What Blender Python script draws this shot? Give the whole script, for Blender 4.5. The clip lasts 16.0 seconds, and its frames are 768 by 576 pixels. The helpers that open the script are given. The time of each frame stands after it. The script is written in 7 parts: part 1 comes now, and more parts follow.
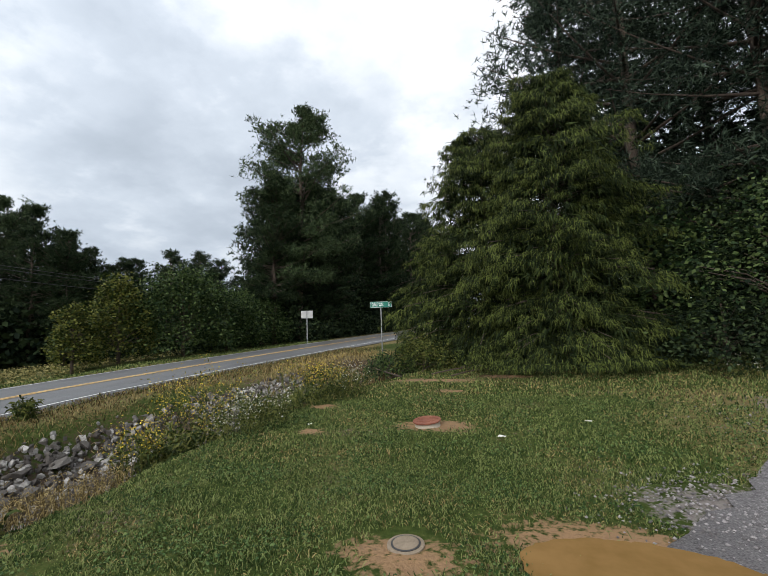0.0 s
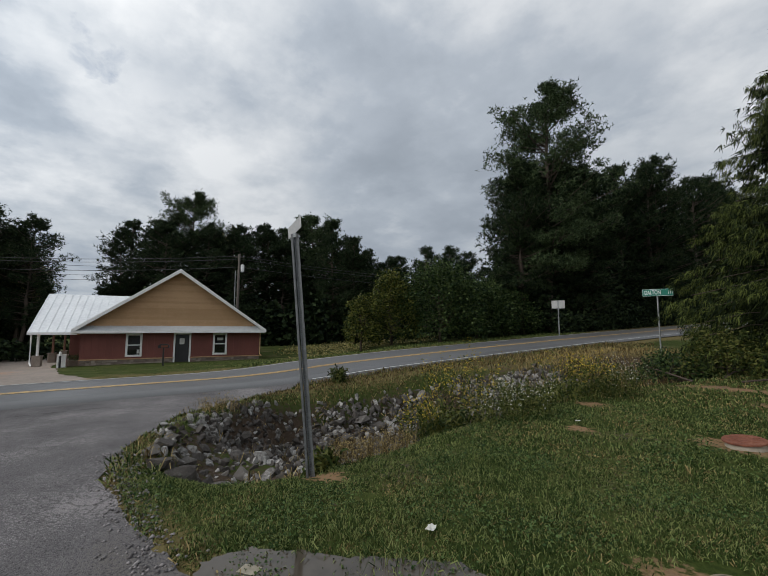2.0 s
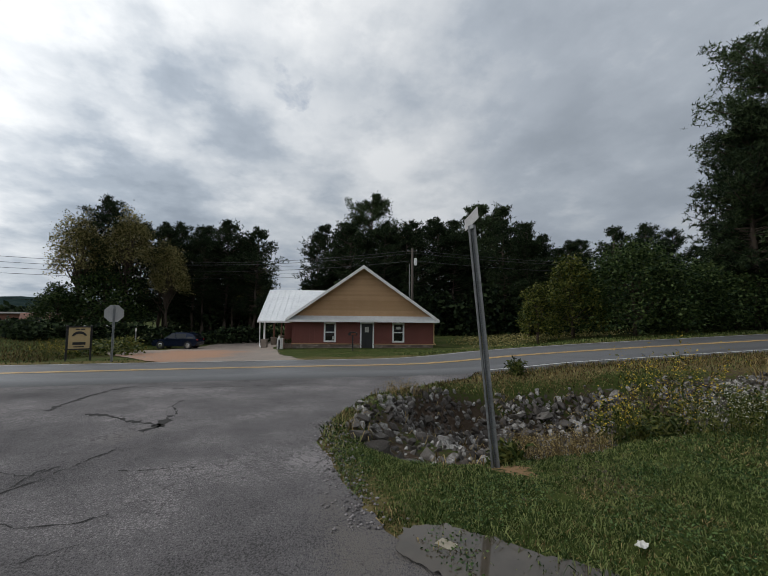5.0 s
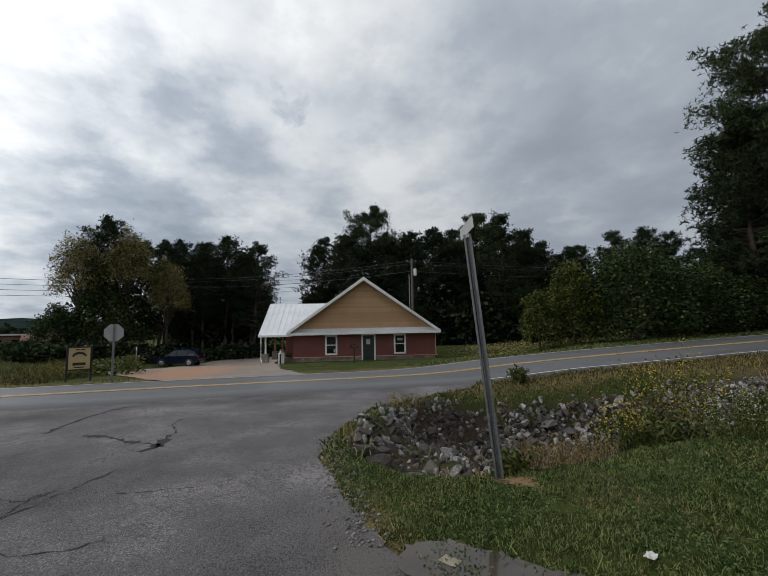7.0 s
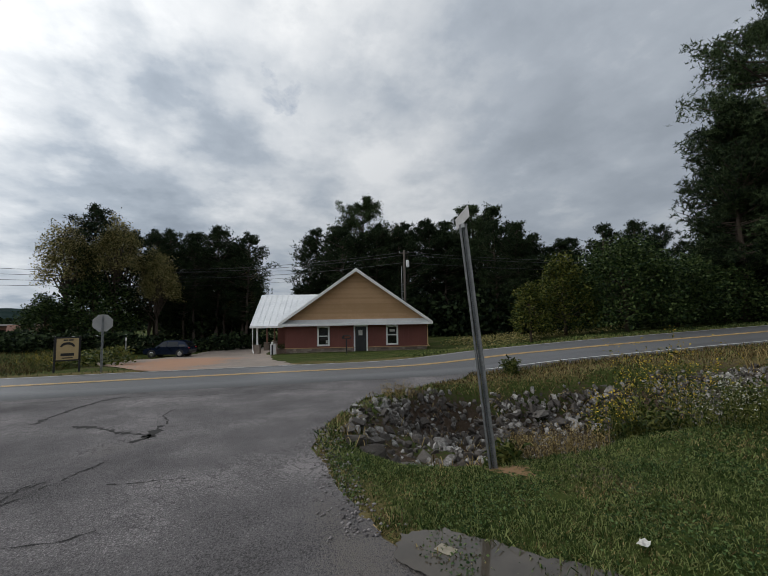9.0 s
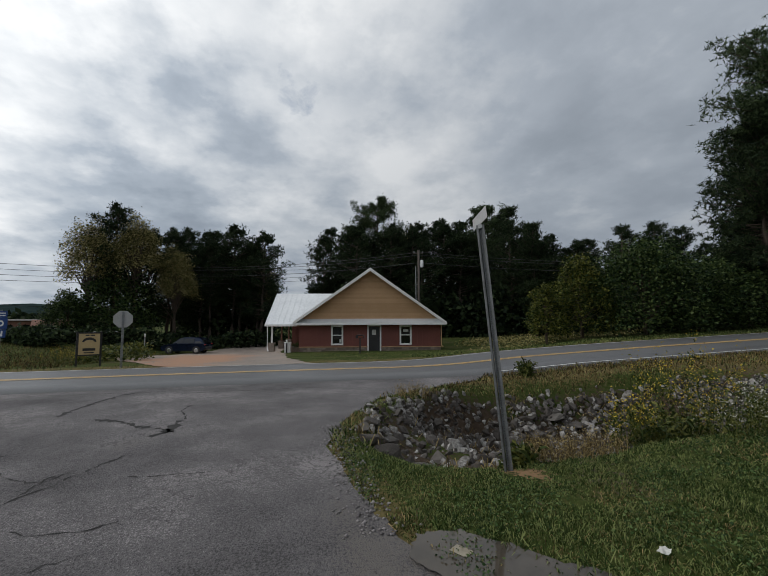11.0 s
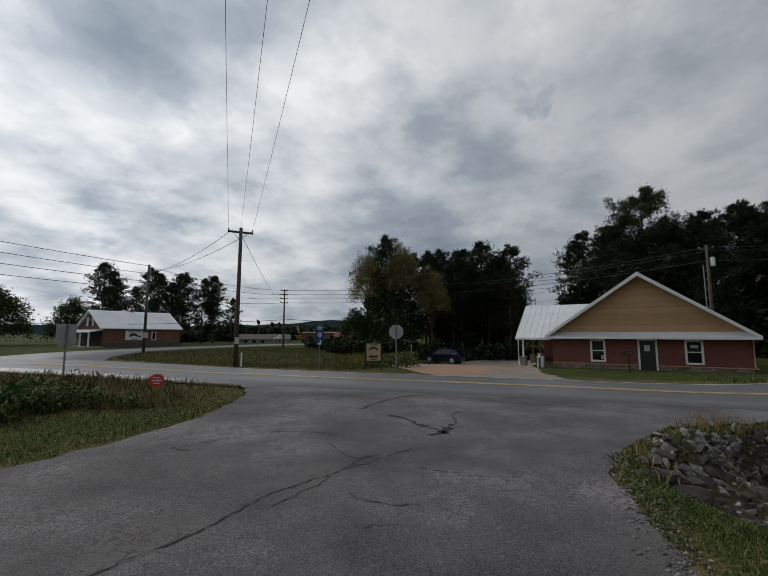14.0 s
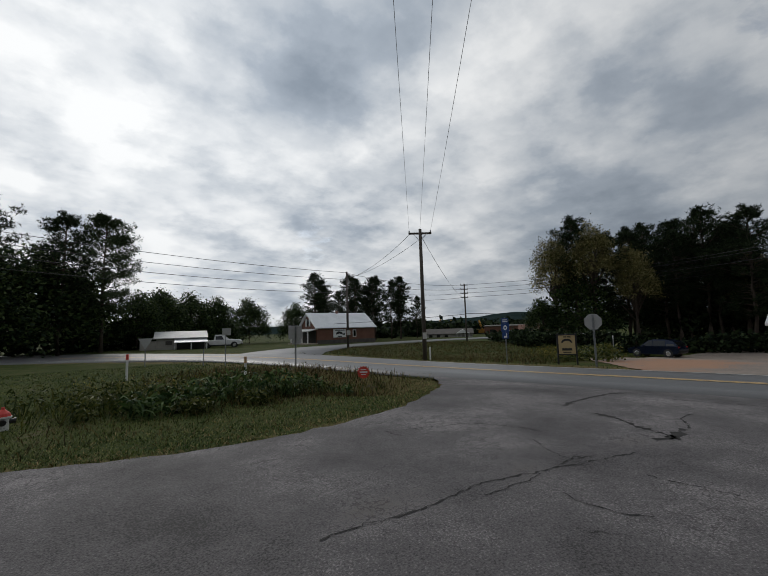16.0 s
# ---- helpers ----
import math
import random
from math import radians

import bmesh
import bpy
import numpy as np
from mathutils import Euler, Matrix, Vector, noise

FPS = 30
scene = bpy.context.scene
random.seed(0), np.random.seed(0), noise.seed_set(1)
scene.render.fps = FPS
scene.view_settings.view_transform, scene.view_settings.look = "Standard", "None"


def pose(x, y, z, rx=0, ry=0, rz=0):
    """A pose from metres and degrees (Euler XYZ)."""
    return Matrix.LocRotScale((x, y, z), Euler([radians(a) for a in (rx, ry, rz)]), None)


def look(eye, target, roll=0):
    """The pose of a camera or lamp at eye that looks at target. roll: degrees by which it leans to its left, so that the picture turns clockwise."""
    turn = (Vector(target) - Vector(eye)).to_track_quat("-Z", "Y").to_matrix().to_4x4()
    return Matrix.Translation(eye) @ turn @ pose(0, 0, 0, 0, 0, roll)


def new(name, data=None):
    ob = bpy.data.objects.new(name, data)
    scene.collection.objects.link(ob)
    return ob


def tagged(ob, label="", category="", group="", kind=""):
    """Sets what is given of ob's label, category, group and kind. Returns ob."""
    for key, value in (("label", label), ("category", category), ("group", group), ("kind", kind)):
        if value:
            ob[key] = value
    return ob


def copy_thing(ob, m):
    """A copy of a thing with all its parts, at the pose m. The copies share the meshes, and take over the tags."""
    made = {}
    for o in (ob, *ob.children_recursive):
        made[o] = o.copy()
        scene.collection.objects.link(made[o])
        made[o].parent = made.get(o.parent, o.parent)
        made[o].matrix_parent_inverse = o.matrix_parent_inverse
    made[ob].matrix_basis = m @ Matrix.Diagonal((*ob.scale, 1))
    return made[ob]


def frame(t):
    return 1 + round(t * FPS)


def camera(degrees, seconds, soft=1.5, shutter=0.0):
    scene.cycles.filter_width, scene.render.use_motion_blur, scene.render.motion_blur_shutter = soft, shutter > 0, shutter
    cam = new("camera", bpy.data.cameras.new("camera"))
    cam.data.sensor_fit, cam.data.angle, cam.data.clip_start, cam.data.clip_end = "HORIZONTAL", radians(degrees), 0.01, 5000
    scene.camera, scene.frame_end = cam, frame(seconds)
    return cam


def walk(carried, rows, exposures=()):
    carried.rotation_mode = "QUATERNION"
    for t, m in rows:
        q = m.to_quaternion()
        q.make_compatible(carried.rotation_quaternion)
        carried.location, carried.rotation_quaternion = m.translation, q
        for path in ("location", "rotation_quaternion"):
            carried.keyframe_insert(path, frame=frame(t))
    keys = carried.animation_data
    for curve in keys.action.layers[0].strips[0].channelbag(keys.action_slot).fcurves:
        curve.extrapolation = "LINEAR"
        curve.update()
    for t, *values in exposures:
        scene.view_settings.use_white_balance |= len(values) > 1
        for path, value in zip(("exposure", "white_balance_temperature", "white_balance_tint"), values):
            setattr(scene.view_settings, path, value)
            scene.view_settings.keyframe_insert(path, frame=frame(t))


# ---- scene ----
cam = camera(86.99, 16.0, soft=1.0)
ROWS = [
    (0.0, 0.020, 0.036, 1.580, 19.01, 6.56, -2.08),
    (0.5, -0.028, -0.038, 1.593, 24.66, 6.53, -1.36),
    (1.0, -0.080, -0.110, 1.584, 32.93, 6.65, -0.18),
    (1.5, -0.115, -0.122, 1.581, 42.85, 6.74, 0.09),
    (2.0, -0.161, -0.126, 1.561, 52.82, 5.76, 0.07),
    (2.5, -0.148, -0.179, 1.569, 60.36, 4.74, -0.27),
    (3.0, -0.156, -0.202, 1.566, 65.70, 4.83, -0.37),
    (3.5, -0.165, -0.220, 1.565, 70.37, 4.43, -0.35),
    (4.0, -0.173, -0.232, 1.559, 73.47, 3.97, -0.22),
    (4.5, -0.171, -0.240, 1.558, 75.51, 3.99, 0.16),
    (5.0, -0.168, -0.246, 1.560, 76.57, 4.32, 0.55),
    (7.5, -0.186, -0.190, 1.566, 76.50, 6.11, -1.35),
    (8.0, -0.200, -0.187, 1.554, 75.70, 5.47, -1.23),
    (8.5, -0.222, -0.204, 1.551, 75.33, 5.13, -1.15),
    (9.0, -0.229, -0.221, 1.553, 75.54, 4.66, -0.97),
    (11.5, -0.224, -0.284, 1.554, 78.90, 4.77, 0.25),
    (12.0, -0.234, -0.344, 1.553, 82.54, 4.77, 0.20),
    (12.5, -0.217, -0.414, 1.548, 89.43, 5.02, 0.49),
    (13.0, -0.200, -0.446, 1.543, 95.83, 5.75, 1.13),
    (13.5, -0.163, -0.439, 1.546, 103.28, 6.45, 1.38),
    (14.0, -0.144, -0.450, 1.542, 111.35, 6.53, 0.12),
    (14.5, -0.114, -0.522, 1.542, 118.83, 6.81, -1.34),
    (15.0, -0.071, -0.540, 1.557, 125.84, 7.02, -2.18),
    (15.5, -0.057, -0.549, 1.544, 131.86, 6.46, -2.19),
    (16.0, -0.009, -0.550, 1.547, 136.31, 6.00, -1.70),
]
walk(cam, [(t, pose(x, y, z, 90 + pitch, 0, yaw) @ pose(0, 0, 0, 0, 0, roll)) for t, x, y, z, yaw, pitch, roll in ROWS],
     [(0.0, 1.12), (0.5, 1.0), (1.0, 0.72), (1.5, 0.5), (2.5, 0.34), (5.0, 0.24), (9.0, 0.22), (12.5, -0.05), (14.0, -0.3), (16.0, -0.36)])

# ---- sky and sun ----
SUN_YAW, SUN_EL = 170.0, 30.0
world = bpy.data.worlds.new("sky")
scene.world = world
world.use_nodes = True
wn, wl = world.node_tree.nodes, world.node_tree.links
wn.clear()


def wnode(kind, **props):
    n = wn.new(kind)
    for k, v in props.items():
        if k == "op":
            n.operation = v
        elif k == "blend":
            n.blend_type = v
    return n


def wmath(op, a, b=None, c=None):
    n = wnode("ShaderNodeMath", op=op)
    for i, v in enumerate((a, b, c)):
        if v is None:
            continue
        if isinstance(v, (int, float)):
            n.inputs[i].default_value = v
        else:
            wl.new(v, n.inputs[i])
    return n.outputs[0]


coord = wnode("ShaderNodeTexCoord")
sep = wnode("ShaderNodeSeparateXYZ")
wl.new(coord.outputs["Generated"], sep.inputs[0])
# the cloud deck lies level: directions are carried onto a plane overhead
deck = wmath("ADD", wmath("MAXIMUM", sep.outputs[2], 0.0), 0.24)
flat = wnode("ShaderNodeCombineXYZ")
wl.new(wmath("DIVIDE", sep.outputs[0], deck), flat.inputs[0])
wl.new(wmath("DIVIDE", sep.outputs[1], deck), flat.inputs[1])


def wnoise(scale, detail, rough, distort, shift):
    m = wnode("ShaderNodeMapping")
    wl.new(flat.outputs[0], m.inputs[0])
    m.inputs["Location"].default_value = (shift, shift * 0.7, 0.0)
    n = wnode("ShaderNodeTexNoise")
    n.inputs["Scale"].default_value = scale
    n.inputs["Detail"].default_value = detail
    n.inputs["Roughness"].default_value = rough
    n.inputs["Distortion"].default_value = distort
    wl.new(m.outputs[0], n.inputs["Vector"])
    return n.outputs[0]


def wramp(value, stops):
    n = wnode("ShaderNodeValToRGB")
    el = n.color_ramp.elements
    while len(el) < len(stops):
        el.new(0.5)
    for e, (p, c) in zip(el, stops):
        e.position, e.color = p, (*c, 1.0)
    wl.new(value, n.inputs[0])
    return n.outputs[0]


def wmix(fac, a, b, blend="MIX"):
    n = wn.new("ShaderNodeMix")
    n.data_type, n.blend_type = "RGBA", blend
    for sock, v in ((n.inputs[0], fac), (n.inputs[6], a), (n.inputs[7], b)):
        if isinstance(v, (int, float)):
            sock.default_value = v
        elif isinstance(v, tuple):
            sock.default_value = (*v, 1.0)
        else:
            wl.new(v, sock)
    return n.outputs[2]


big = wnoise(1.1, 3.0, 0.5, 0.0, 3.1)
mid = wnoise(3.0, 8.0, 0.55, 0.0, 7.7)
puff = wnode("ShaderNodeTexVoronoi")
puff.feature, puff.normalize = "SMOOTH_F1", True
puff.inputs["Scale"].default_value, puff.inputs["Detail"].default_value, puff.inputs["Roughness"].default_value = 2.4, 4.0, 0.55
warp = wnode("ShaderNodeVectorMath", op="ADD")
wl.new(flat.outputs[0], warp.inputs[0])
wl.new(wmath("MULTIPLY", mid, 0.5), warp.inputs[1])
wl.new(warp.outputs[0], puff.inputs["Vector"])
shape = wmath("ADD", wmath("MULTIPLY", big, 0.45), wmath("MULTIPLY", mid, 0.55))
shape = wmath("ADD", shape, wmath("MULTIPLY", wmath("SUBTRACT", 0.42, puff.outputs["Distance"]), 0.30))
shape = wmath("MULTIPLY_ADD", wmath("SUBTRACT", shape, 0.5), 0.88, 0.495)
# thinner and thicker stretches of the deck: yaw, elevation, change, tightness
for yaw, el, amt, tight in ((86, 38, 0.075, 40), (165, 18, 0.045, 20), (128, 15, 0.06, 70), (32, 18, -0.05, 12), (48, 14, -0.10, 25), (103, 12, -0.08, 30), (136, 30, -0.06, 25), (15, 40, 0.025, 7)):
    lobe = wnode("ShaderNodeVectorMath", op="DOT_PRODUCT")
    wl.new(coord.outputs["Generated"], lobe.inputs[0])
    lobe.inputs[1].default_value = (-math.sin(radians(yaw)) * math.cos(radians(el)), math.cos(radians(yaw)) * math.cos(radians(el)), math.sin(radians(el)))
    shape = wmath("ADD", shape, wmath("MULTIPLY", wmath("POWER", wmath("MAXIMUM", lobe.outputs["Value"], 0.0), tight), amt))
cloud = wramp(shape, [(0.27, (0.2, 0.245, 0.3)), (0.37, (0.28, 0.33, 0.395)), (0.46, (0.41, 0.465, 0.535)), (0.53, (0.62, 0.66, 0.705)), (0.63, (0.93, 0.945, 0.955))])
sd = Vector((-math.sin(radians(SUN_YAW)) * math.cos(radians(SUN_EL)), math.cos(radians(SUN_YAW)) * math.cos(radians(SUN_EL)), math.sin(radians(SUN_EL))))
dot = wnode("ShaderNodeVectorMath", op="DOT_PRODUCT")
wl.new(coord.outputs["Generated"], dot.inputs[0])
dot.inputs[1].default_value = sd
toward = wmath("MULTIPLY_ADD", dot.outputs["Value"], 0.5, 0.5)
glow = wmath("POWER", toward, 4.0)
low = wmath("POWER", wmath("SUBTRACT", 1.0, wmath("MAXIMUM", sep.outputs[2], 0.0)), 3.2)
away = wmath("MULTIPLY", low, wmath("SUBTRACT", 1.0, glow))
cloud = wmix(wmath("MULTIPLY", wmath("POWER", wmath("SUBTRACT", 1.0, glow), 4.0), 0.4), cloud, (0.52, 0.555, 0.61))
cloud = wmix(wmath("MULTIPLY", away, 0.74), cloud, (0.21, 0.255, 0.305))
gain = wmath("MULTIPLY_ADD", glow, 0.52, 0.66)
nishita = wnode("ShaderNodeTexSky")
nishita.sky_type, nishita.sun_disc = "NISHITA", False
nishita.sun_elevation, nishita.sun_rotation = radians(SUN_EL), radians(-SUN_YAW)
blue = wmix(1.0, nishita.outputs[0], (0.11, 0.11, 0.11), "MULTIPLY")
rag = wnoise(9.0, 5.0, 0.6, 0.3, 21.3)
hole = None
for way, size in (((-0.862, 0.0, 0.506), 0.9991), ((-0.542, -0.809, 0.226), 0.9992)):
    dt = wnode("ShaderNodeVectorMath", op="DOT_PRODUCT")
    wl.new(coord.outputs["Generated"], dt.inputs[0])
    dt.inputs[1].default_value = Vector(way).normalized()
    near = wmath("MULTIPLY", wmath("SUBTRACT", dt.outputs["Value"], size), 900.0)
    open_sky = wnode("ShaderNodeClamp")
    wl.new(wmath("MULTIPLY", wmath("ADD", near, wmath("MULTIPLY", wmath("SUBTRACT", rag, 0.52), 9.0)), 0.5), open_sky.inputs[0])
    close = wnode("ShaderNodeClamp")
    wl.new(wmath("MULTIPLY", wmath("SUBTRACT", dt.outputs["Value"], size - 0.0022), 700.0), close.inputs[0])
    one = wmath("MULTIPLY", open_sky.outputs[0], close.outputs[0])
    hole = one if hole is None else wmath("MAXIMUM", hole, one)
hole = wmath("MULTIPLY", hole, 0.5)
skycol = wmix(hole, cloud, blue)
bg, wout = wnode("ShaderNodeBackground"), wnode("ShaderNodeOutputWorld")
wl.new(skycol, bg.inputs[0])
wl.new(wmath("MULTIPLY", gain, 1.15), bg.inputs[1])
wl.new(bg.outputs[0], wout.inputs[0])
sun_data = bpy.data.lights.new("sun", "SUN")
sun_data.energy, sun_data.angle, sun_data.color = 1.1, radians(25), (1.0, 0.95, 0.88)
new("sun", sun_data).matrix_world = look(sd * 100, (0, 0, 0))

# ---- materials ----


def material(name, cols, rough=0.8, metal=0.0, scale=3.0, fine=40.0, bump=0.2, bump_scale=60.0, spread=0.12, island=0.0, obrand=0.0, spec=0.5, rough_var=0.0,
             translucent=0.0, mask=None, coord_kind="Object", stretch=(1, 1, 1), bump_dist=0.01):
    """Two scales of noise between the given colours; island or object chance shifts the value; masks lay further colours over it."""
    m = bpy.data.materials.new(name)
    m.use_nodes = True
    nt = m.node_tree
    n, l = nt.nodes, nt.links
    bsdf = n["Principled BSDF"]
    tc = n.new("ShaderNodeTexCoord")
    mp = n.new("ShaderNodeMapping")
    mp.inputs["Scale"].default_value = stretch
    l.new(tc.outputs[coord_kind], mp.inputs[0])

    def noise_at(s, d=6.0):
        k = n.new("ShaderNodeTexNoise")
        k.inputs["Scale"].default_value, k.inputs["Detail"].default_value, k.inputs["Roughness"].default_value = s, d, 0.6
        l.new(mp.outputs[0], k.inputs["Vector"])
        return k.outputs[0]

    def calc(op, a, b):
        k = n.new("ShaderNodeMath")
        k.operation = op
        for i, v in enumerate((a, b)):
            if isinstance(v, (int, float)):
                k.inputs[i].default_value = v
            else:
                l.new(v, k.inputs[i])
        return k.outputs[0]

    big_n, fine_n = noise_at(scale), noise_at(fine, 3.0)
    v = calc("ADD", calc("MULTIPLY", big_n, 0.55), calc("MULTIPLY", fine_n, 0.45))
    if island:
        geo = n.new("ShaderNodeNewGeometry")
        v = calc("ADD", v, calc("MULTIPLY", calc("SUBTRACT", geo.outputs["Random Per Island"], 0.5), island))
    if obrand:
        oi = n.new("ShaderNodeObjectInfo")
        v = calc("ADD", v, calc("MULTIPLY", calc("SUBTRACT", oi.outputs["Random"], 0.5), obrand))
    ramp = n.new("ShaderNodeValToRGB")
    el = ramp.color_ramp.elements
    while len(el) < len(cols):
        el.new(0.5)
    lo, hi = 0.5 - spread, 0.5 + spread
    for i, (e, c) in enumerate(zip(el, cols)):
        e.position, e.color = lo + (hi - lo) * i / max(1, len(cols) - 1), (*c, 1.0)
    l.new(v, ramp.inputs[0])
    col = ramp.outputs[0]
    for attr, c in (mask or ()):
        at = n.new("ShaderNodeAttribute")
        at.attribute_name = attr
        mx = n.new("ShaderNodeMix")
        mx.data_type = "RGBA"
        edge = calc("MULTIPLY", calc("SUBTRACT", calc("ADD", at.outputs["Fac"], calc("MULTIPLY", calc("SUBTRACT", v, 0.5), 4.5)), 0.42), 3.0)
        cl = n.new("ShaderNodeClamp")
        l.new(edge, cl.inputs[0])
        l.new(cl.outputs[0], mx.inputs[0])
        l.new(col, mx.inputs[6])
        r2 = n.new("ShaderNodeValToRGB")
        for e, cc in zip(r2.color_ramp.elements, c):
            e.color = (*cc, 1.0)
        r2.color_ramp.elements[0].position, r2.color_ramp.elements[1].position = 0.38, 0.62
        l.new(v, r2.inputs[0])
        l.new(r2.outputs[0], mx.inputs[7])
        col = mx.outputs[2]
    l.new(col, bsdf.inputs["Base Color"])
    bsdf.inputs["Metallic"].default_value = metal
    bsdf.inputs["Specular IOR Level"].default_value = spec
    if rough_var:
        rr = calc("ADD", rough - rough_var, calc("MULTIPLY", big_n, 2 * rough_var))
        l.new(rr, bsdf.inputs["Roughness"])
    else:
        bsdf.inputs["Roughness"].default_value = rough
    if bump:
        b = n.new("ShaderNodeBump")
        b.inputs["Strength"].default_value, b.inputs["Distance"].default_value = bump, bump_dist
        l.new(noise_at(bump_scale, 4.0), b.inputs["Height"])
        l.new(b.outputs[0], bsdf.inputs["Normal"])
    if translucent:
        tr, mix = n.new("ShaderNodeBsdfTranslucent"), n.new("ShaderNodeMixShader")
        l.new(col, tr.inputs[0])
        mix.inputs[0].default_value = translucent
        l.new(bsdf.outputs[0], mix.inputs[1])
        l.new(tr.outputs[0], mix.inputs[2])
        l.new(mix.outputs[0], n["Material Output"].inputs[0])
    return m


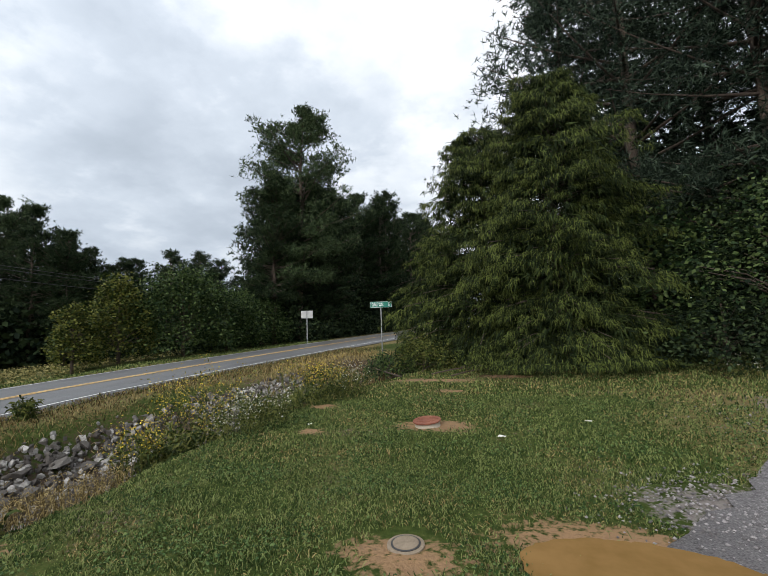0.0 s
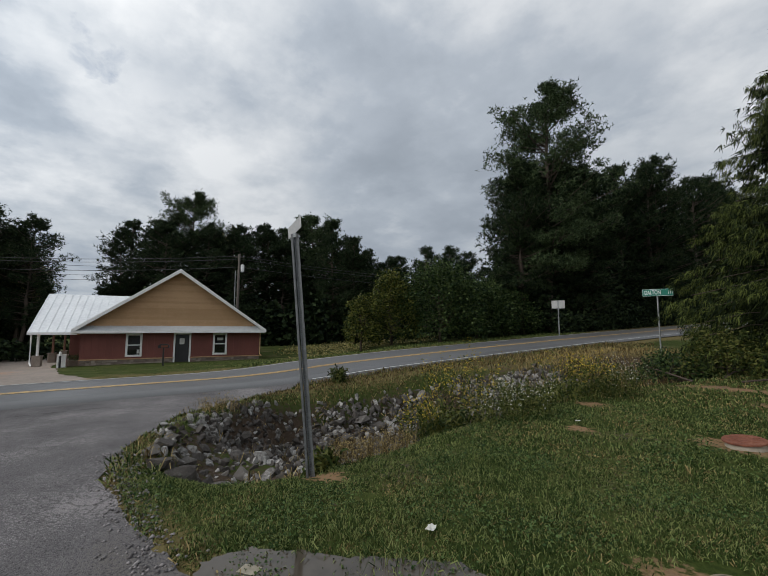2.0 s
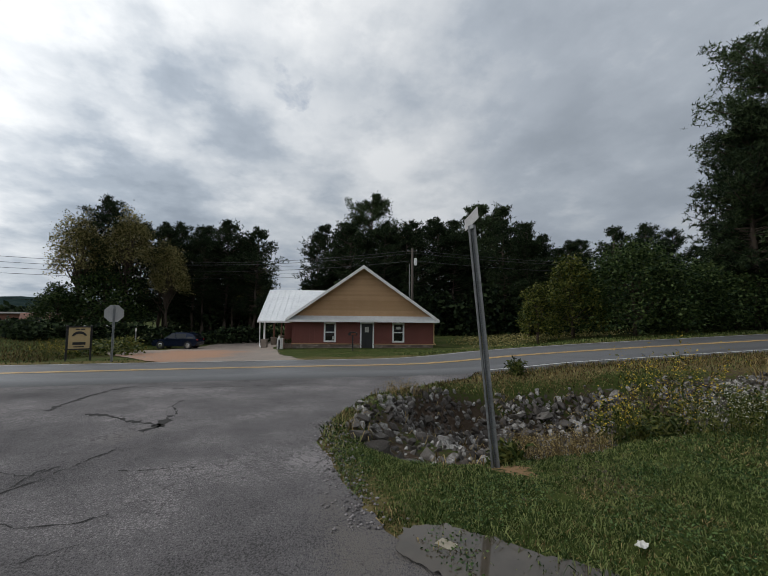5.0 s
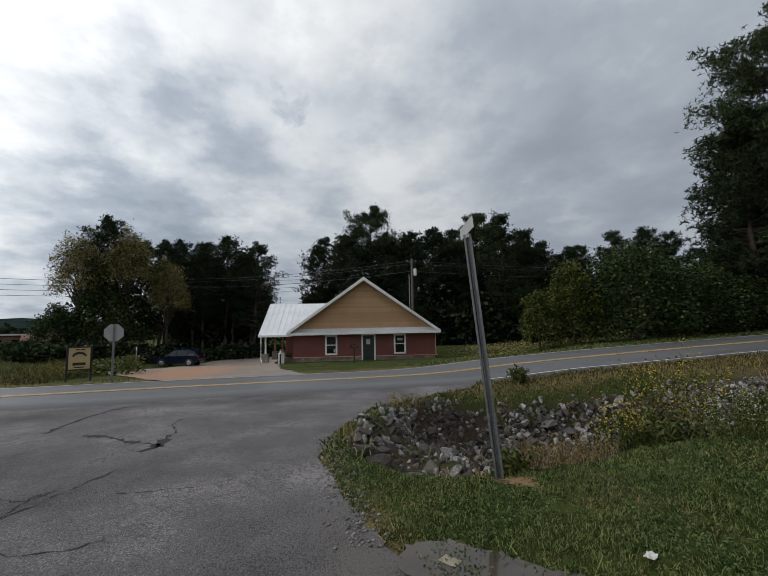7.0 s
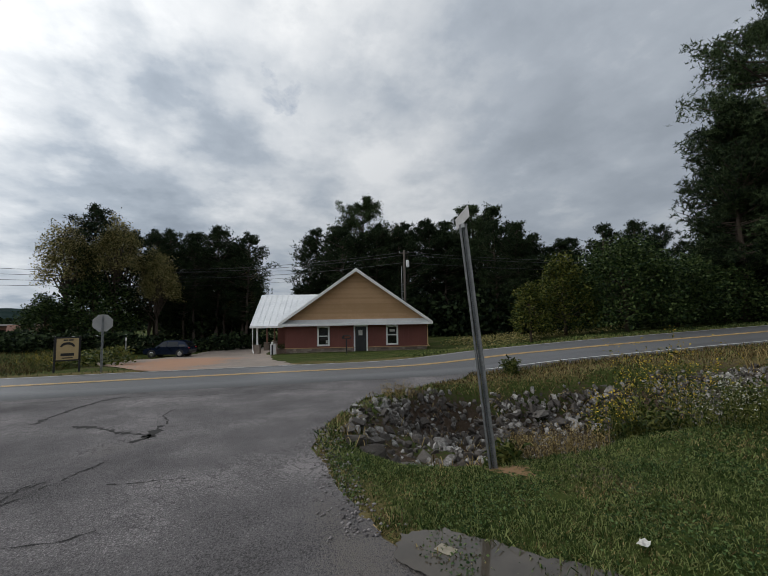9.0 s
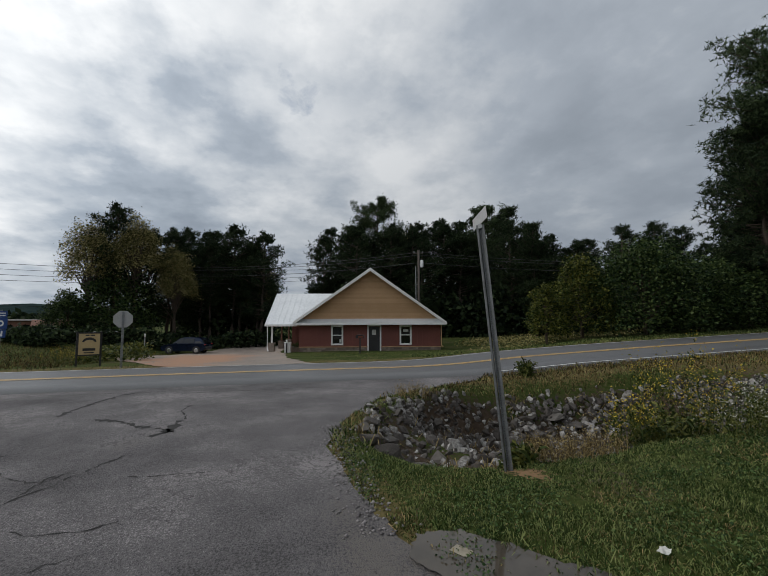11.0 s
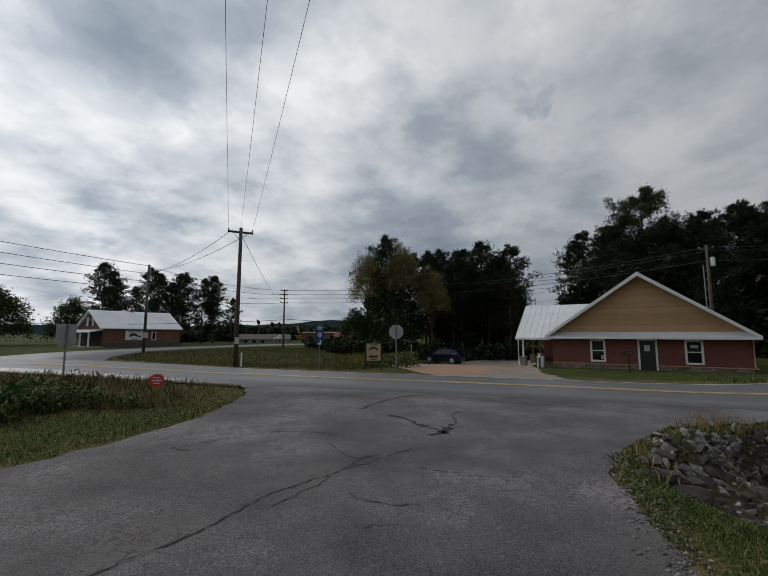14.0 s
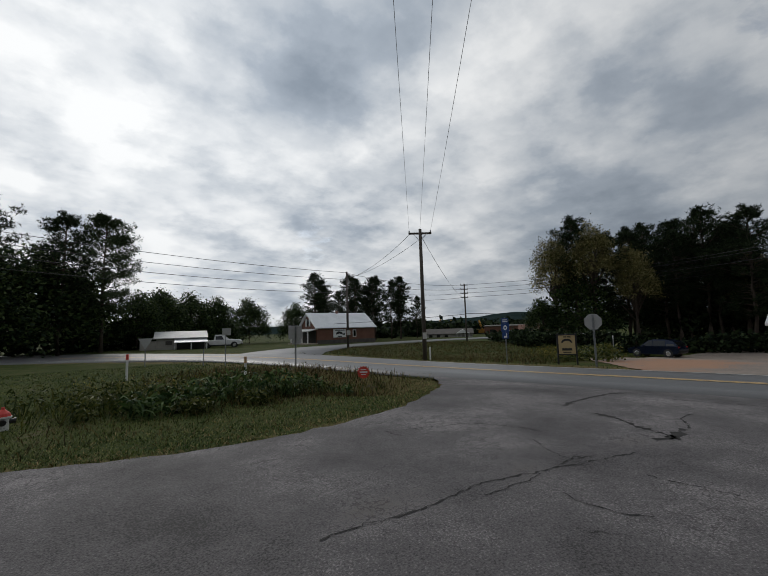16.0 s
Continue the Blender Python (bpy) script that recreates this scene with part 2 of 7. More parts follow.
M = {
    "ground": material("lawn_soil", [(0.024, 0.036, 0.009), (0.044, 0.06, 0.015), (0.085, 0.08, 0.03)], 0.95, spec=0.05, scale=0.6, fine=14, bump=0.8, bump_scale=25, bump_dist=0.03,
                       mask=[("dry", ((0.16, 0.12, 0.055), (0.11, 0.095, 0.04))), ("clay", ((0.26, 0.155, 0.085), (0.17, 0.115, 0.068))), ("mud", ((0.03, 0.022, 0.017), (0.065, 0.047, 0.033))),
                             ("gravel", ((0.22, 0.20, 0.19), (0.12, 0.10, 0.09)))]),
    "asphalt": material("worn_asphalt", [(0.05, 0.047, 0.048), (0.107, 0.101, 0.103), (0.146, 0.137, 0.139), (0.31, 0.29, 0.29)], 0.78, scale=0.5, fine=60, bump=1.0, bump_scale=75, rough_var=0.14, spread=0.11, bump_dist=0.014, spec=0.16,
                        mask=[("pale", ((0.16, 0.145, 0.13), (0.12, 0.11, 0.105)))]),
    "road": material("wet_asphalt", [(0.068, 0.069, 0.072), (0.092, 0.093, 0.096), (0.125, 0.126, 0.128)], 0.48, scale=0.25, fine=60, bump=0.35, bump_scale=90, rough_var=0.18, stretch=(1, 0.25, 1), bump_dist=0.004),
    "apron": material("pale_gravel_lot", [(0.16, 0.13, 0.11), (0.23, 0.19, 0.16), (0.30, 0.24, 0.19)], 0.8, scale=0.25, fine=8, bump=0.3, mask=[("clay", ((0.34, 0.18, 0.10), (0.27, 0.15, 0.09)))]),
    "yellow": material("worn_yellow_paint", [(0.50, 0.31, 0.10), (0.64, 0.42, 0.17)], 0.6, scale=2, bump=0.1),
    "white_line": material("worn_white_paint", [(0.45, 0.45, 0.44), (0.66, 0.66, 0.65)], 0.6, scale=2, bump=0.1),
    "crack": material("crack_dirt", [(0.008, 0.008, 0.008), (0.022, 0.02, 0.018)], 0.9, bump=0),
    "bark": material("pine_bark", [(0.035, 0.026, 0.02), (0.085, 0.062, 0.045)], 0.95, scale=4, fine=30, bump=0.8, stretch=(3, 3, 0.6)),
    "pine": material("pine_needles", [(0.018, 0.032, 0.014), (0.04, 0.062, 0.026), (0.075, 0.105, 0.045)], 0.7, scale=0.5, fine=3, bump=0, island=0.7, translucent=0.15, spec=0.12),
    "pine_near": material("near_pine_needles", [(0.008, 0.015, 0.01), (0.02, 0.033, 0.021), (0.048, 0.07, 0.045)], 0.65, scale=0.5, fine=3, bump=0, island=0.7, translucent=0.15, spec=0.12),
    # darker copy of the needle colour, with the shade inside the woods put in
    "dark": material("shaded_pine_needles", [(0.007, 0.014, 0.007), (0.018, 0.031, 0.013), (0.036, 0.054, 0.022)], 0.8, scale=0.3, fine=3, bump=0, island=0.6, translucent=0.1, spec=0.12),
    # darker cedar colour for inner sprays, the crown's inner shade put in
    "cedar_dark": material("shaded_cedar_sprays", [(0.007, 0.012, 0.004), (0.015, 0.024, 0.007), (0.03, 0.042, 0.011)], 0.8, scale=0.7, fine=2.5, bump=0, island=0.6, spec=0.1),
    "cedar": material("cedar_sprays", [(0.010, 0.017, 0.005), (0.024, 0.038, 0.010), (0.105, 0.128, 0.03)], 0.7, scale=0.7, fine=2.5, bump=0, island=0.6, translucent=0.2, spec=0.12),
    "leaf": material("green_leaves", [(0.012, 0.026, 0.009), (0.03, 0.056, 0.017), (0.07, 0.10, 0.032)], 0.55, scale=0.6, fine=4, bump=0, island=0.7, translucent=0.25, spec=0.12),
    "leaf_yellow": material("yellowing_leaves", [(0.022, 0.036, 0.008), (0.06, 0.08, 0.018), (0.13, 0.135, 0.03)], 0.55, scale=0.6, fine=4, bump=0, island=0.8, translucent=0.25, spec=0.12),
    "leaf_autumn": material("autumn_leaves", [(0.07, 0.072, 0.024), (0.17, 0.155, 0.055), (0.30, 0.26, 0.11)], 0.6, scale=0.4, fine=4, bump=0, island=0.8, translucent=0.3, spec=0.12),
    "grass": material("grass_blades", [(0.025, 0.046, 0.011), (0.076, 0.118, 0.031), (0.18, 0.205, 0.074)], 0.6, scale=0.9, fine=8, bump=0, island=0.9, translucent=0.2, spec=0.08),
    "grass_dry": material("dry_grass", [(0.09, 0.065, 0.025), (0.19, 0.14, 0.055), (0.31, 0.24, 0.11)], 0.7, scale=0.8, fine=8, bump=0, island=0.8, translucent=0.2, spec=0.15),
    "grass_brown": material("dead_brown_grass", [(0.032, 0.025, 0.011), (0.075, 0.056, 0.023), (0.14, 0.105, 0.043)], 0.8, scale=0.6, fine=6, bump=0, island=0.8, translucent=0.15, spec=0.1),
    "clover": material("clover_leaves", [(0.02, 0.045, 0.012), (0.05, 0.095, 0.026), (0.10, 0.15, 0.05)], 0.6, scale=0.9, fine=8, bump=0, island=0.8, translucent=0.2, spec=0.15),
    "weed": material("weed_leaves", [(0.024, 0.038, 0.008), (0.055, 0.075, 0.014), (0.11, 0.115, 0.03)], 0.6, scale=0.8, fine=8, bump=0, island=0.8, translucent=0.2, spec=0.15),
    "goldenrod": material("goldenrod_flowers", [(0.26, 0.19, 0.012), (0.46, 0.34, 0.02)], 0.7, bump=0, island=0.5),
    "aster": material("white_aster_flowers", [(0.34, 0.35, 0.28), (0.58, 0.58, 0.52)], 0.7, bump=0, island=0.4),
    "rock": material("riprap_stone", [(0.03, 0.024, 0.019), (0.056, 0.048, 0.041), (0.088, 0.08, 0.072), (0.33, 0.32, 0.305)], 0.75, scale=2.5, fine=25, bump=0.7, bump_scale=18, obrand=0.5, spread=0.3, bump_dist=0.02),
    "galv": material("galvanised_steel", [(0.20, 0.21, 0.21), (0.33, 0.34, 0.35)], 0.5, 0.7, scale=8, bump=0.1),
    "galv_dark": material("weathered_galvanised_steel", [(0.075, 0.08, 0.08), (0.14, 0.145, 0.15)], 0.55, 0.5, scale=8, bump=0.1),
    "white": material("white_paint", [(0.66, 0.66, 0.65), (0.8, 0.8, 0.79)], 0.5, scale=1.2, fine=20, bump=0.05),
    "black": material("black_paint", [(0.012, 0.012, 0.013), (0.022, 0.022, 0.023)], 0.45, bump=0.05),
    "brick_red": material("red_board_siding", [(0.145, 0.046, 0.036), (0.195, 0.064, 0.048)], 0.75, scale=0.8, fine=12, bump=0.15, obrand=0.25),
    "tan": material("tan_lap_siding", [(0.40, 0.245, 0.125), (0.49, 0.31, 0.17)], 0.75, scale=0.8, fine=14, bump=0.1, obrand=0.3),
    "roof": material("white_metal_roof", [(0.56, 0.58, 0.60), (0.70, 0.72, 0.73)], 0.35, 0.2, scale=0.6, fine=6, bump=0.03),
    "stone": material("veneer_stone", [(0.12, 0.09, 0.075), (0.20, 0.16, 0.13), (0.30, 0.25, 0.21)], 0.9, scale=2, fine=20, bump=0.5, obrand=0.6, spread=0.3),
    "brick": material("brown_brick", [(0.13, 0.06, 0.04), (0.19, 0.09, 0.06)], 0.85, scale=1, fine=14, bump=0.2),
    "concrete": material("weathered_concrete", [(0.26, 0.225, 0.175), (0.36, 0.32, 0.26)], 0.85, scale=3, fine=30, bump=0.3),
    "rust": material("rusty_iron", [(0.10, 0.035, 0.022), (0.19, 0.065, 0.038), (0.24, 0.10, 0.06)], 0.8, 0.3, scale=6, fine=40, bump=0.3),
    "pole": material("weathered_pole_wood", [(0.05, 0.042, 0.036), (0.10, 0.085, 0.07)], 0.9, scale=3, fine=20, bump=0.4, stretch=(4, 4, 0.4)),
    "wire": material("wire_sheath", [(0.02, 0.02, 0.022), (0.035, 0.035, 0.038)], 0.6, bump=0),
    "green_sign": material("green_sign_sheeting", [(0.0, 0.12, 0.08), (0.0, 0.15, 0.105)], 0.4, bump=0),
    "blue_sign": material("blue_sign_sheeting", [(0.008, 0.04, 0.17), (0.012, 0.055, 0.21)], 0.4, bump=0),
    "red_sign": material("red_sign_board", [(0.52, 0.035, 0.025), (0.62, 0.055, 0.035)], 0.5, bump=0),
    "gray_sign": material("bare_aluminium_back", [(0.36, 0.36, 0.355), (0.46, 0.46, 0.455)], 0.5, 0.5, scale=2, bump=0.05),
    "tan_sign": material("tan_sign_board", [(0.42, 0.31, 0.15), (0.50, 0.38, 0.20)], 0.7, bump=0.05),
    "car_blue": material("dark_blue_car_paint", [(0.007, 0.012, 0.03), (0.01, 0.018, 0.042)], 0.18, 0.4, scale=1, bump=0),
    "car_white": material("white_car_paint", [(0.6, 0.6, 0.6), (0.72, 0.72, 0.72)], 0.25, scale=1, bump=0),
    "tyre": material("tyre_rubber", [(0.012, 0.012, 0.012), (0.022, 0.022, 0.022)], 0.85, bump=0.1),
    "chrome": material("bright_metal", [(0.5, 0.5, 0.5), (0.62, 0.62, 0.62)], 0.25, 0.9, bump=0),
    "lamp_red": material("red_lamp_lens", [(0.30, 0.012, 0.012), (0.38, 0.02, 0.02)], 0.2, bump=0),
    "glass": material("dark_window_glass", [(0.006, 0.007, 0.008), (0.012, 0.013, 0.014)], 0.06, scale=1, bump=0, spec=0.6),
    "hill": material("far_wooded_hill", [(0.012, 0.022, 0.022), (0.028, 0.042, 0.040)], 1.0, scale=0.02, fine=0.08, bump=0, spec=0.0),
    "orange": material("machine_yellow_paint", [(0.48, 0.24, 0.03), (0.58, 0.31, 0.05)], 0.5, bump=0),
    "paper": material("paper_scrap", [(0.42, 0.41, 0.38), (0.58, 0.57, 0.54)], 0.8, scale=8, bump=0.2),
    "puddle": material("muddy_water", [(0.17, 0.10, 0.035), (0.22, 0.13, 0.05)], 0.04, scale=1.5, fine=5, bump=0, spec=0.5),
    "puddle_grey": material("clear_grey_water", [(0.05, 0.041, 0.03), (0.078, 0.064, 0.047)], 0.05, scale=1.5, fine=5, bump=0, spec=0.5),
    "tan_wall": material("pale_block_wall", [(0.30, 0.28, 0.25), (0.40, 0.38, 0.34)], 0.8, scale=1, bump=0.1),
    "shingle": material("grey_brown_shingles", [(0.06, 0.055, 0.05), (0.11, 0.10, 0.09)], 0.9, scale=2, fine=20, bump=0.3),
    "yellow_bright": material("yellow_plastic", [(0.6, 0.42, 0.05), (0.7, 0.5, 0.08)], 0.5, bump=0),
}

def craze(m, scale, amount):
    """A net of hairline cracks worn into a surface."""
    n, l = m.node_tree.nodes, m.node_tree.links
    bsdf = n["Principled BSDF"]
    tc, warp, add, vor, patch = n.new("ShaderNodeTexCoord"), n.new("ShaderNodeTexNoise"), n.new("ShaderNodeVectorMath"), n.new("ShaderNodeTexVoronoi"), n.new("ShaderNodeTexNoise")
    warp.inputs["Scale"].default_value, warp.inputs["Detail"].default_value = 2.2, 5.0
    l.new(tc.outputs["Object"], warp.inputs["Vector"])
    sc = n.new("ShaderNodeVectorMath")
    sc.operation = "SCALE"
    l.new(warp.outputs["Color"], sc.inputs[0])
    sc.inputs["Scale"].default_value = 0.9
    l.new(tc.outputs["Object"], add.inputs[0])
    l.new(sc.outputs[0], add.inputs[1])
    vor.feature = "DISTANCE_TO_EDGE"
    vor.inputs["Scale"].default_value = scale
    l.new(add.outputs[0], vor.inputs["Vector"])
    patch.inputs["Scale"].default_value, patch.inputs["Detail"].default_value = 0.5, 2.0
    l.new(tc.outputs["Object"], patch.inputs["Vector"])
    thin = n.new("ShaderNodeMath")
    thin.operation = "MULTIPLY_ADD"
    l.new(patch.outputs[0], thin.inputs[0])
    thin.inputs[1].default_value, thin.inputs[2].default_value = 0.30, -0.138
    lt = n.new("ShaderNodeMath")
    lt.operation = "LESS_THAN"
    l.new(vor.outputs["Distance"], lt.inputs[0])
    l.new(thin.outputs[0], lt.inputs[1])
    k = n.new("ShaderNodeMath")
    k.operation = "MULTIPLY"
    l.new(lt.outputs[0], k.inputs[0])
    k.inputs[1].default_value = amount
    mx = n.new("ShaderNodeMix")
    mx.data_type = "RGBA"
    src = bsdf.inputs["Base Color"].links[0].from_socket
    l.new(k.outputs[0], mx.inputs[0])
    l.new(src, mx.inputs[6])
    mx.inputs[7].default_value = (0.018, 0.017, 0.016, 1)
    l.new(mx.outputs[2], bsdf.inputs["Base Color"])


craze(M["asphalt"], 5.5, 0.42)

# ---- mesh helpers ----


def from_arrays(name, verts, faces, mats, index=None, smooth=False):
    """A mesh from numpy arrays: verts (n, 3) and faces (m, 3 or 4)."""
    verts, faces = np.asarray(verts, np.float32), np.asarray(faces, np.int32)
    me = bpy.data.meshes.new(name)
    k = faces.shape[1]
    me.vertices.add(len(verts))
    me.vertices.foreach_set("co", verts.ravel())
    me.loops.add(faces.size)
    me.loops.foreach_set("vertex_index", faces.ravel())
    me.polygons.add(len(faces))
    me.polygons.foreach_set("loop_start", np.arange(0, faces.size, k, dtype=np.int32))
    for m in mats:
        me.materials.append(m)
    if index is not None:
        me.polygons.foreach_set("material_index", np.asarray(index, np.int32))
    if smooth:
        me.polygons.foreach_set("use_smooth", np.ones(len(faces), bool))
    me.update(calc_edges=True)
    me.validate()
    return me


class Shape:
    """Collects solid pieces for one mesh."""

    def __init__(self):
        self.v, self.f = [], []

    def add(self, verts, faces, m=None):
        o = len(self.v)
        self.v += [tuple((m @ Vector(p)) if m else p) for p in verts]
        self.f += [tuple(i + o for i in f) for f in faces]
        return self

    def box(self, c, s, m=None, cut=0.0):
        """A box about c of size s, its long edges chamfered by cut."""
        bm = bmesh.new()
        bmesh.ops.create_cube(bm, size=1.0)
        for v in bm.verts:
            v.co = Vector((v.co.x * s[0], v.co.y * s[1], v.co.z * s[2])) + Vector(c)
        if cut:
            bmesh.ops.bevel(bm, geom=bm.edges[:], offset=cut, segments=1, affect="EDGES", profile=0.5)
        bm.verts.index_update()
        self.add([v.co.copy() for v in bm.verts], [[v.index for v in f.verts] for f in bm.faces], m)
        bm.free()
        return self

    def tube(self, pts, radii, n=8, cap=True):
        pts = [Vector(p) for p in pts]
        if isinstance(radii, (int, float)):
            radii = [radii] * len(pts)
        radii = [float(r) for r in radii]
        o = len(self.v)
        for i, p in enumerate(pts):
            d = (pts[min(i + 1, len(pts) - 1)] - pts[max(i - 1, 0)]).normalized()
            a = d.orthogonal().normalized() if abs(d.z) > 0.999 else d.cross(Vector((0, 0, 1))).normalized()
            b = d.cross(a)
            for k in range(n):
                t = 2 * math.pi * k / n
                self.v.append(tuple(p + radii[i] * (math.cos(t) * a + math.sin(t) * b)))
        for i in range(len(pts) - 1):
            for k in range(n):
                self.f.append((o + i * n + k, o + i * n + (k + 1) % n, o + (i + 1) * n + (k + 1) % n, o + (i + 1) * n + k))
        if cap:
            self.f.append(tuple(o + k for k in reversed(range(n))))
            self.f.append(tuple(o + (len(pts) - 1) * n + k for k in range(n)))
        return self

    def prism(self, outline, depth, m=None):
        """An outline in x, z pulled along y from 0 to depth."""
        n = len(outline)
        vs = [(x, 0, z) for x, z in outline] + [(x, depth, z) for x, z in outline]
        fs = [tuple(range(n)), tuple(reversed(range(n, 2 * n)))] + [(i, i + n, (i + 1) % n + n, (i + 1) % n) for i in range(n)]
        return self.add(vs, fs, m)

    def mesh(self, name, mat, smooth=False):
        me = bpy.data.meshes.new(name)
        me.from_pydata(self.v, [], self.f)
        me.materials.append(mat)
        bm = bmesh.new()
        bm.from_mesh(me)
        bmesh.ops.recalc_face_normals(bm, faces=bm.faces[:])
        bm.to_mesh(me)
        bm.free()
        if smooth:
            me.polygons.foreach_set("use_smooth", np.ones(len(me.polygons), bool))
        me.update()
        return me


def part(name, shape, mat, parent, label="", smooth=False, m=None):
    me = shape.mesh(name, mat, smooth) if isinstance(shape, Shape) else shape
    ob = new(name, me)
    ob.parent = parent
    if m is not None:
        ob.matrix_basis = m
    if label:
        tagged(ob, label)
    return ob


def thing(name, m, label, category, group="", kind=""):
    ob = new(name)
    ob.empty_display_size = 0.3
    ob.matrix_basis = m
    return tagged(ob, label, category, group, kind)


def sm(a, b, v):
    t = np.clip((np.asarray(v, float) - a) / (b - a), 0, 1)
    return t * t * (3 - 2 * t)


def inside(poly, x, y):
    """Whether points lie in a polygon."""
    x, y = np.asarray(x, float), np.asarray(y, float)
    got = np.zeros(x.shape, bool)
    px, py = np.array(poly).T
    j = len(px) - 1
    for i in range(len(px)):
        hit = ((py[i] > y) != (py[j] > y)) & (x < (px[j] - px[i]) * (y - py[i]) / (py[j] - py[i] + 1e-12) + px[i])
        got ^= hit
        j = i
    return got


def polyline(pts, step):
    """Points every step metres along a smooth line through pts (Catmull-Rom)."""
    p = np.array(pts, float)
    q = np.vstack([2 * p[0] - p[1], p, 2 * p[-1] - p[-2]])
    out = []
    for i in range(1, len(q) - 2):
        n = max(1, int(np.linalg.norm(q[i + 1] - q[i]) / step))
        for k in range(n):
            t = k / n
            out.append(0.5 * (2 * q[i] + (q[i + 1] - q[i - 1]) * t + (2 * q[i - 1] - 5 * q[i] + 4 * q[i + 1] - q[i + 2]) * t * t
                              + (3 * q[i] - q[i - 1] - 3 * q[i + 1] + q[i + 2]) * t ** 3))
    return np.array(out + [p[-1]])


def line_distance(x, y, pts):
    """Distance from points to a polyline, and the distance along it."""
    x, y = np.asarray(x, float), np.asarray(y, float)
    best, along, run = np.full(x.shape, 1e9), np.zeros(x.shape), 0.0
    for a, b in zip(pts[:-1], pts[1:]):
        d = np.subtract(b, a)
        ln = math.hypot(*d)
        t = np.clip(((x - a[0]) * d[0] + (y - a[1]) * d[1]) / ln ** 2, 0, 1)
        r = np.hypot(x - a[0] - t * d[0], y - a[1] - t * d[1])
        along = np.where(r < best, run + t * ln, along)
        best = np.minimum(best, r)
        run += ln
    return best, along


# ---- the lie of the land ----
ROAD = polyline([(20, -82), (8, -62), (0, -50), (-7, -39), (-12.3, -29), (-14.1, -20), (-14.4, -10), (-14.9, -4), (-15.1, 1), (-15.0, 6), (-14.6, 12), (-14.2, 18), (-13.6, 26), (-12.3, 36), (-9.6, 52), (-4, 75)], 1.0)
WEST_ROAD = polyline([(-13.5, -26.5), (-20, -34), (-29, -40), (-42, -42.5), (-60, -40), (-90, -30)], 1.0)
DITCH = [(-6.4, 2.2), (-7.1, 4.0), (-7.05, 6.8), (-6.5, 9.6), (-5.4, 12.2)]
LEFT_DITCH = [(-8.2, -9.6), (-7.2, -12.0), (-5.0, -13.6), (0.0, -14.6), (8.0, -15.0)]
DRIVE = [(-11.7, 5.6), (-10.3, 4.5), (-9.15, 2.7), (-8.4, 1.5), (-7.2, 0.78), (-6.1, 0.31), (-5.4, 0.19), (-4.5, 0.27), (-3.8, 0.36), (-3.15, 0.54), (-2.3, 0.9), (-1.3, 1.75), (-0.2, 2.6), (0.75, 3.4), (2.0, 5.1),
         (4.4, 8.8), (7, 10.6), (16, 10.0), (16, -9.6), (6, -8.6), (1.5, -7.9), (-0.1, -7.35), (-1.5, -6.6), (-2.4, -6.35), (-3.5, -6.2), (-4.7, -6.2), (-6.1, -6.42), (-7.4, -6.95), (-9.0, -7.75), (-9.9, -8.7), (-11.0, -9.8), (-11.7, -9.8)]


def base_height(x, y):
    x, y = np.asarray(x, float), np.asarray(y, float)
    yard = sm(19, 23, -x) * (1 - sm(12, 17, y))
    z = -0.8 * np.clip((-x - 9.5) / 22, 0, 1) * (1 - 0.5 * sm(2, 16, y) * (1 - sm(24, 30, -x)) * (1 - 0.8 * yard)) * (1 - 0.75 * sm(14, 30, -y))
    z = z + 0.045 * np.clip(y - 3, 0, 55) * sm(3, 9, y) * (1 - 0.8 * sm(24, 34, -x)) * (1 - 0.75 * yard)
    z = z - 0.85 * sm(30, 42, -x) * (1 - sm(-3, 4, y)) * (1 - sm(12, 24, -y))
    z = z + 0.32 * np.exp(-((x + 5.9) ** 2 + (y - 14.2) ** 2) / 5.0)
    return z


def height(x, y):
    x, y = np.asarray(x, float), np.asarray(y, float)
    z = base_height(x, y)
    d, along = line_distance(x, y, DITCH)
    z = z - 1.1 * np.exp(-(d / 1.8) ** 4) * sm(-0.6, 1.5, along + 0.3) * (1 - 0.6 * sm(5, 10, along)) * sm(0.1, 1.1, line_distance(x, y, DRIVE[1:9])[0])
    d, _ = line_distance(x, y, LEFT_DITCH)
    z = z - 0.45 * np.exp(-(d / 1.5) ** 2)
    island = np.exp(-(((x + 27) / 7) ** 2 + ((y + 22) / 7) ** 2))
    z = z - 0.3 * island
    z = z - 0.03 * inside(DRIVE, x, y)
    return z


def gz(x, y):
    return float(height(x, y))


def on_ground(x, y, rz=0.0, dz=0.0):
    return pose(x, y, gz(x, y) + dz, 0, 0, rz)


# ---- ground ----
def axis_lines(lo, hi, near_lo, near_hi, fine):
    a = [near_lo]
    step = fine
    while a[-1] > lo:
        step *= 1.09
        a.append(a[-1] - step)
    b = [near_hi]
    step = fine
    while b[-1] < hi:
        step *= 1.09
        b.append(b[-1] + step)
    return np.array(a[::-1] + list(np.arange(near_lo + fine, near_hi - fine / 2, fine)) + b)


def blob(x, y, cx, cy, rx, ry):
    return np.exp(-(((x - cx) / rx) ** 2 + ((y - cy) / ry) ** 2) ** 1.5)


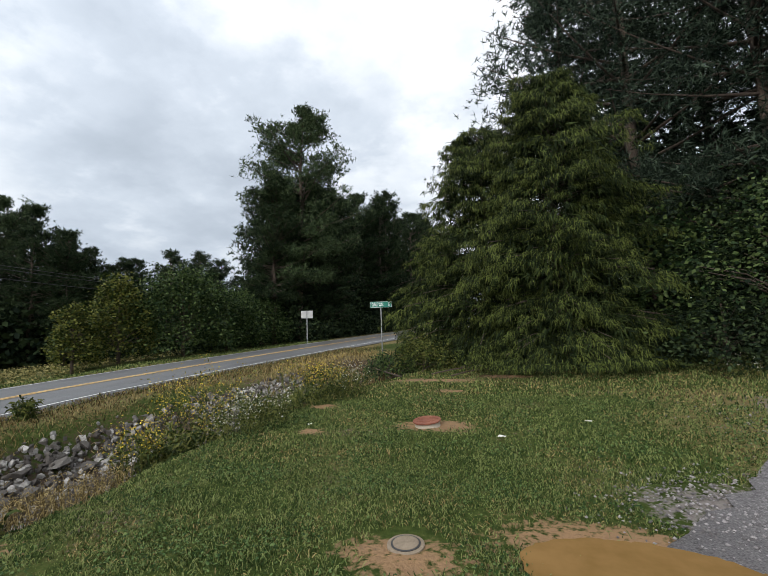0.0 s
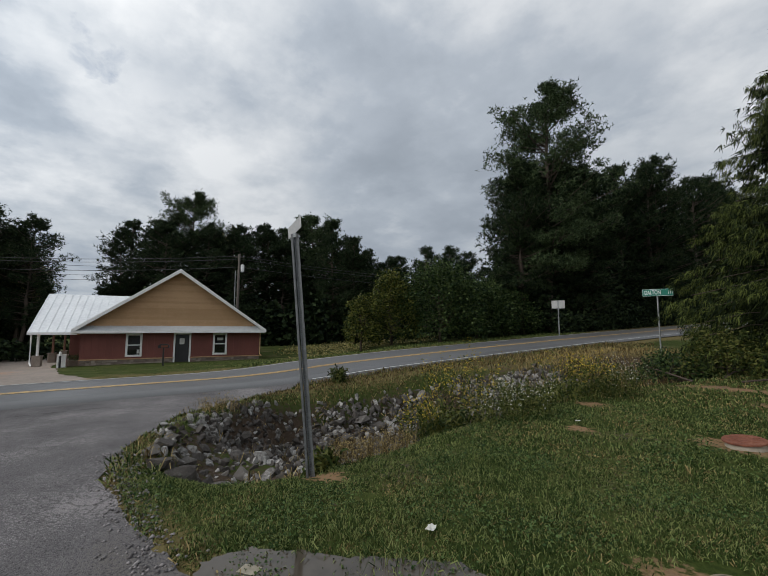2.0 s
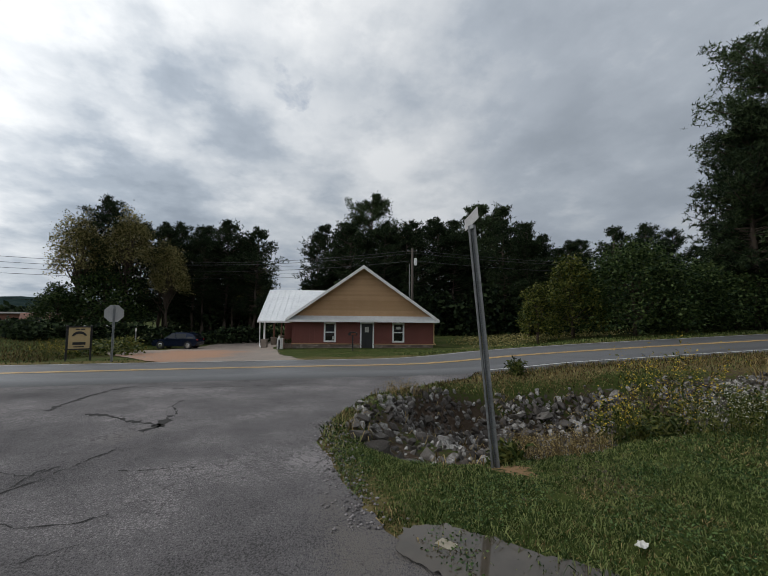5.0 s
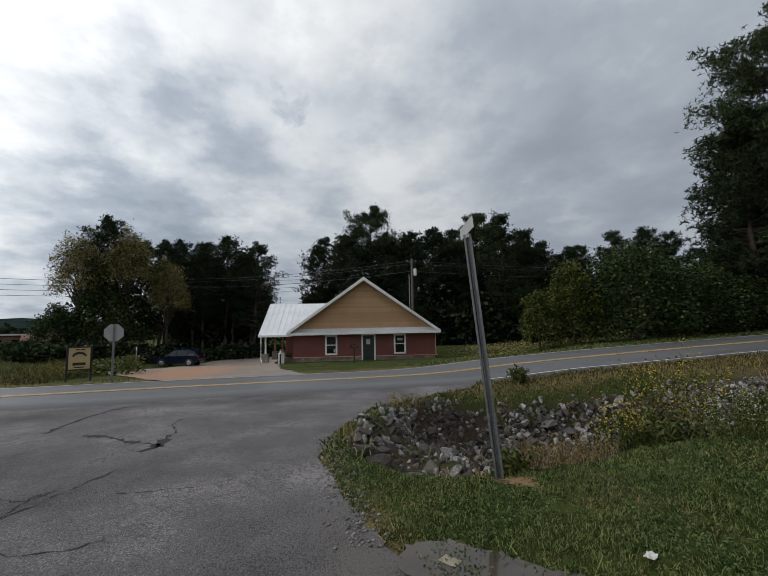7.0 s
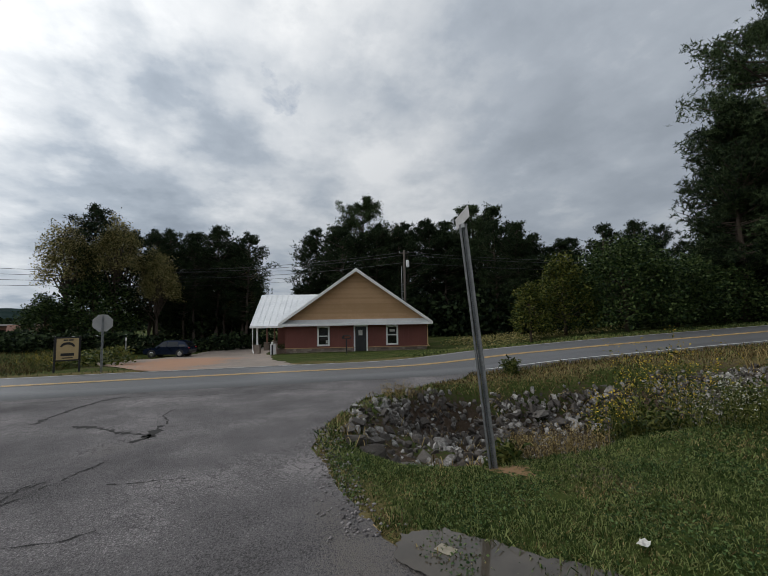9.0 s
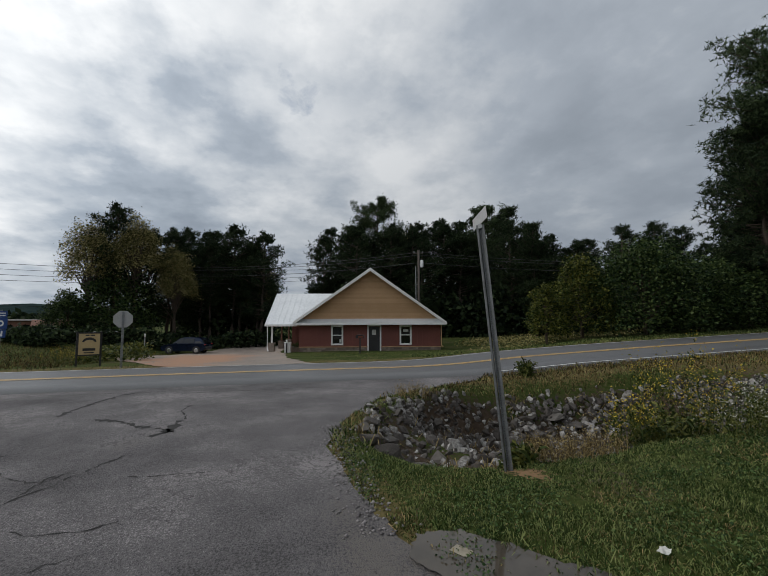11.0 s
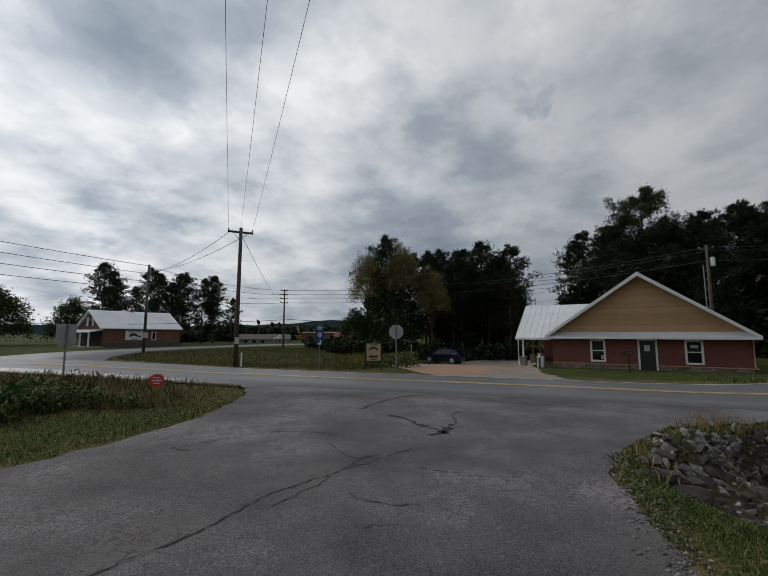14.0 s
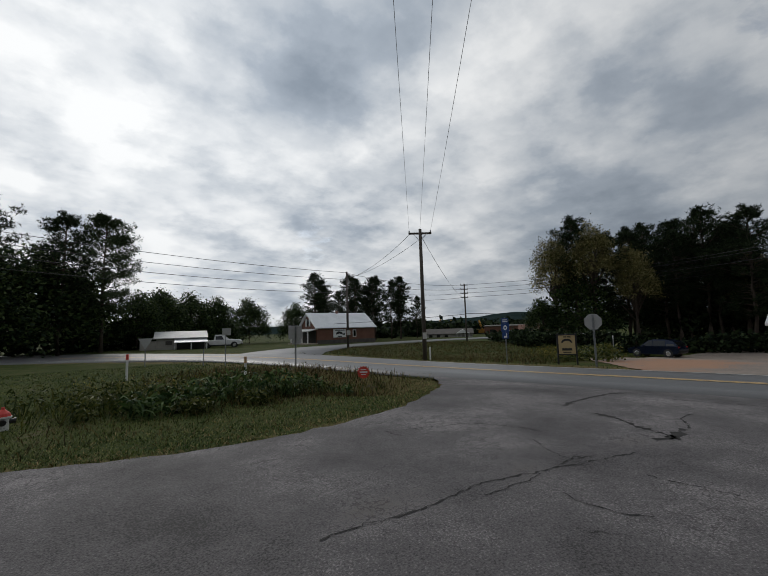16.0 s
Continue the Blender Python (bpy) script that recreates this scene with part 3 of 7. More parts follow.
xs, ys = axis_lines(-2500, 2500, -12.0, 4.5, 0.16), axis_lines(-2500, 2500, -9.0, 14.5, 0.16)
GX, GY = np.meshgrid(xs, ys)
gx, gy = GX.ravel(), GY.ravel()
rough_rng = np.random.default_rng(5)
near_w = np.clip(1 - np.hypot(gx + 4, gy - 3) / 22, 0, 1)
gzs = height(gx, gy) + rough_rng.normal(0, 0.012, gx.shape) * near_w
road_d, _ = line_distance(gx, gy, ROAD[::3])
west_d, _ = line_distance(gx, gy, WEST_ROAD[::3])
gzs -= 0.10 * np.maximum(1 - sm(3.6, 4.6, road_d), 1 - sm(3.2, 4.2, west_d))
nx, ny = len(xs), len(ys)
ii = (np.arange(ny - 1)[:, None] * nx + np.arange(nx - 1)).ravel()
ground = new("ground", from_arrays("ground", np.stack([gx, gy, gzs], 1), np.stack([ii, ii + 1, ii + nx + 1, ii + nx], 1), [M["ground"]], smooth=True))
tagged(ground, "rough roadside lawn with bare clay patches and dry verges", "ground", kind="structure")
CLAY = [(-0.94, 2.95, 0.55, 0.36), (0.45, 3.5, 0.95, 0.45), (-1.5, 6.6, 0.7, 0.34), (-4.25, 2.12, 0.5, 0.27), (-2.3, 10.6, 1.2, 0.25), (-1.6, 9.2, 0.35, 0.2), (-3.4, 6.0, 0.25, 0.2), (-0.4, 11.3, 0.9, 0.3),
        (-4.0, 7.6, 0.35, 0.25)]
clay = np.zeros(gx.shape)
for c in CLAY:
    clay = np.maximum(clay, blob(gx, gy, *c))
dd, along = line_distance(gx, gy, DITCH)
mud = np.exp(-(dd / 2.05) ** 6) * sm(-0.2, 0.6, along + 0.2)
dry = np.clip(np.exp(-((road_d - 4.6) / 1.3) ** 2) + 0.8 * blob(gx, gy, -6.5, 13.5, 3.0, 3.5) + 0.8 * blob(gx, gy, 3.0, 8.0, 1.6, 3.0) + 0.45 * blob(gx, gy, -27, -21, 9, 8)
              + 0.5 * blob(gx, gy, -27, 16, 6, 9) + 0.75 * np.exp(-(line_distance(gx, gy, DRIVE[3:12])[0] / 0.32) ** 2) + 0.7 * np.exp(-(line_distance(gx, gy, DRIVE[20:33])[0] / 0.28) ** 2)
              + 0.7 * blob(gx, gy, -6.5, -12.5, 3.4, 3.2), 0, 1)
gravel = np.maximum(blob(gx, gy, 1.7, 4.3, 0.9, 0.7), blob(gx, gy, 3.9, 7.6, 0.5, 1.2))
for nm, vals in (("clay", clay), ("mud", mud), ("dry", dry), ("gravel", gravel)):
    at = ground.data.attributes.new(nm, "FLOAT", "POINT")
    at.data.foreach_set("value", np.asarray(vals, np.float32))


def ribbon(line, offs, lift, name, mat, sides=0.05):
    """A strip along a line at the given offsets across it, laid on the ground, with turned-down edges."""
    d = np.gradient(line, axis=0)
    d /= np.linalg.norm(d, axis=1)[:, None]
    nrm = np.stack([-d[:, 1], d[:, 0]], 1)
    rows = []
    for k, o in enumerate(offs):
        o = np.broadcast_to(o, len(line))
        p = line + nrm * o[:, None]
        z = base_height(p[:, 0], p[:, 1]) + lift
        if sides and k in (0, len(offs) - 1):
            z = z - sides
        rows.append(np.column_stack([p, z]))
    v = np.stack(rows, 1)
    n, m = v.shape[:2]
    i = (np.arange(n - 1)[:, None] * m + np.arange(m - 1)).ravel()
    return from_arrays(name, v.reshape(-1, 3), np.stack([i, i + m, i + m + 1, i + 1], 1)[:, ::-1], [mat], smooth=False)


along_road = np.cumsum(np.r_[0, np.linalg.norm(np.diff(ROAD, axis=0), axis=1)])
wide = 3.75 + 3.2 * (1 - sm(40, 62, along_road))
road = new("road", ribbon(ROAD, [-wide - 0.02, -wide, -wide / 2, 0 * wide, wide / 2, wide, wide + 0.02], 0.02, "road", M["road"], 0.08))
tagged(road, "damp grey two-lane asphalt road with painted lines", "road", kind="structure")
road_w = new("road_west", ribbon(WEST_ROAD, [-3.52, -3.5, 0, 3.5, 3.52], 0.012, "road_west", M["road"], 0.08))
tagged(road_w, "damp grey asphalt road curving behind the grass island", "road", kind="structure")
for nm, off, w, mt, sl in (("centre_line", 0.13, 0.15, "yellow", slice(44, len(ROAD))), ("centre_line", -0.13, 0.15, "yellow", slice(44, len(ROAD))), ("edge_line", 3.35, 0.11, "white_line", slice(74, len(ROAD))),
                           ("edge_line", -3.35, 0.11, "white_line", slice(96, len(ROAD))), ("edge_line", -3.35, 0.12, "white_line", slice(46, 76))):
    ob = new(nm, ribbon(ROAD[sl], [off - w / 2, off + w / 2], 0.035, nm, M[mt], 0))
    tagged(ob, "worn %s line painted along the asphalt road" % ("yellow" if mt == "yellow" else "white"), "road marking", kind="structure")


def draped(name, outline, spacing, lift, mat, jitter=0.03, seed=1):
    """A flat patch inside an outline, laid on the ground, with a ragged edge."""
    from mathutils.geometry import delaunay_2d_cdt
    rng = np.random.default_rng(seed)
    ring = []
    o = np.array(outline + outline[:1], float)
    for a, b in zip(o[:-1], o[1:]):
        n = max(1, int(np.linalg.norm(b - a) / (spacing * 0.5)))
        for k in range(n):
            ring.append(a + (b - a) * k / n + rng.normal(0, jitter, 2))
    ring = np.array(ring)
    lo, hi = ring.min(0), ring.max(0)
    qx, qy = np.meshgrid(np.arange(lo[0], hi[0], spacing), np.arange(lo[1], hi[1], spacing))
    q = np.column_stack([qx.ravel(), qy.ravel()])
    q = q[inside(ring, q[:, 0], q[:, 1])]
    pts = [Vector(p) for p in ring] + [Vector(p) for p in q]
    edges = [(i, (i + 1) % len(ring)) for i in range(len(ring))]
    v, _, f, *_ = delaunay_2d_cdt(pts, edges, [], 1, 1e-4)
    v = np.array([(p.x, p.y) for p in v])
    f = np.array([t for t in f if len(t) == 3])
    a, b, c = v[f[:, 0]], v[f[:, 1]], v[f[:, 2]]
    flip = ((b - a)[:, 0] * (c - a)[:, 1] - (b - a)[:, 1] * (c - a)[:, 0]) < 0
    f[flip] = f[flip][:, ::-1]
    return from_arrays(name, np.column_stack([v, base_height(v[:, 0], v[:, 1]) + lift]), f, [mat])


drive = new("side_road", draped("side_road", DRIVE, 0.5, 0.012, M["asphalt"]))
tagged(drive, "cracked old grey asphalt side road meeting the main road", "road", kind="structure")
vx = np.array([v.co[:] for v in drive.data.vertices])
pale = np.exp(-(line_distance(vx[:, 0], vx[:, 1], [(-6.4, -2.1), (-4.3, -2.8), (-2.6, -3.3), (-1.0, -4.0)])[0] / 0.3) ** 2) * 0.42 + blob(vx[:, 0], vx[:, 1], -3.3, 0.1, 0.8, 0.4) * 0.7 + blob(vx[:, 0], vx[:, 1], -2.6, 0.7, 0.8, 0.5) * 0.7
drive.data.attributes.new("pale", "FLOAT", "POINT").data.foreach_set("value", pale.astype(np.float32))
APRON = [(-18.3, -5.2), (-18.5, -1.0), (-19.0, 0.5), (-24, -0.6), (-30, -0.8), (-36, -1.5), (-44, -1.5), (-60, 2), (-60, -7), (-47, -9), (-40, -13.5), (-30, -12.5), (-23, -8.2)]
apron = new("parking_lot", draped("parking_lot", APRON, 1.0, 0.03, M["apron"], 0.08))
tagged(apron, "pale gravel and clay parking lot beside the red building", "parking lot", kind="structure")
vx = np.array([v.co[:] for v in apron.data.vertices])
apron.data.attributes.new("clay", "FLOAT", "POINT").data.foreach_set("value", (blob(vx[:, 0], vx[:, 1], -25, -5.5, 7, 3.4) * 1.1).astype(np.float32))


# ---- foliage makers ----
def blades(rng, at, aim, length, width, droop=0.3):
    """Thin bent blades: three triangles each, from points at along aim."""
    n = len(at)
    aim = aim / np.linalg.norm(aim, axis=1)[:, None]
    side = np.cross(aim, rng.normal(size=(n, 3)))
    side /= np.linalg.norm(side, axis=1)[:, None] + 1e-9
    ln, wd = np.broadcast_to(length, n)[:, None], np.broadcast_to(width, n)[:, None]
    midp = at + aim * ln * 0.55
    tip = at + aim * ln
    tip[:, 2] -= (ln[:, 0] * droop)
    v = np.stack([at - side * wd * 0.5, at + side * wd * 0.5, midp - side * wd * 0.45, midp + side * wd * 0.45, tip], 1).reshape(-1, 3)
    o = (np.arange(n) * 5)[:, None]
    f = np.concatenate([o + [0, 1, 3], o + [0, 3, 2], o + [2, 3, 4]])
    return v, f


def needles(rng, at, aim, length, width):
    """Straight single-triangle needles."""
    n = len(at)
    aim = aim / np.linalg.norm(aim, axis=1)[:, None]
    side = np.cross(aim, rng.normal(size=(n, 3)))
    side /= np.linalg.norm(side, axis=1)[:, None] + 1e-9
    ln = np.broadcast_to(length, n)[:, None]
    v = np.stack([at - side * width * 0.5, at + side * width * 0.5, at + aim * ln], 1).reshape(-1, 3)
    return v, (np.arange(n) * 3)[:, None] + [0, 1, 2]


def leaves(rng, at, size, flat=0.5):
    """Small leaf quads folded from points, in chance directions."""
    n = len(at)
    a = rng.normal(size=(n, 3))
    a[:, 2] *= flat
    a /= np.linalg.norm(a, axis=1)[:, None]
    b = np.cross(a, rng.normal(size=(n, 3)) * [flat, flat, 1])
    b /= np.linalg.norm(b, axis=1)[:, None] + 1e-9
    s = (size * rng.uniform(0.6, 1.3, n))[:, None]
    v = np.stack([at, at + a * s * 0.5 + b * s * 0.32, at + a * s, at + a * s * 0.5 - b * s * 0.32], 1).reshape(-1, 3)
    o = (np.arange(n) * 4)[:, None]
    return v, np.concatenate([o + [0, 1, 2], o + [0, 2, 3]])


def joined(pairs):
    vs, fs, o = [], [], 0
    for v, f in pairs:
        vs.append(v)
        fs.append(f + o)
        o += len(v)
    return np.concatenate(vs), np.concatenate(fs)


def unit(rng, n):
    d = rng.normal(size=(n, 3))
    return d / np.linalg.norm(d, axis=1)[:, None]


def wavy(rng, h, lean, steps=7):
    return [(lean[0] * (i / steps) ** 1.5 * h + rng.normal(0, 0.004) * h * (i > 0), lean[1] * (i / steps) ** 1.5 * h + rng.normal(0, 0.004) * h * (i > 0), h * i / steps) for i in range(steps + 1)]


def pine(seed, h, radius, crown_from, tufts, needle, mat, blade=9, width=0.05, label="tall loblolly pine with dark needles and bare lower trunk"):
    """A pine: tapered trunk, limbs that rise a little, and needle tufts towards their ends."""
    rng = np.random.default_rng(seed)
    ob = thing("pine_tree", Matrix(), label, "tree")
    path = wavy(rng, h, rng.normal(0, 0.015, 2))
    trunk = Shape().tube(path, [h * 0.014 * (1 - 0.85 * i / 7) + 0.02 for i in range(8)], 8)
    px, py, pz = np.array(path).T
    at = []
    nb = int(34 + h * 2.6)
    for k in range(nb):
        u = (k + rng.uniform(0, 1)) / nb
        z = h * (crown_from + (0.99 - crown_from) * u)
        prof = max(0.06, 1 - ((u - 0.3) / 0.7) ** 2) ** 0.62 if u > 0.3 else 0.62 + 1.25 * u
        ln = radius * prof * rng.uniform(0.55, 1.1)
        az = rng.uniform(0, 2 * math.pi)
        rise = rng.uniform(-0.08, 0.25) + 0.55 * u * u
        o = np.array([np.interp(z, pz, px), np.interp(z, pz, py), z])
        d = np.array([math.cos(az), math.sin(az), rise])
        pts = [o + d * ln * s + np.array([0, 0, 0.14 * ln * s * s]) for s in (0, 0.35, 0.7, 1.0)]
        trunk.tube(pts, [0.0035 * h * (1 - s) + 0.01 for s in (0, 0.35, 0.7, 1.0)], 4, False)
        nc = max(2, int(2 + ln * 1.7))
        for s in rng.uniform(0.22, 1.0, nc) ** 0.75:
            side = np.array([-d[1], d[0], 0]) * rng.normal(0, 0.26) * ln * (0.25 + 0.75 * s)
            c = o + d * ln * s + side + np.array([0, 0, 0.14 * ln * s * s + 0.1])
            m_ = max(2, int(tufts / nb / nc))
            at.append(c + rng.normal(0, 1, (m_, 3)) * [0.27, 0.27, 0.2] * (0.5 + 0.07 * ln + 0.02 * h))
    at = np.concatenate(at)
    base = np.repeat(at, blade, 0)
    aim = unit(rng, len(base)) + [0, 0, 0.3]
    v, f = needles(rng, base, aim, needle * rng.uniform(0.6, 1.25, len(base)), width)
    part("trunk", trunk, M["bark"], ob, smooth=True)
    part("crown", from_arrays("crown", v, f, [mat]), mat, ob)
    return ob


def broadleaf(seed, h, radius, clumps, per, size, mat, crown_from=0.2, label="bushy green broadleaf tree", lumpy=0.5, name="broadleaf_tree", gap=0.0):
    """A round-crowned tree: trunk, forked limbs, and leaf clumps over an uneven crown."""
    rng = np.random.default_rng(seed)
    ob = thing(name, Matrix(), label, "tree")
    path = wavy(rng, h * 0.8, rng.normal(0, 0.03, 2))
    trunk = Shape().tube(path, [h * 0.017 * (1 - 0.8 * i / 7) + 0.012 for i in range(8)], 7)
    d = unit(rng, clumps)
    drop = 0.28 if crown_from > 0.15 else 0.68
    d[:, 2] = np.abs(d[:, 2]) * (0.77 + drop) - drop
    bump = np.array([1 + lumpy * 0.6 * noise.noise(Vector(p) * 1.9 + Vector((seed, 0, 0))) for p in d])
    rr = rng.uniform(0.35, 1, clumps) ** 0.5
    mid = h * (crown_from + (1 - crown_from) * 0.42)
    c = d * (rr * bump)[:, None] * [radius, radius, h - mid] + [0, 0, mid]
    c[:, 2] = np.maximum(c[:, 2], h * crown_from * 0.6)
    for p in c[:: max(1, clumps // 26)]:
        z0 = max(0.15 * h, p[2] * 0.55)
        o = np.array([np.interp(z0, [q[2] for q in path], [q[0] for q in path]), np.interp(z0, [q[2] for q in path], [q[1] for q in path]), z0])
        m = (o + p) / 2 + [0, 0, 0.05 * h]
        trunk.tube([o, m, p], [0.006 * h, 0.004 * h, 0.008], 4, False)
    per = int(per * 1.5)
    base = np.repeat(c, per, 0) + rng.normal(0, 1, (clumps * per, 3)) * radius * 0.12
    v, f = leaves(rng, base, size * 0.8, 0.6)
    part("trunk", trunk, M["bark"], ob, smooth=True)
    part("crown", from_arrays("crown", v, f, [mat]), mat, ob)
    return ob


def cedar(seed, h, radius, boughs, mat, label="large weeping cedar with yellow-green drooping sprays reaching the grass"):
    """A broad cone whose boughs arch out and hang in fringes of fine sprays."""
    rng = np.random.default_rng(seed)
    ob = thing("cedar_tree", Matrix(), label, "tree")
    trunk = Shape().tube(wavy(rng, h * 0.97, (0.0, 0.0)), [h * 0.02 * (1 - 0.9 * i / 7) + 0.015 for i in range(8)], 8)
    pairs, tone = [], []
    for k in range(boughs):
        u = ((k + rng.uniform(0, 1)) / boughs) ** 1.15
        z = h * (0.02 + 0.955 * u)
        az = k * 2.39996 + rng.normal(0, 0.35)
        lump = 1 + 0.75 * noise.noise(Vector((math.cos(az) * 2.1, math.sin(az) * 2.1, z * 0.7 + seed)))
        ln = radius * lump * ((1 - u) ** 0.55 * 0.93 + 0.09) * rng.uniform(0.6, 1.12)
        d = np.array([math.cos(az), math.sin(az), 0])
        side = np.array([-d[1], d[0], 0])
        s = np.linspace(0, 1, 8)
        arch = np.array([0, 0, z]) + d * (s * ln)[:, None] + np.column_stack([0 * s, 0 * s, ln * ((0.30 + 0.35 * u) * s - 0.42 * s * s)])
        trunk.tube(arch[::2], [0.02 * (1 - 0.8 * q) + 0.004 for q in s[::2]], 4, False)
        n = int(26 + 44 * ln / radius)
        t = rng.uniform(0.12, 1.0, n) ** 0.55
        fan = (0.26 + 0.3 * ln) * np.sin(np.pi * np.clip(t, 0.1, 0.93)) ** 0.5
        p = np.column_stack([np.interp(t, s, arch[:, i]) for i in range(3)]) + side * (rng.normal(0, 0.75, n) * fan)[:, None]
        p[:, 2] -= 0.5 * np.abs((p - arch[-1]) @ side) * t + np.abs(rng.normal(0, 0.03, n))
        p[:, 2] = np.maximum(p[:, 2], 0.25)
        # bright tips are new growth; inner sprays carry the crown's shade in their colour
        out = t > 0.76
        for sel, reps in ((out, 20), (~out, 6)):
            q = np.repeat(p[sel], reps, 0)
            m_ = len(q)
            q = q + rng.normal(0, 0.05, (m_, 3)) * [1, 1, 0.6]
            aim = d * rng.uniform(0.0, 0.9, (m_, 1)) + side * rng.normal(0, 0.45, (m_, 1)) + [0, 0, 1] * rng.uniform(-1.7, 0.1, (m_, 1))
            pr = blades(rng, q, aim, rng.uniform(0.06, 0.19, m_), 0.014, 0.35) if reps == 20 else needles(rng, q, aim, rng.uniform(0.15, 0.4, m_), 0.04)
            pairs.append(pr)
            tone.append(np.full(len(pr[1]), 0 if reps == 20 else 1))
    v, f = joined(pairs)
    v[:, 2] = np.maximum(v[:, 2], 0.03)
    part("trunk", trunk, M["bark"], ob, smooth=True)
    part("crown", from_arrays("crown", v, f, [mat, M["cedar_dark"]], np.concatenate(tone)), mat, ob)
    return ob


def stand(ob, x, y, scale=1.0, rz=0.0, copy=True, sz=None):
    m = Matrix.LocRotScale((x, y, gz(x, y) - 0.05), Euler((0, 0, radians(rz))), (scale, scale, sz or scale))
    if copy:
        c = copy_thing(ob, m)
        c.matrix_basis = m
        return c
    ob.matrix_basis = m
    return ob


# ---- trees ----
big_pine = stand(pine(11, 19.6, 5.6, 0.24, 14000, 0.28, M["pine"], 8, 0.05, "tall open-crowned loblolly pine standing beside the road"), -20.0, 33.6, 1.13, copy=False)
cedar_a = stand(cedar(3, 9.4, 3.35, 270, M["cedar"]), 1.15, 13.6, copy=False)
cedar_b = stand(cedar(4, 8.6, 3.3, 190, M["cedar"], "smaller weeping cedar with green sprays grown into its neighbour"), -1.15, 14.9, copy=False)
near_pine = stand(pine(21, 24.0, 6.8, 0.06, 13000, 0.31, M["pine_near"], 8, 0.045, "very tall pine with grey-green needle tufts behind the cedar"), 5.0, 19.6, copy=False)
stand(near_pine, 11.5, 18.0, 0.95, 130)
stand(near_pine, 16.5, 21.0, 1.0, 250)
stand(near_pine, 10.5, 26.0, 1.05, 40)
stand(near_pine, 2.6, 23.5, 0.9, 300)
stand(near_pine, 8.2, 16.6, 0.8, 170)
stand(near_pine, 13.5, 14.5, 0.9, 80)
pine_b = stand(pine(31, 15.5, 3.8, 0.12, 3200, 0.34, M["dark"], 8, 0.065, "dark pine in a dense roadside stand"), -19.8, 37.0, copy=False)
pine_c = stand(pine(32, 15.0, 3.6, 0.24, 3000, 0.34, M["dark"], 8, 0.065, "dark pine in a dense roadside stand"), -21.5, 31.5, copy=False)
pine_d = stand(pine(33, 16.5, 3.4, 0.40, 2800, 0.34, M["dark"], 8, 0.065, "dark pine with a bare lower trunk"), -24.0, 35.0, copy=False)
wood_rng = np.random.default_rng(77)
kinds = (pine_b, pine_c, pine_d)


def belt(a, b, n, depth, lo, hi, group, pool=kinds):
    """Trees spread along a line, with chance depth behind it and chance heights."""
    a, b = np.array(a, float), np.array(b, float)
    d = (b - a) / np.linalg.norm(b - a)
    back = np.array([-d[1], d[0]])
    for k in range(n):
        p = a + (b - a) * ((k + wood_rng.uniform(0.1, 0.9)) / n) + back * depth * wood_rng.uniform(0, 1)
        src = pool[int(wood_rng.integers(len(pool)))]
        s = wood_rng.uniform(lo, hi) / 15.6
        t = stand(src, p[0], p[1], s * wood_rng.uniform(0.95, 1.15), wood_rng.uniform(0, 360), sz=s)
        tagged(t, group=group)


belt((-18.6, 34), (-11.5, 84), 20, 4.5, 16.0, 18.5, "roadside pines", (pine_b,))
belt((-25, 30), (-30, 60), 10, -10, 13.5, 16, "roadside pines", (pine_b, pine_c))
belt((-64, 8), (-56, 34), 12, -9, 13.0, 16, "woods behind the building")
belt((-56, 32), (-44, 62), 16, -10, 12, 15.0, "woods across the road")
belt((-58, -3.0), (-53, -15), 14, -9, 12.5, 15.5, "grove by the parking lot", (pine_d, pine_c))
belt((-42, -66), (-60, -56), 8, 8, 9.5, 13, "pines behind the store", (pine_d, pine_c))


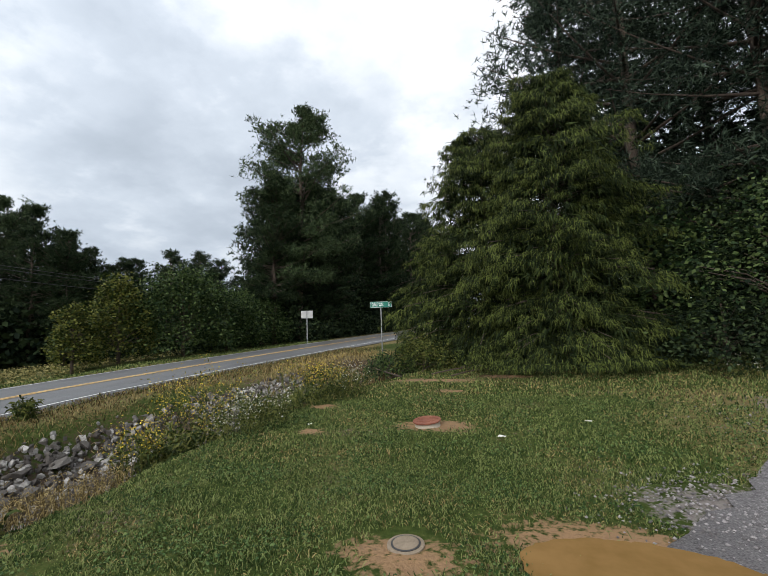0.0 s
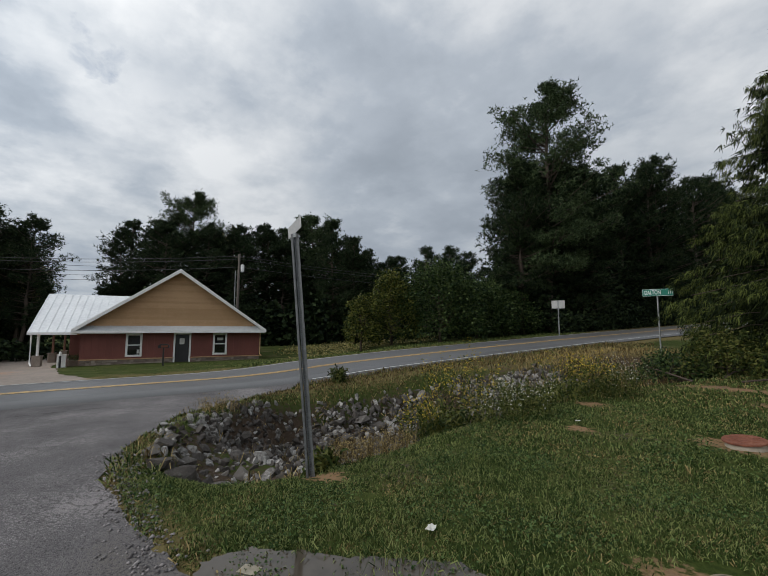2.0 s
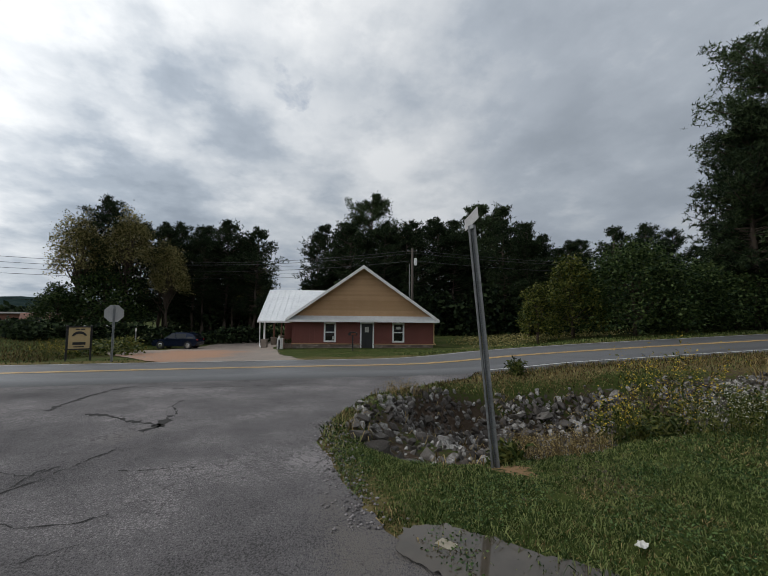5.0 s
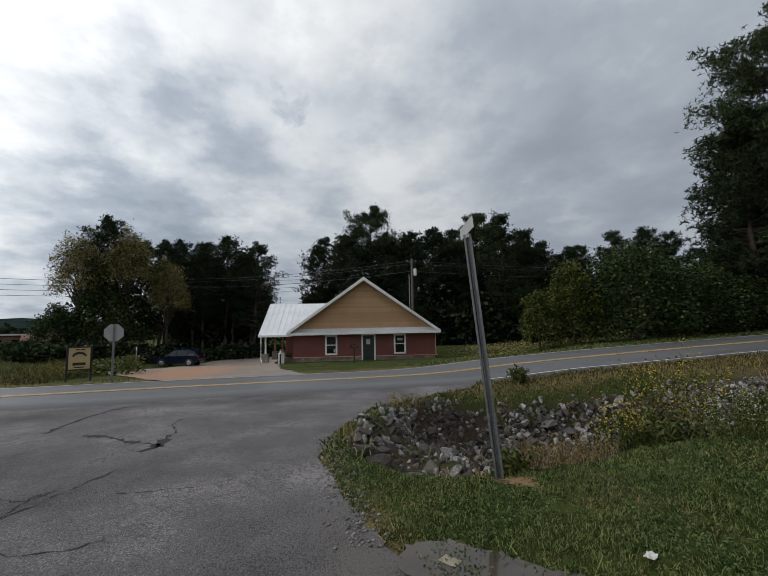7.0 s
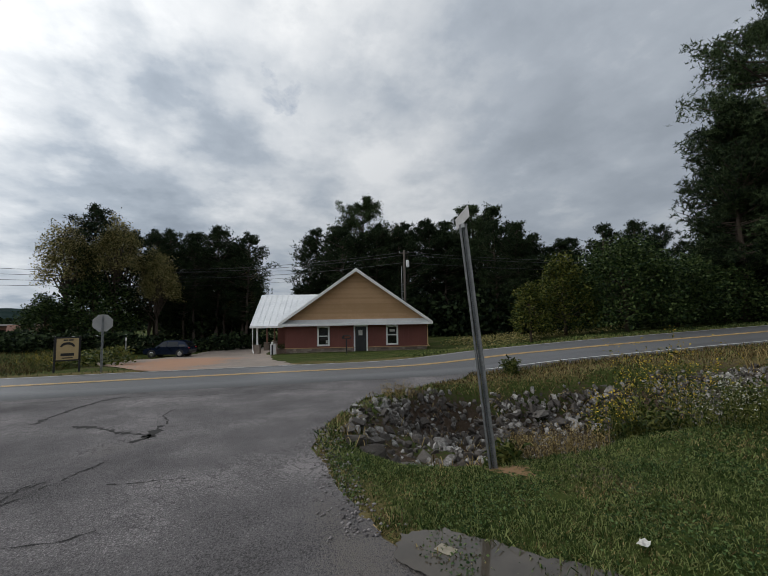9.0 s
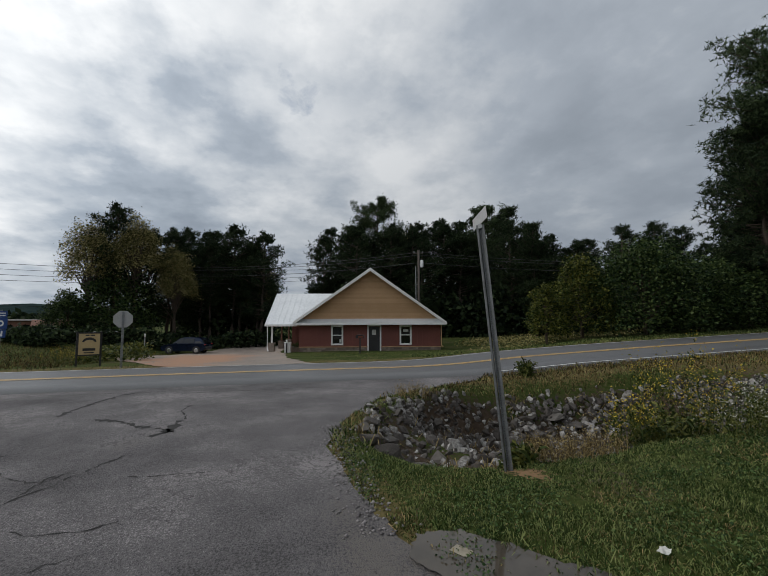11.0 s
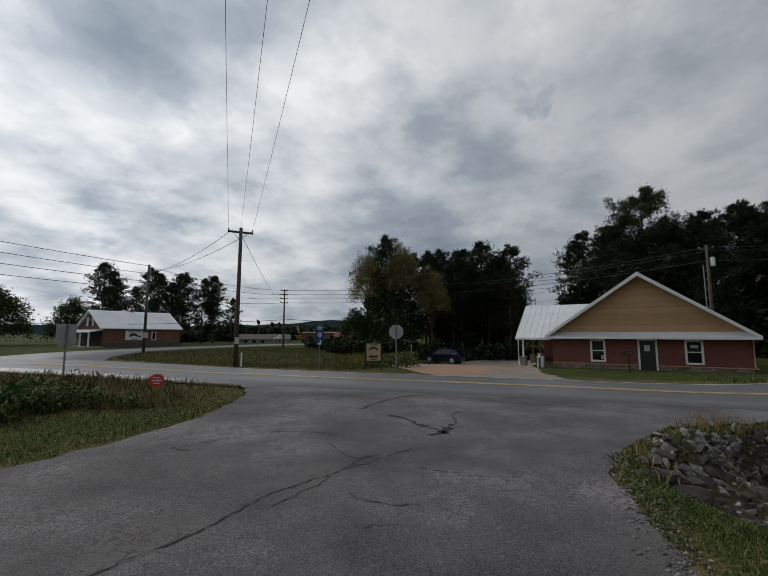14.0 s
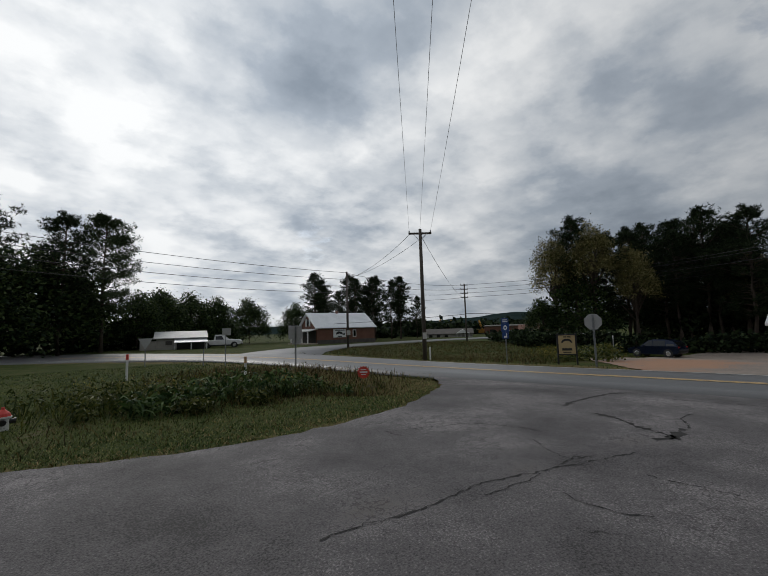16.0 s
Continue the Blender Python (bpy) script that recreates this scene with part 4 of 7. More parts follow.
# ---- the red building ----
def red_building():
    b = thing("roadside_building", pose(-33.17, 0.17, -0.86, 0, 0, 79.5), "low red-walled building with tan gable and white metal roof", "building")
    W, D, H = 11.25, 14.0, 2.2
    walls = Shape()
    # front wall in pieces round the door and the two windows
    door, wins, head = (5.5, 6.4), ((2.55, 3.45), (8.0, 8.9)), 2.0
    xs_ = [0.0, wins[0][0], wins[0][1], door[0], door[1], wins[1][0], wins[1][1], W]
    for a, c, lo in ((xs_[0], xs_[1], 0), (xs_[2], xs_[3], 0), (xs_[4], xs_[5], 0), (xs_[6], xs_[7], 0)):
        walls.box(((a + c) / 2, 0.1, H / 2), (c - a, 0.2, H))
    for a, c in wins:
        walls.box(((a + c) / 2, 0.1, 0.3), (c - a, 0.2, 0.6)).box(((a + c) / 2, 0.1, (head + H) / 2 - 0.03), (c - a, 0.2, H - head + 0.06))
    walls.box(((door[0] + door[1]) / 2, 0.1, (head + H) / 2 + 0.01), (door[1] - door[0], 0.2, H - head - 0.02))
    walls.box((0.1, D / 2 + 0.1, H / 2), (0.2, D - 0.2, H)).box((W - 0.1, D / 2 + 0.1, H / 2), (0.2, D - 0.2, H)).box((W / 2, D - 0.1, H / 2), (W - 0.4, 0.2, H))
    wall = part("wall", walls, M["brick_red"], b, "dull red vertical board wall")
    batten = Shape().box((0, 0, (H + 0.42) / 2), (0.035, 0.02, H - 0.44)).mesh("batten", M["brick_red"])
    for i in range(28):
        x = 0.2 + i * 0.4
        if any(a - 0.12 < x < c + 0.12 for a, c in (door, *wins)):
            continue
        part("batten", batten, M["brick_red"], wall, m=pose(x, -0.01, 0))
    # stone base and its ledge
    rng = np.random.default_rng(8)
    base = part("stone_base", Shape().box((2.7, -0.03, 0.17), (5.3, 0.06, 0.34)).box((8.9, -0.03, 0.17), (4.7, 0.06, 0.34)), M["stone"], b, "brown veneer stone base")
    stones = [Shape().box((0, 0, 0), (w, 0.09, h), cut=0.015).mesh("stone", M["stone"]) for w, h in ((0.28, 0.14), (0.2, 0.16), (0.36, 0.12), (0.16, 0.10))]
    for row in range(2):
        x = 0.1
        while x < W - 0.2:
            me = stones[int(rng.integers(4))]
            if not 5.2 < x < 6.6:
                part("stone", me, M["stone"], base, m=pose(x + 0.1, -0.06, 0.085 + row * 0.165, 0, rng.uniform(-6, 6), 0))
            x += 0.2 + rng.uniform(0.02, 0.16)
    part("ledge", Shape().box((2.72, -0.07, 0.38), (5.44, 0.12, 0.06), cut=0.01).box((8.88, -0.07, 0.38), (4.85, 0.12, 0.06), cut=0.01), M["tan"], b, "pale ledge above the stone")
    # gable with lap boards
    rise, mid, z0 = 3.95, W / 2, 2.55
    gable = part("gable_wall", Shape().prism([(0.15, z0 - 0.3), (W - 0.15, z0 - 0.3), (W - 0.15, z0), (mid, z0 + rise), (0.15, z0)], 0.16, pose(0, 0.06, 0)), M["tan"], b, "tan lap-sided gable")
    n = 24
    for i in range(n):
        za, zb = z0 + rise * i / n, z0 + rise * (i + 1) / n + 0.02
        xa, xb = 0.15 + (mid - 0.15) * i / n, 0.15 + (mid - 0.15) * min(1, (i + 1) / n)
        if mid - xb < 0.05:
            continue
        s = Shape().add([(xa, 0.015, za), (W - xa, 0.015, za), (W - xb, 0.05, zb), (xb, 0.05, zb), (xa, 0.06, za), (W - xa, 0.06, za), (W - xb, 0.07, zb), (xb, 0.07, zb)],
                        [(0, 1, 2, 3), (7, 6, 5, 4), (0, 4, 5, 1), (1, 5, 6, 2), (2, 6, 7, 3), (3, 7, 4, 0)])
        part("siding_board", s, M["tan"], gable)
    # roof planes with seams, rake boards and the skirt over the front wall
    tipl, tipr, zt = -0.42, W + 0.42, 2.3
    zr = zt + (mid - tipl) * rise / (mid - 0.15) * 0.985
    for side in (-1, 1):
        tip = tipl if side < 0 else tipr
        s = Shape().add([(tip, -0.55, zt), (tip, D + 0.4, zt), (mid, D + 0.4, zr), (mid, -0.55, zr), (tip, -0.55, zt - 0.06), (tip, D + 0.4, zt - 0.06), (mid, D + 0.4, zr - 0.06), (mid, -0.55, zr - 0.06)],
                        [(0, 1, 2, 3), (7, 6, 5, 4), (0, 4, 5, 1), (1, 5, 6, 2), (2, 6, 7, 3), (3, 7, 4, 0)])
        plane = part("roof", s, M["roof"], b, "white ribbed metal roof slope")
        d = Vector((mid - tip, 0, zr - zt)).normalized()
        nrm = Vector((-d.z, 0, d.x)) if side < 0 else Vector((d.z, 0, -d.x))
        for k in range(30):
            y = -0.5 + k * 0.49
            p, q = Vector((tip, y, zt)) + nrm * 0.015, Vector((mid, y, zr)) + nrm * 0.015
            part("roof_seam", Shape().tube([p, q], 0.022, 4), M["roof"], plane)
        rake = Shape().add([(tip, -0.62, zt + 0.05), (mid, -0.62, zr + 0.05), (mid, -0.62, zr - 0.22), (tip, -0.62, zt - 0.18), (tip, -0.54, zt + 0.05), (mid, -0.54, zr + 0.05), (mid, -0.54, zr - 0.22), (tip, -0.54, zt - 0.18)],
                           [(0, 1, 2, 3), (7, 6, 5, 4), (0, 4, 5, 1), (1, 5, 6, 2), (2, 6, 7, 3), (3, 7, 4, 0)])
        part("rake_board", rake, M["white"], b)
    skirt = part("skirt_roof", Shape().add([(tipl + 0.1, -0.55, 2.26), (tipr - 0.1, -0.55, 2.26), (tipr - 0.65, 0.05, 2.62), (tipl + 0.65, 0.05, 2.62), (tipl + 0.1, -0.55, 2.18), (tipr - 0.1, -0.55, 2.18), (tipr - 0.1, 0.05, 2.18), (tipl + 0.1, 0.05, 2.18)],
                               [(0, 1, 2, 3), (7, 6, 5, 4), (0, 4, 5, 1), (1, 5, 6, 2), (3, 7, 4, 0)]), M["roof"], b, "white metal skirt roof over the front wall")
    part("fascia", Shape().box((W / 2, -0.57, 2.2), (W + 0.7, 0.05, 0.16)), M["white"], b)
    for k in range(11):
        x = 0.6 + k * 1.0
        part("roof_seam", Shape().tube([(x, -0.55, 2.275), (x, 0.04, 2.63)], 0.016, 4), M["roof"], skirt)
    # side wing with an open porch
    wing = Shape()
    for ya, za, yb, zb in ((-0.5, 2.17, 3.5, 4.85), (7.5, 2.17, 3.5, 4.85)):
        wing.add([(-2.6, ya, za), (3.4, ya, za), (3.4, yb, zb), (-2.6, yb, zb), (-2.6, ya, za - 0.08), (3.4, ya, za - 0.08), (3.4, yb, zb - 0.08), (-2.6, yb, zb - 0.08)],
                 [(0, 1, 2, 3), (7, 6, 5, 4), (0, 4, 5, 1), (1, 5, 6, 2), (2, 6, 7, 3), (3, 7, 4, 0)])
    wroof = part("wing_roof", wing, M["roof"], b, "white ribbed metal porch roof")
    for k in range(12):
        x = -2.55 + k * 0.45
        part("roof_seam", Shape().tube([(x, -0.5, 2.19), (x, 3.5, 4.87)], 0.011, 4), M["roof"], wroof)
    part("wing_fascia", Shape().box((-1.35, -0.5, 2.1), (2.5, 0.05, 0.15)), M["white"], b)
    part("wing_gable", Shape().add([(-2.4, 0, 2.1), (-2.4, 7, 2.1), (-2.4, 3.5, 4.6), (-2.3, 0, 2.1), (-2.3, 7, 2.1), (-2.3, 3.5, 4.6)], [(0, 1, 2), (5, 4, 3), (0, 3, 4, 1), (1, 4, 5, 2), (2, 5, 3, 0)]), M["tan"], b)
    part("porch_ceiling", Shape().box((-1.2, 3.5, 2.04), (2.3, 7.0, 0.06)), M["tan"], b)
    for y in (0.1, 3.6, 6.8):
        p = part("porch_post", Shape().box((-2.15, y, 1.35), (0.13, 0.13, 1.34), cut=0.01), M["white"] if y < 1 else M["brick"], b)
        part("post_base", Shape().box((-2.15, y, 0.36), (0.46, 0.46, 0.62), cut=0.02).box((-2.15, y, 0.69), (0.54, 0.54, 0.05), cut=0.01), M["stone"], p, "stone pier")
    part("downpipe", Shape().tube([(-2.4, -0.42, 2.05), (-2.42, -0.3, 1.7), (-2.42, -0.25, 0.3), (-2.3, -0.45, 0.12)], 0.045, 8), M["white"], b)
    part("downpipe", Shape().tube([(W + 0.06, -0.1, 2.15), (W + 0.06, -0.06, 0.5), (W + 0.2, -0.1, 0.35)], 0.04, 8), M["tan"], b)
    part("rear_porch_wall", Shape().box((-1.0, 7.6, 1.0), (2.0, 0.12, 2.0)), M["brick_red"], b)
    # door
    d = part("door", Shape().box((5.95, 0.10, 1.0), (0.84, 0.05, 1.94), cut=0.005), M["black"], b, "dark green-black door with a paper notice")
    fr = Shape().box((5.45, -0.02, 1.0), (0.12, 0.08, 2.04), cut=0.008).box((6.45, -0.02, 1.0), (0.12, 0.08, 2.04), cut=0.008).box((5.95, -0.02, 2.07), (1.12, 0.08, 0.12), cut=0.008)
    part("door_frame", fr, M["white"], d)
    part("notice", Shape().box((5.93, 0.07, 1.52), (0.32, 0.012, 0.42)), M["paper"], d)
    part("handle", Shape().tube([(6.28, 0.07, 0.95), (6.28, 0.0, 0.95), (6.2, 0.0, 0.95)], 0.015, 6), M["chrome"], d)
    for i, (a, c) in enumerate(wins):
        w = part("window", Shape().box(((a + c) / 2, 0.12, 1.3), (c - a, 0.02, 1.4)), M["glass"], b, "white-framed sash window with dark panes")
        f = Shape()
        for x in (a + 0.03, c - 0.03):
            f.box((x, -0.015, 1.3), (0.13, 0.09, 1.5), cut=0.008)
        for z, hh in ((0.58, 0.13), (2.02, 0.13)):
            f.box(((a + c) / 2, -0.015, z), (c - a + 0.07, 0.09, hh), cut=0.008)
        part("frame", f, M["white"], w)
        part("meeting_rail", Shape().box(((a + c) / 2, 0.08, 1.3), (c - a - 0.1, 0.05, 0.07)), M["white"], w)
        part("notice", Shape().box(((a + c) / 2 + (0.02 if i else 0.25), 0.10, 1.66 if i else 0.85), (0.42 if i else 0.14, 0.01, 0.2 if i else 0.26)), M["paper"], w)
    return b


red_building()
rm = pose(-33.17, 0.17, -0.86, 0, 0, 79.5)


def beside_building(x, y):
    p = rm @ Vector((x, y, 0))
    return pose(p.x, p.y, gz(p.x, p.y), 0, 0, 79.5)


bn = thing("utility_box", beside_building(-1.05, 0.9), "small white cabinet standing under the porch", "utility box")
part("body", Shape().box((0, 0, 0.4), (0.5, 0.35, 0.8), cut=0.02), M["white"], bn)
part("lid", Shape().box((0, 0, 0.83), (0.56, 0.4, 0.05), cut=0.01), M["white"], bn)
bo = thing("bollard", beside_building(-0.85, -0.6), "short dark post with a white cap beside the porch", "bollard")
part("post", Shape().tube([(0, 0, 0), (0, 0, 0.75)], 0.06, 10), M["black"], bo)
part("cap", Shape().tube([(0, 0, 0.75), (0, 0, 0.95), (0, 0, 1.0)], [0.08, 0.08, 0.03], 10), M["white"], bo)
pl = thing("planter", beside_building(-0.7, 2.6), "stone planter with a clipped shrub under the porch", "planter")
part("pot", Shape().box((0, 0, 0.22), (0.9, 0.6, 0.44), cut=0.03), M["stone"], pl)
prg = np.random.default_rng(3)
lv, lf = leaves(prg, prg.normal(0, 1, (500, 3)) * [0.3, 0.22, 0.12] + [0, 0, 0.58], 0.09)
part("shrub", from_arrays("shrub", lv, lf, [M["leaf"]]), M["leaf"], pl)
mb = thing("mailbox", on_ground(-27.4, 4.12, 79.5), "dark mailbox on a black post by the road", "mailbox")
part("post", Shape().box((0, 0, 0.55), (0.09, 0.09, 1.1), cut=0.01), M["black"], mb)
part("box", Shape().prism([(-0.3, 1.06), (0.3, 1.06), (0.3, 1.2), (0.2, 1.29), (-0.2, 1.29), (-0.3, 1.2)], 0.32, pose(0, -0.16, 0)), M["black"], mb)
part("door_plate", Shape().box((0.05, -0.17, 1.16), (0.35, 0.012, 0.12)), M["rust"], mb)


# ---- signs ----
def bars(parent, mat, rows, y=-0.014, depth=0.006):
    for x, z, w, h in rows:
        part("lettering", Shape().box((x, y, z), (w, depth, h)), mat, parent)


def u_channel(h, w=0.055):
    s = Shape()
    s.box((0, 0, h / 2), (w * 0.55, 0.006, h))
    for sx in (-1, 1):
        s.box((sx * w * 0.42, -0.014, h / 2), (0.006, 0.034, h)).box((sx * w * 0.62, -0.03, h / 2), (w * 0.34, 0.006, h))
    return s


lean_up = Vector((-0.37, -0.10, 2.89)).normalized()
lean_m = Vector((0, 0, 1)).rotation_difference(lean_up).to_matrix().to_4x4()
post = thing("sign_post", Matrix.Translation((-4.44, 2.1, gz(-4.44, 2.1) - 0.05)) @ lean_m @ pose(0, 0, 0, 0, 0, 50), "leaning galvanised channel post with a small street plate", "sign post")
chan = part("channel", u_channel(2.92, 0.062), M["galv_dark"], post, "perforated galvanised steel channel")
hole_me = Shape().tube([(0, -0.005, 0), (0, -0.008, 0)], 0.006, 8).mesh("bolt_hole", M["black"])
for k in range(110):
    part("bolt_hole", hole_me, M["black"], chan, m=pose(0, 0, 0.06 + 0.0258 * k))
plate = part("street_plate", Shape().box((0, 0, 0), (0.48, 0.006, 0.15), cut=0.002), M["gray_sign"], post, "pale street plate with worn lettering", m=pose(0.0, -0.02, 3.0, 0, 0, 124))
for k in range(7):
    part("lettering", Shape().box((-0.2 + 0.065 * k, -0.005, 0.0), (0.035, 0.003, 0.085)), M["galv"], plate)
part("bracket", Shape().box((0, -0.02, 2.9), (0.05, 0.03, 0.06), cut=0.005), M["galv"], post)

gs = thing("street_sign", pose(-5.0, 14.17, gz(-5.0, 14.17) - 0.03, 0, 0, 20), "green sign with white lettering on a thin steel post", "sign")
gh = 2.72 - gz(-5.0, 14.17)
part("post", Shape().tube([(0, 0.03, 0), (0, 0.03, gh + 0.1)], 0.022, 8), M["galv"], gs)
gp = part("panel", Shape().box((0.01, 0, gh), (0.80, 0.008, 0.22), cut=0.003), M["green_sign"], gs, "green panel with a white border")
for x, z, w, h in ((0.01, gh + 0.1, 0.78, 0.007), (0.01, gh - 0.1, 0.78, 0.007), (-0.375, gh, 0.007, 0.2), (0.395, gh, 0.007, 0.2)):
    part("border", Shape().box((x, -0.007, z), (w, 0.004, h)), M["white"], gp)


def text_part(body, size, parent, mat, m):
    cu = bpy.data.curves.new("lettering", "FONT")
    cu.body, cu.size, cu.extrude, cu.align_x, cu.align_y = body, size, 0.002, "CENTER", "CENTER"
    ob = new("lettering", cu)
    dg = bpy.context.evaluated_depsgraph_get()
    me = bpy.data.meshes.new_from_object(ob.evaluated_get(dg))
    bpy.data.objects.remove(ob)
    me.materials.clear()
    me.materials.append(mat)
    return part("lettering", me, mat, parent, m=m)


text_part("DALTON", 0.145, gp, M["white"], pose(-0.12, -0.008, gh, 90, 0, 0) @ Matrix.Diagonal((0.72, 1.25, 1, 1)))
text_part("17", 0.145, gp, M["white"], pose(0.31, -0.008, gh, 90, 0, 0) @ Matrix.Diagonal((0.72, 1.25, 1, 1)))

ws = thing("road_sign", on_ground(-17.05, 29.7, 28), "bare aluminium back of a wide road sign on a post", "sign")
part("post", u_channel(2.7), M["galv"], ws)
part("panel", Shape().box((0, 0.02, 2.4), (0.95, 0.006, 0.62), cut=0.003), M["gray_sign"], ws)

st = thing("stop_sign", on_ground(-19.5, -7.35, 112), "back of an octagonal stop sign on a steel post", "sign")
octo = [(0.38 * math.cos(radians(22.5 + 45 * k)), 2.03 + 0.38 * math.sin(radians(22.5 + 45 * k))) for k in range(8)]
part("panel", Shape().prism(octo, 0.006, pose(0, 0.03, 0)), M["gray_sign"], st)
part("post", u_channel(2.35, 0.055), M["galv"], st)
part("rail", Shape().box((0, 0.015, 2.03), (0.06, 0.02, 0.5)), M["galv"], st)

wsn = thing("business_sign", on_ground(-20.6, -9.05, 117) @ Matrix.Diagonal((0.74, 0.9, 0.88, 1)), "tan wooden sign with dark painted lettering between black posts", "sign")
for x in (-0.58, 0.58):
    part("post", Shape().box((x, 0.05, 0.86), (0.1, 0.1, 1.78), cut=0.01), M["black"], wsn)
pan = part("panel", Shape().box((0, 0, 1.13), (1.05, 0.05, 1.05), cut=0.01), M["tan_sign"], wsn, "tan board with dark lettering and an arch")
for x, z, w, h in ((0, 1.68, 1.12, 0.06), (0, 0.58, 1.12, 0.06), (-0.54, 1.13, 0.05, 1.1), (0.54, 1.13, 0.05, 1.1)):
    part("border", Shape().box((x, -0.01, z), (w, 0.06, h)), M["black"], pan)
arch = [(0.36 * math.cos(radians(a)), 1.2 + 0.26 * math.sin(radians(a))) for a in range(10, 171, 16)]
arch += [(0.26 * math.cos(radians(a)), 1.2 + 0.14 * math.sin(radians(a))) for a in range(170, 9, -16)]
part("emblem", Shape().prism(arch, 0.01, pose(0, -0.04, 0)), M["black"], pan)
bars(pan, M["black"], [(-0.1, 1.56, 0.2, 0.06), (0.15, 1.56, 0.22, 0.06), (0, 0.86, 0.62, 0.13), (0, 0.7, 0.5, 0.05)], y=-0.03, depth=0.012)
mk = thing("marker_post", on_ground(-27.6, -9.1, 100), "thin grey marker post by the lot entrance", "marker")
part("post", Shape().box((0, 0, 0.75), (0.06, 0.03, 1.5), cut=0.005), M["galv"], mk)
part("band", Shape().box((0, -0.002, 1.4), (0.065, 0.034, 0.18)), M["white"], mk)

bl = thing("service_sign", on_ground(-19.4, -11.7, 122) @ Matrix.Diagonal((0.72, 0.9, 0.95, 1)), "three stacked blue service signs on one post", "sign")
part("post", u_channel(2.55), M["galv"], bl)
for z, w, h in ((2.36, 0.5, 0.28), (1.98, 0.56, 0.46), (1.55, 0.46, 0.34)):
    pn = part("panel", Shape().box((0, -0.035, z), (w, 0.006, h), cut=0.002), M["blue_sign"], bl, "blue panel with white symbol")
    if h > 0.4:
        part("symbol", Shape().tube([(0, -0.04, z), (0, -0.046, z)], 0.13, 20), M["white"], pn)
        part("symbol", Shape().tube([(0.0, -0.047, z), (0.0, -0.05, z)], 0.06, 16), M["blue_sign"], pn)
    elif h > 0.3:
        part("symbol", Shape().add([(0.1, -0.042, z + 0.12), (0.1, -0.042, z - 0.12), (-0.12, -0.042, z - 0.12), (-0.12, -0.042, z - 0.02), (0.03, -0.042, z - 0.02), (0.03, -0.042, z + 0.12)], [(0, 1, 2, 3, 4, 5)]), M["white"], pn)
    else:
        for dz in (0.05, -0.05):
            part("lettering", Shape().box((0, -0.04, z + dz), (0.36, 0.004, 0.045)), M["white"], pn)

rs = thing("yard_sign", on_ground(-9.1, -11.2, 138) @ Matrix.Diagonal((0.72, 0.9, 0.8, 1)), "red starburst yard sign on wire legs", "sign")
star = []
for k in range(28):
    a, r = 2 * math.pi * k / 28, (0.30 if k % 2 else 0.235)
    star.append((r * math.cos(a) * 1.05, 0.42 + r * math.sin(a) * 0.95))
part("panel", Shape().prism(star, 0.008), M["red_sign"], rs)
bars(rs, M["white"], [(0, 0.53, 0.26, 0.035), (0.01, 0.43, 0.36, 0.05), (0, 0.33, 0.24, 0.035)], y=-0.006, depth=0.006)
for x in (-0.14, 0.14):
    part("leg", Shape().tube([(x, 0.01, 0), (x, 0.01, 0.3)], 0.006, 6), M["galv"], rs)

asn = thing("road_sign", on_ground(-9.75, -16.6, 150) @ Matrix.Diagonal((0.8, 1, 0.98, 1)), "grey backs of stacked road signs on a post", "sign")
part("post", u_channel(1.95), M["galv"], asn)
part("panel", Shape().box((-0.02, 0.02, 1.62), (0.74, 0.006, 0.6), cut=0.003), M["gray_sign"], asn)
part("panel", Shape().box((0.05, 0.03, 1.2), (0.5, 0.006, 0.22), cut=0.003), M["gray_sign"], asn)
for x, y, h, cap in ((-3.5, -17.9, 0.95, "red_sign"), (-5.72, -12.95, 1.3, "yellow_bright")):
    m_ = thing("marker_post", on_ground(x, y, 150), "pale cable marker post with a coloured cap", "marker")
    part("post", Shape().box((0, 0, h / 2), (0.075, 0.045, h), cut=0.008), M["white"], m_)
    part("cap", Shape().box((0, 0, h - 0.09), (0.085, 0.055, 0.2), cut=0.006), M[cap] if cap == "red_sign" else M["tan"], m_)
for x, y, h, tri in ((-5.8, -25.25, 1.45, True), (-7.85, -22.5, 0.85, False), (-8.5, -21.3, 1.9, False)):
    m_ = thing("road_sign", on_ground(x, y, 155), "small grey-backed road sign on a thin post", "sign")
    part("post", Shape().tube([(0, 0, 0), (0, 0, h)], 0.025, 8), M["galv"], m_)
    if tri:
        part("panel", Shape().prism([(-0.35, 1.5), (0.35, 1.5), (0, 0.9)], 0.006, pose(0, -0.03, 0)), M["gray_sign"], m_)
    elif h > 1.5:
        part("panel", Shape().box((0.05, -0.03, 1.72), (0.42, 0.006, 0.36), cut=0.003), M["gray_sign"], m_)

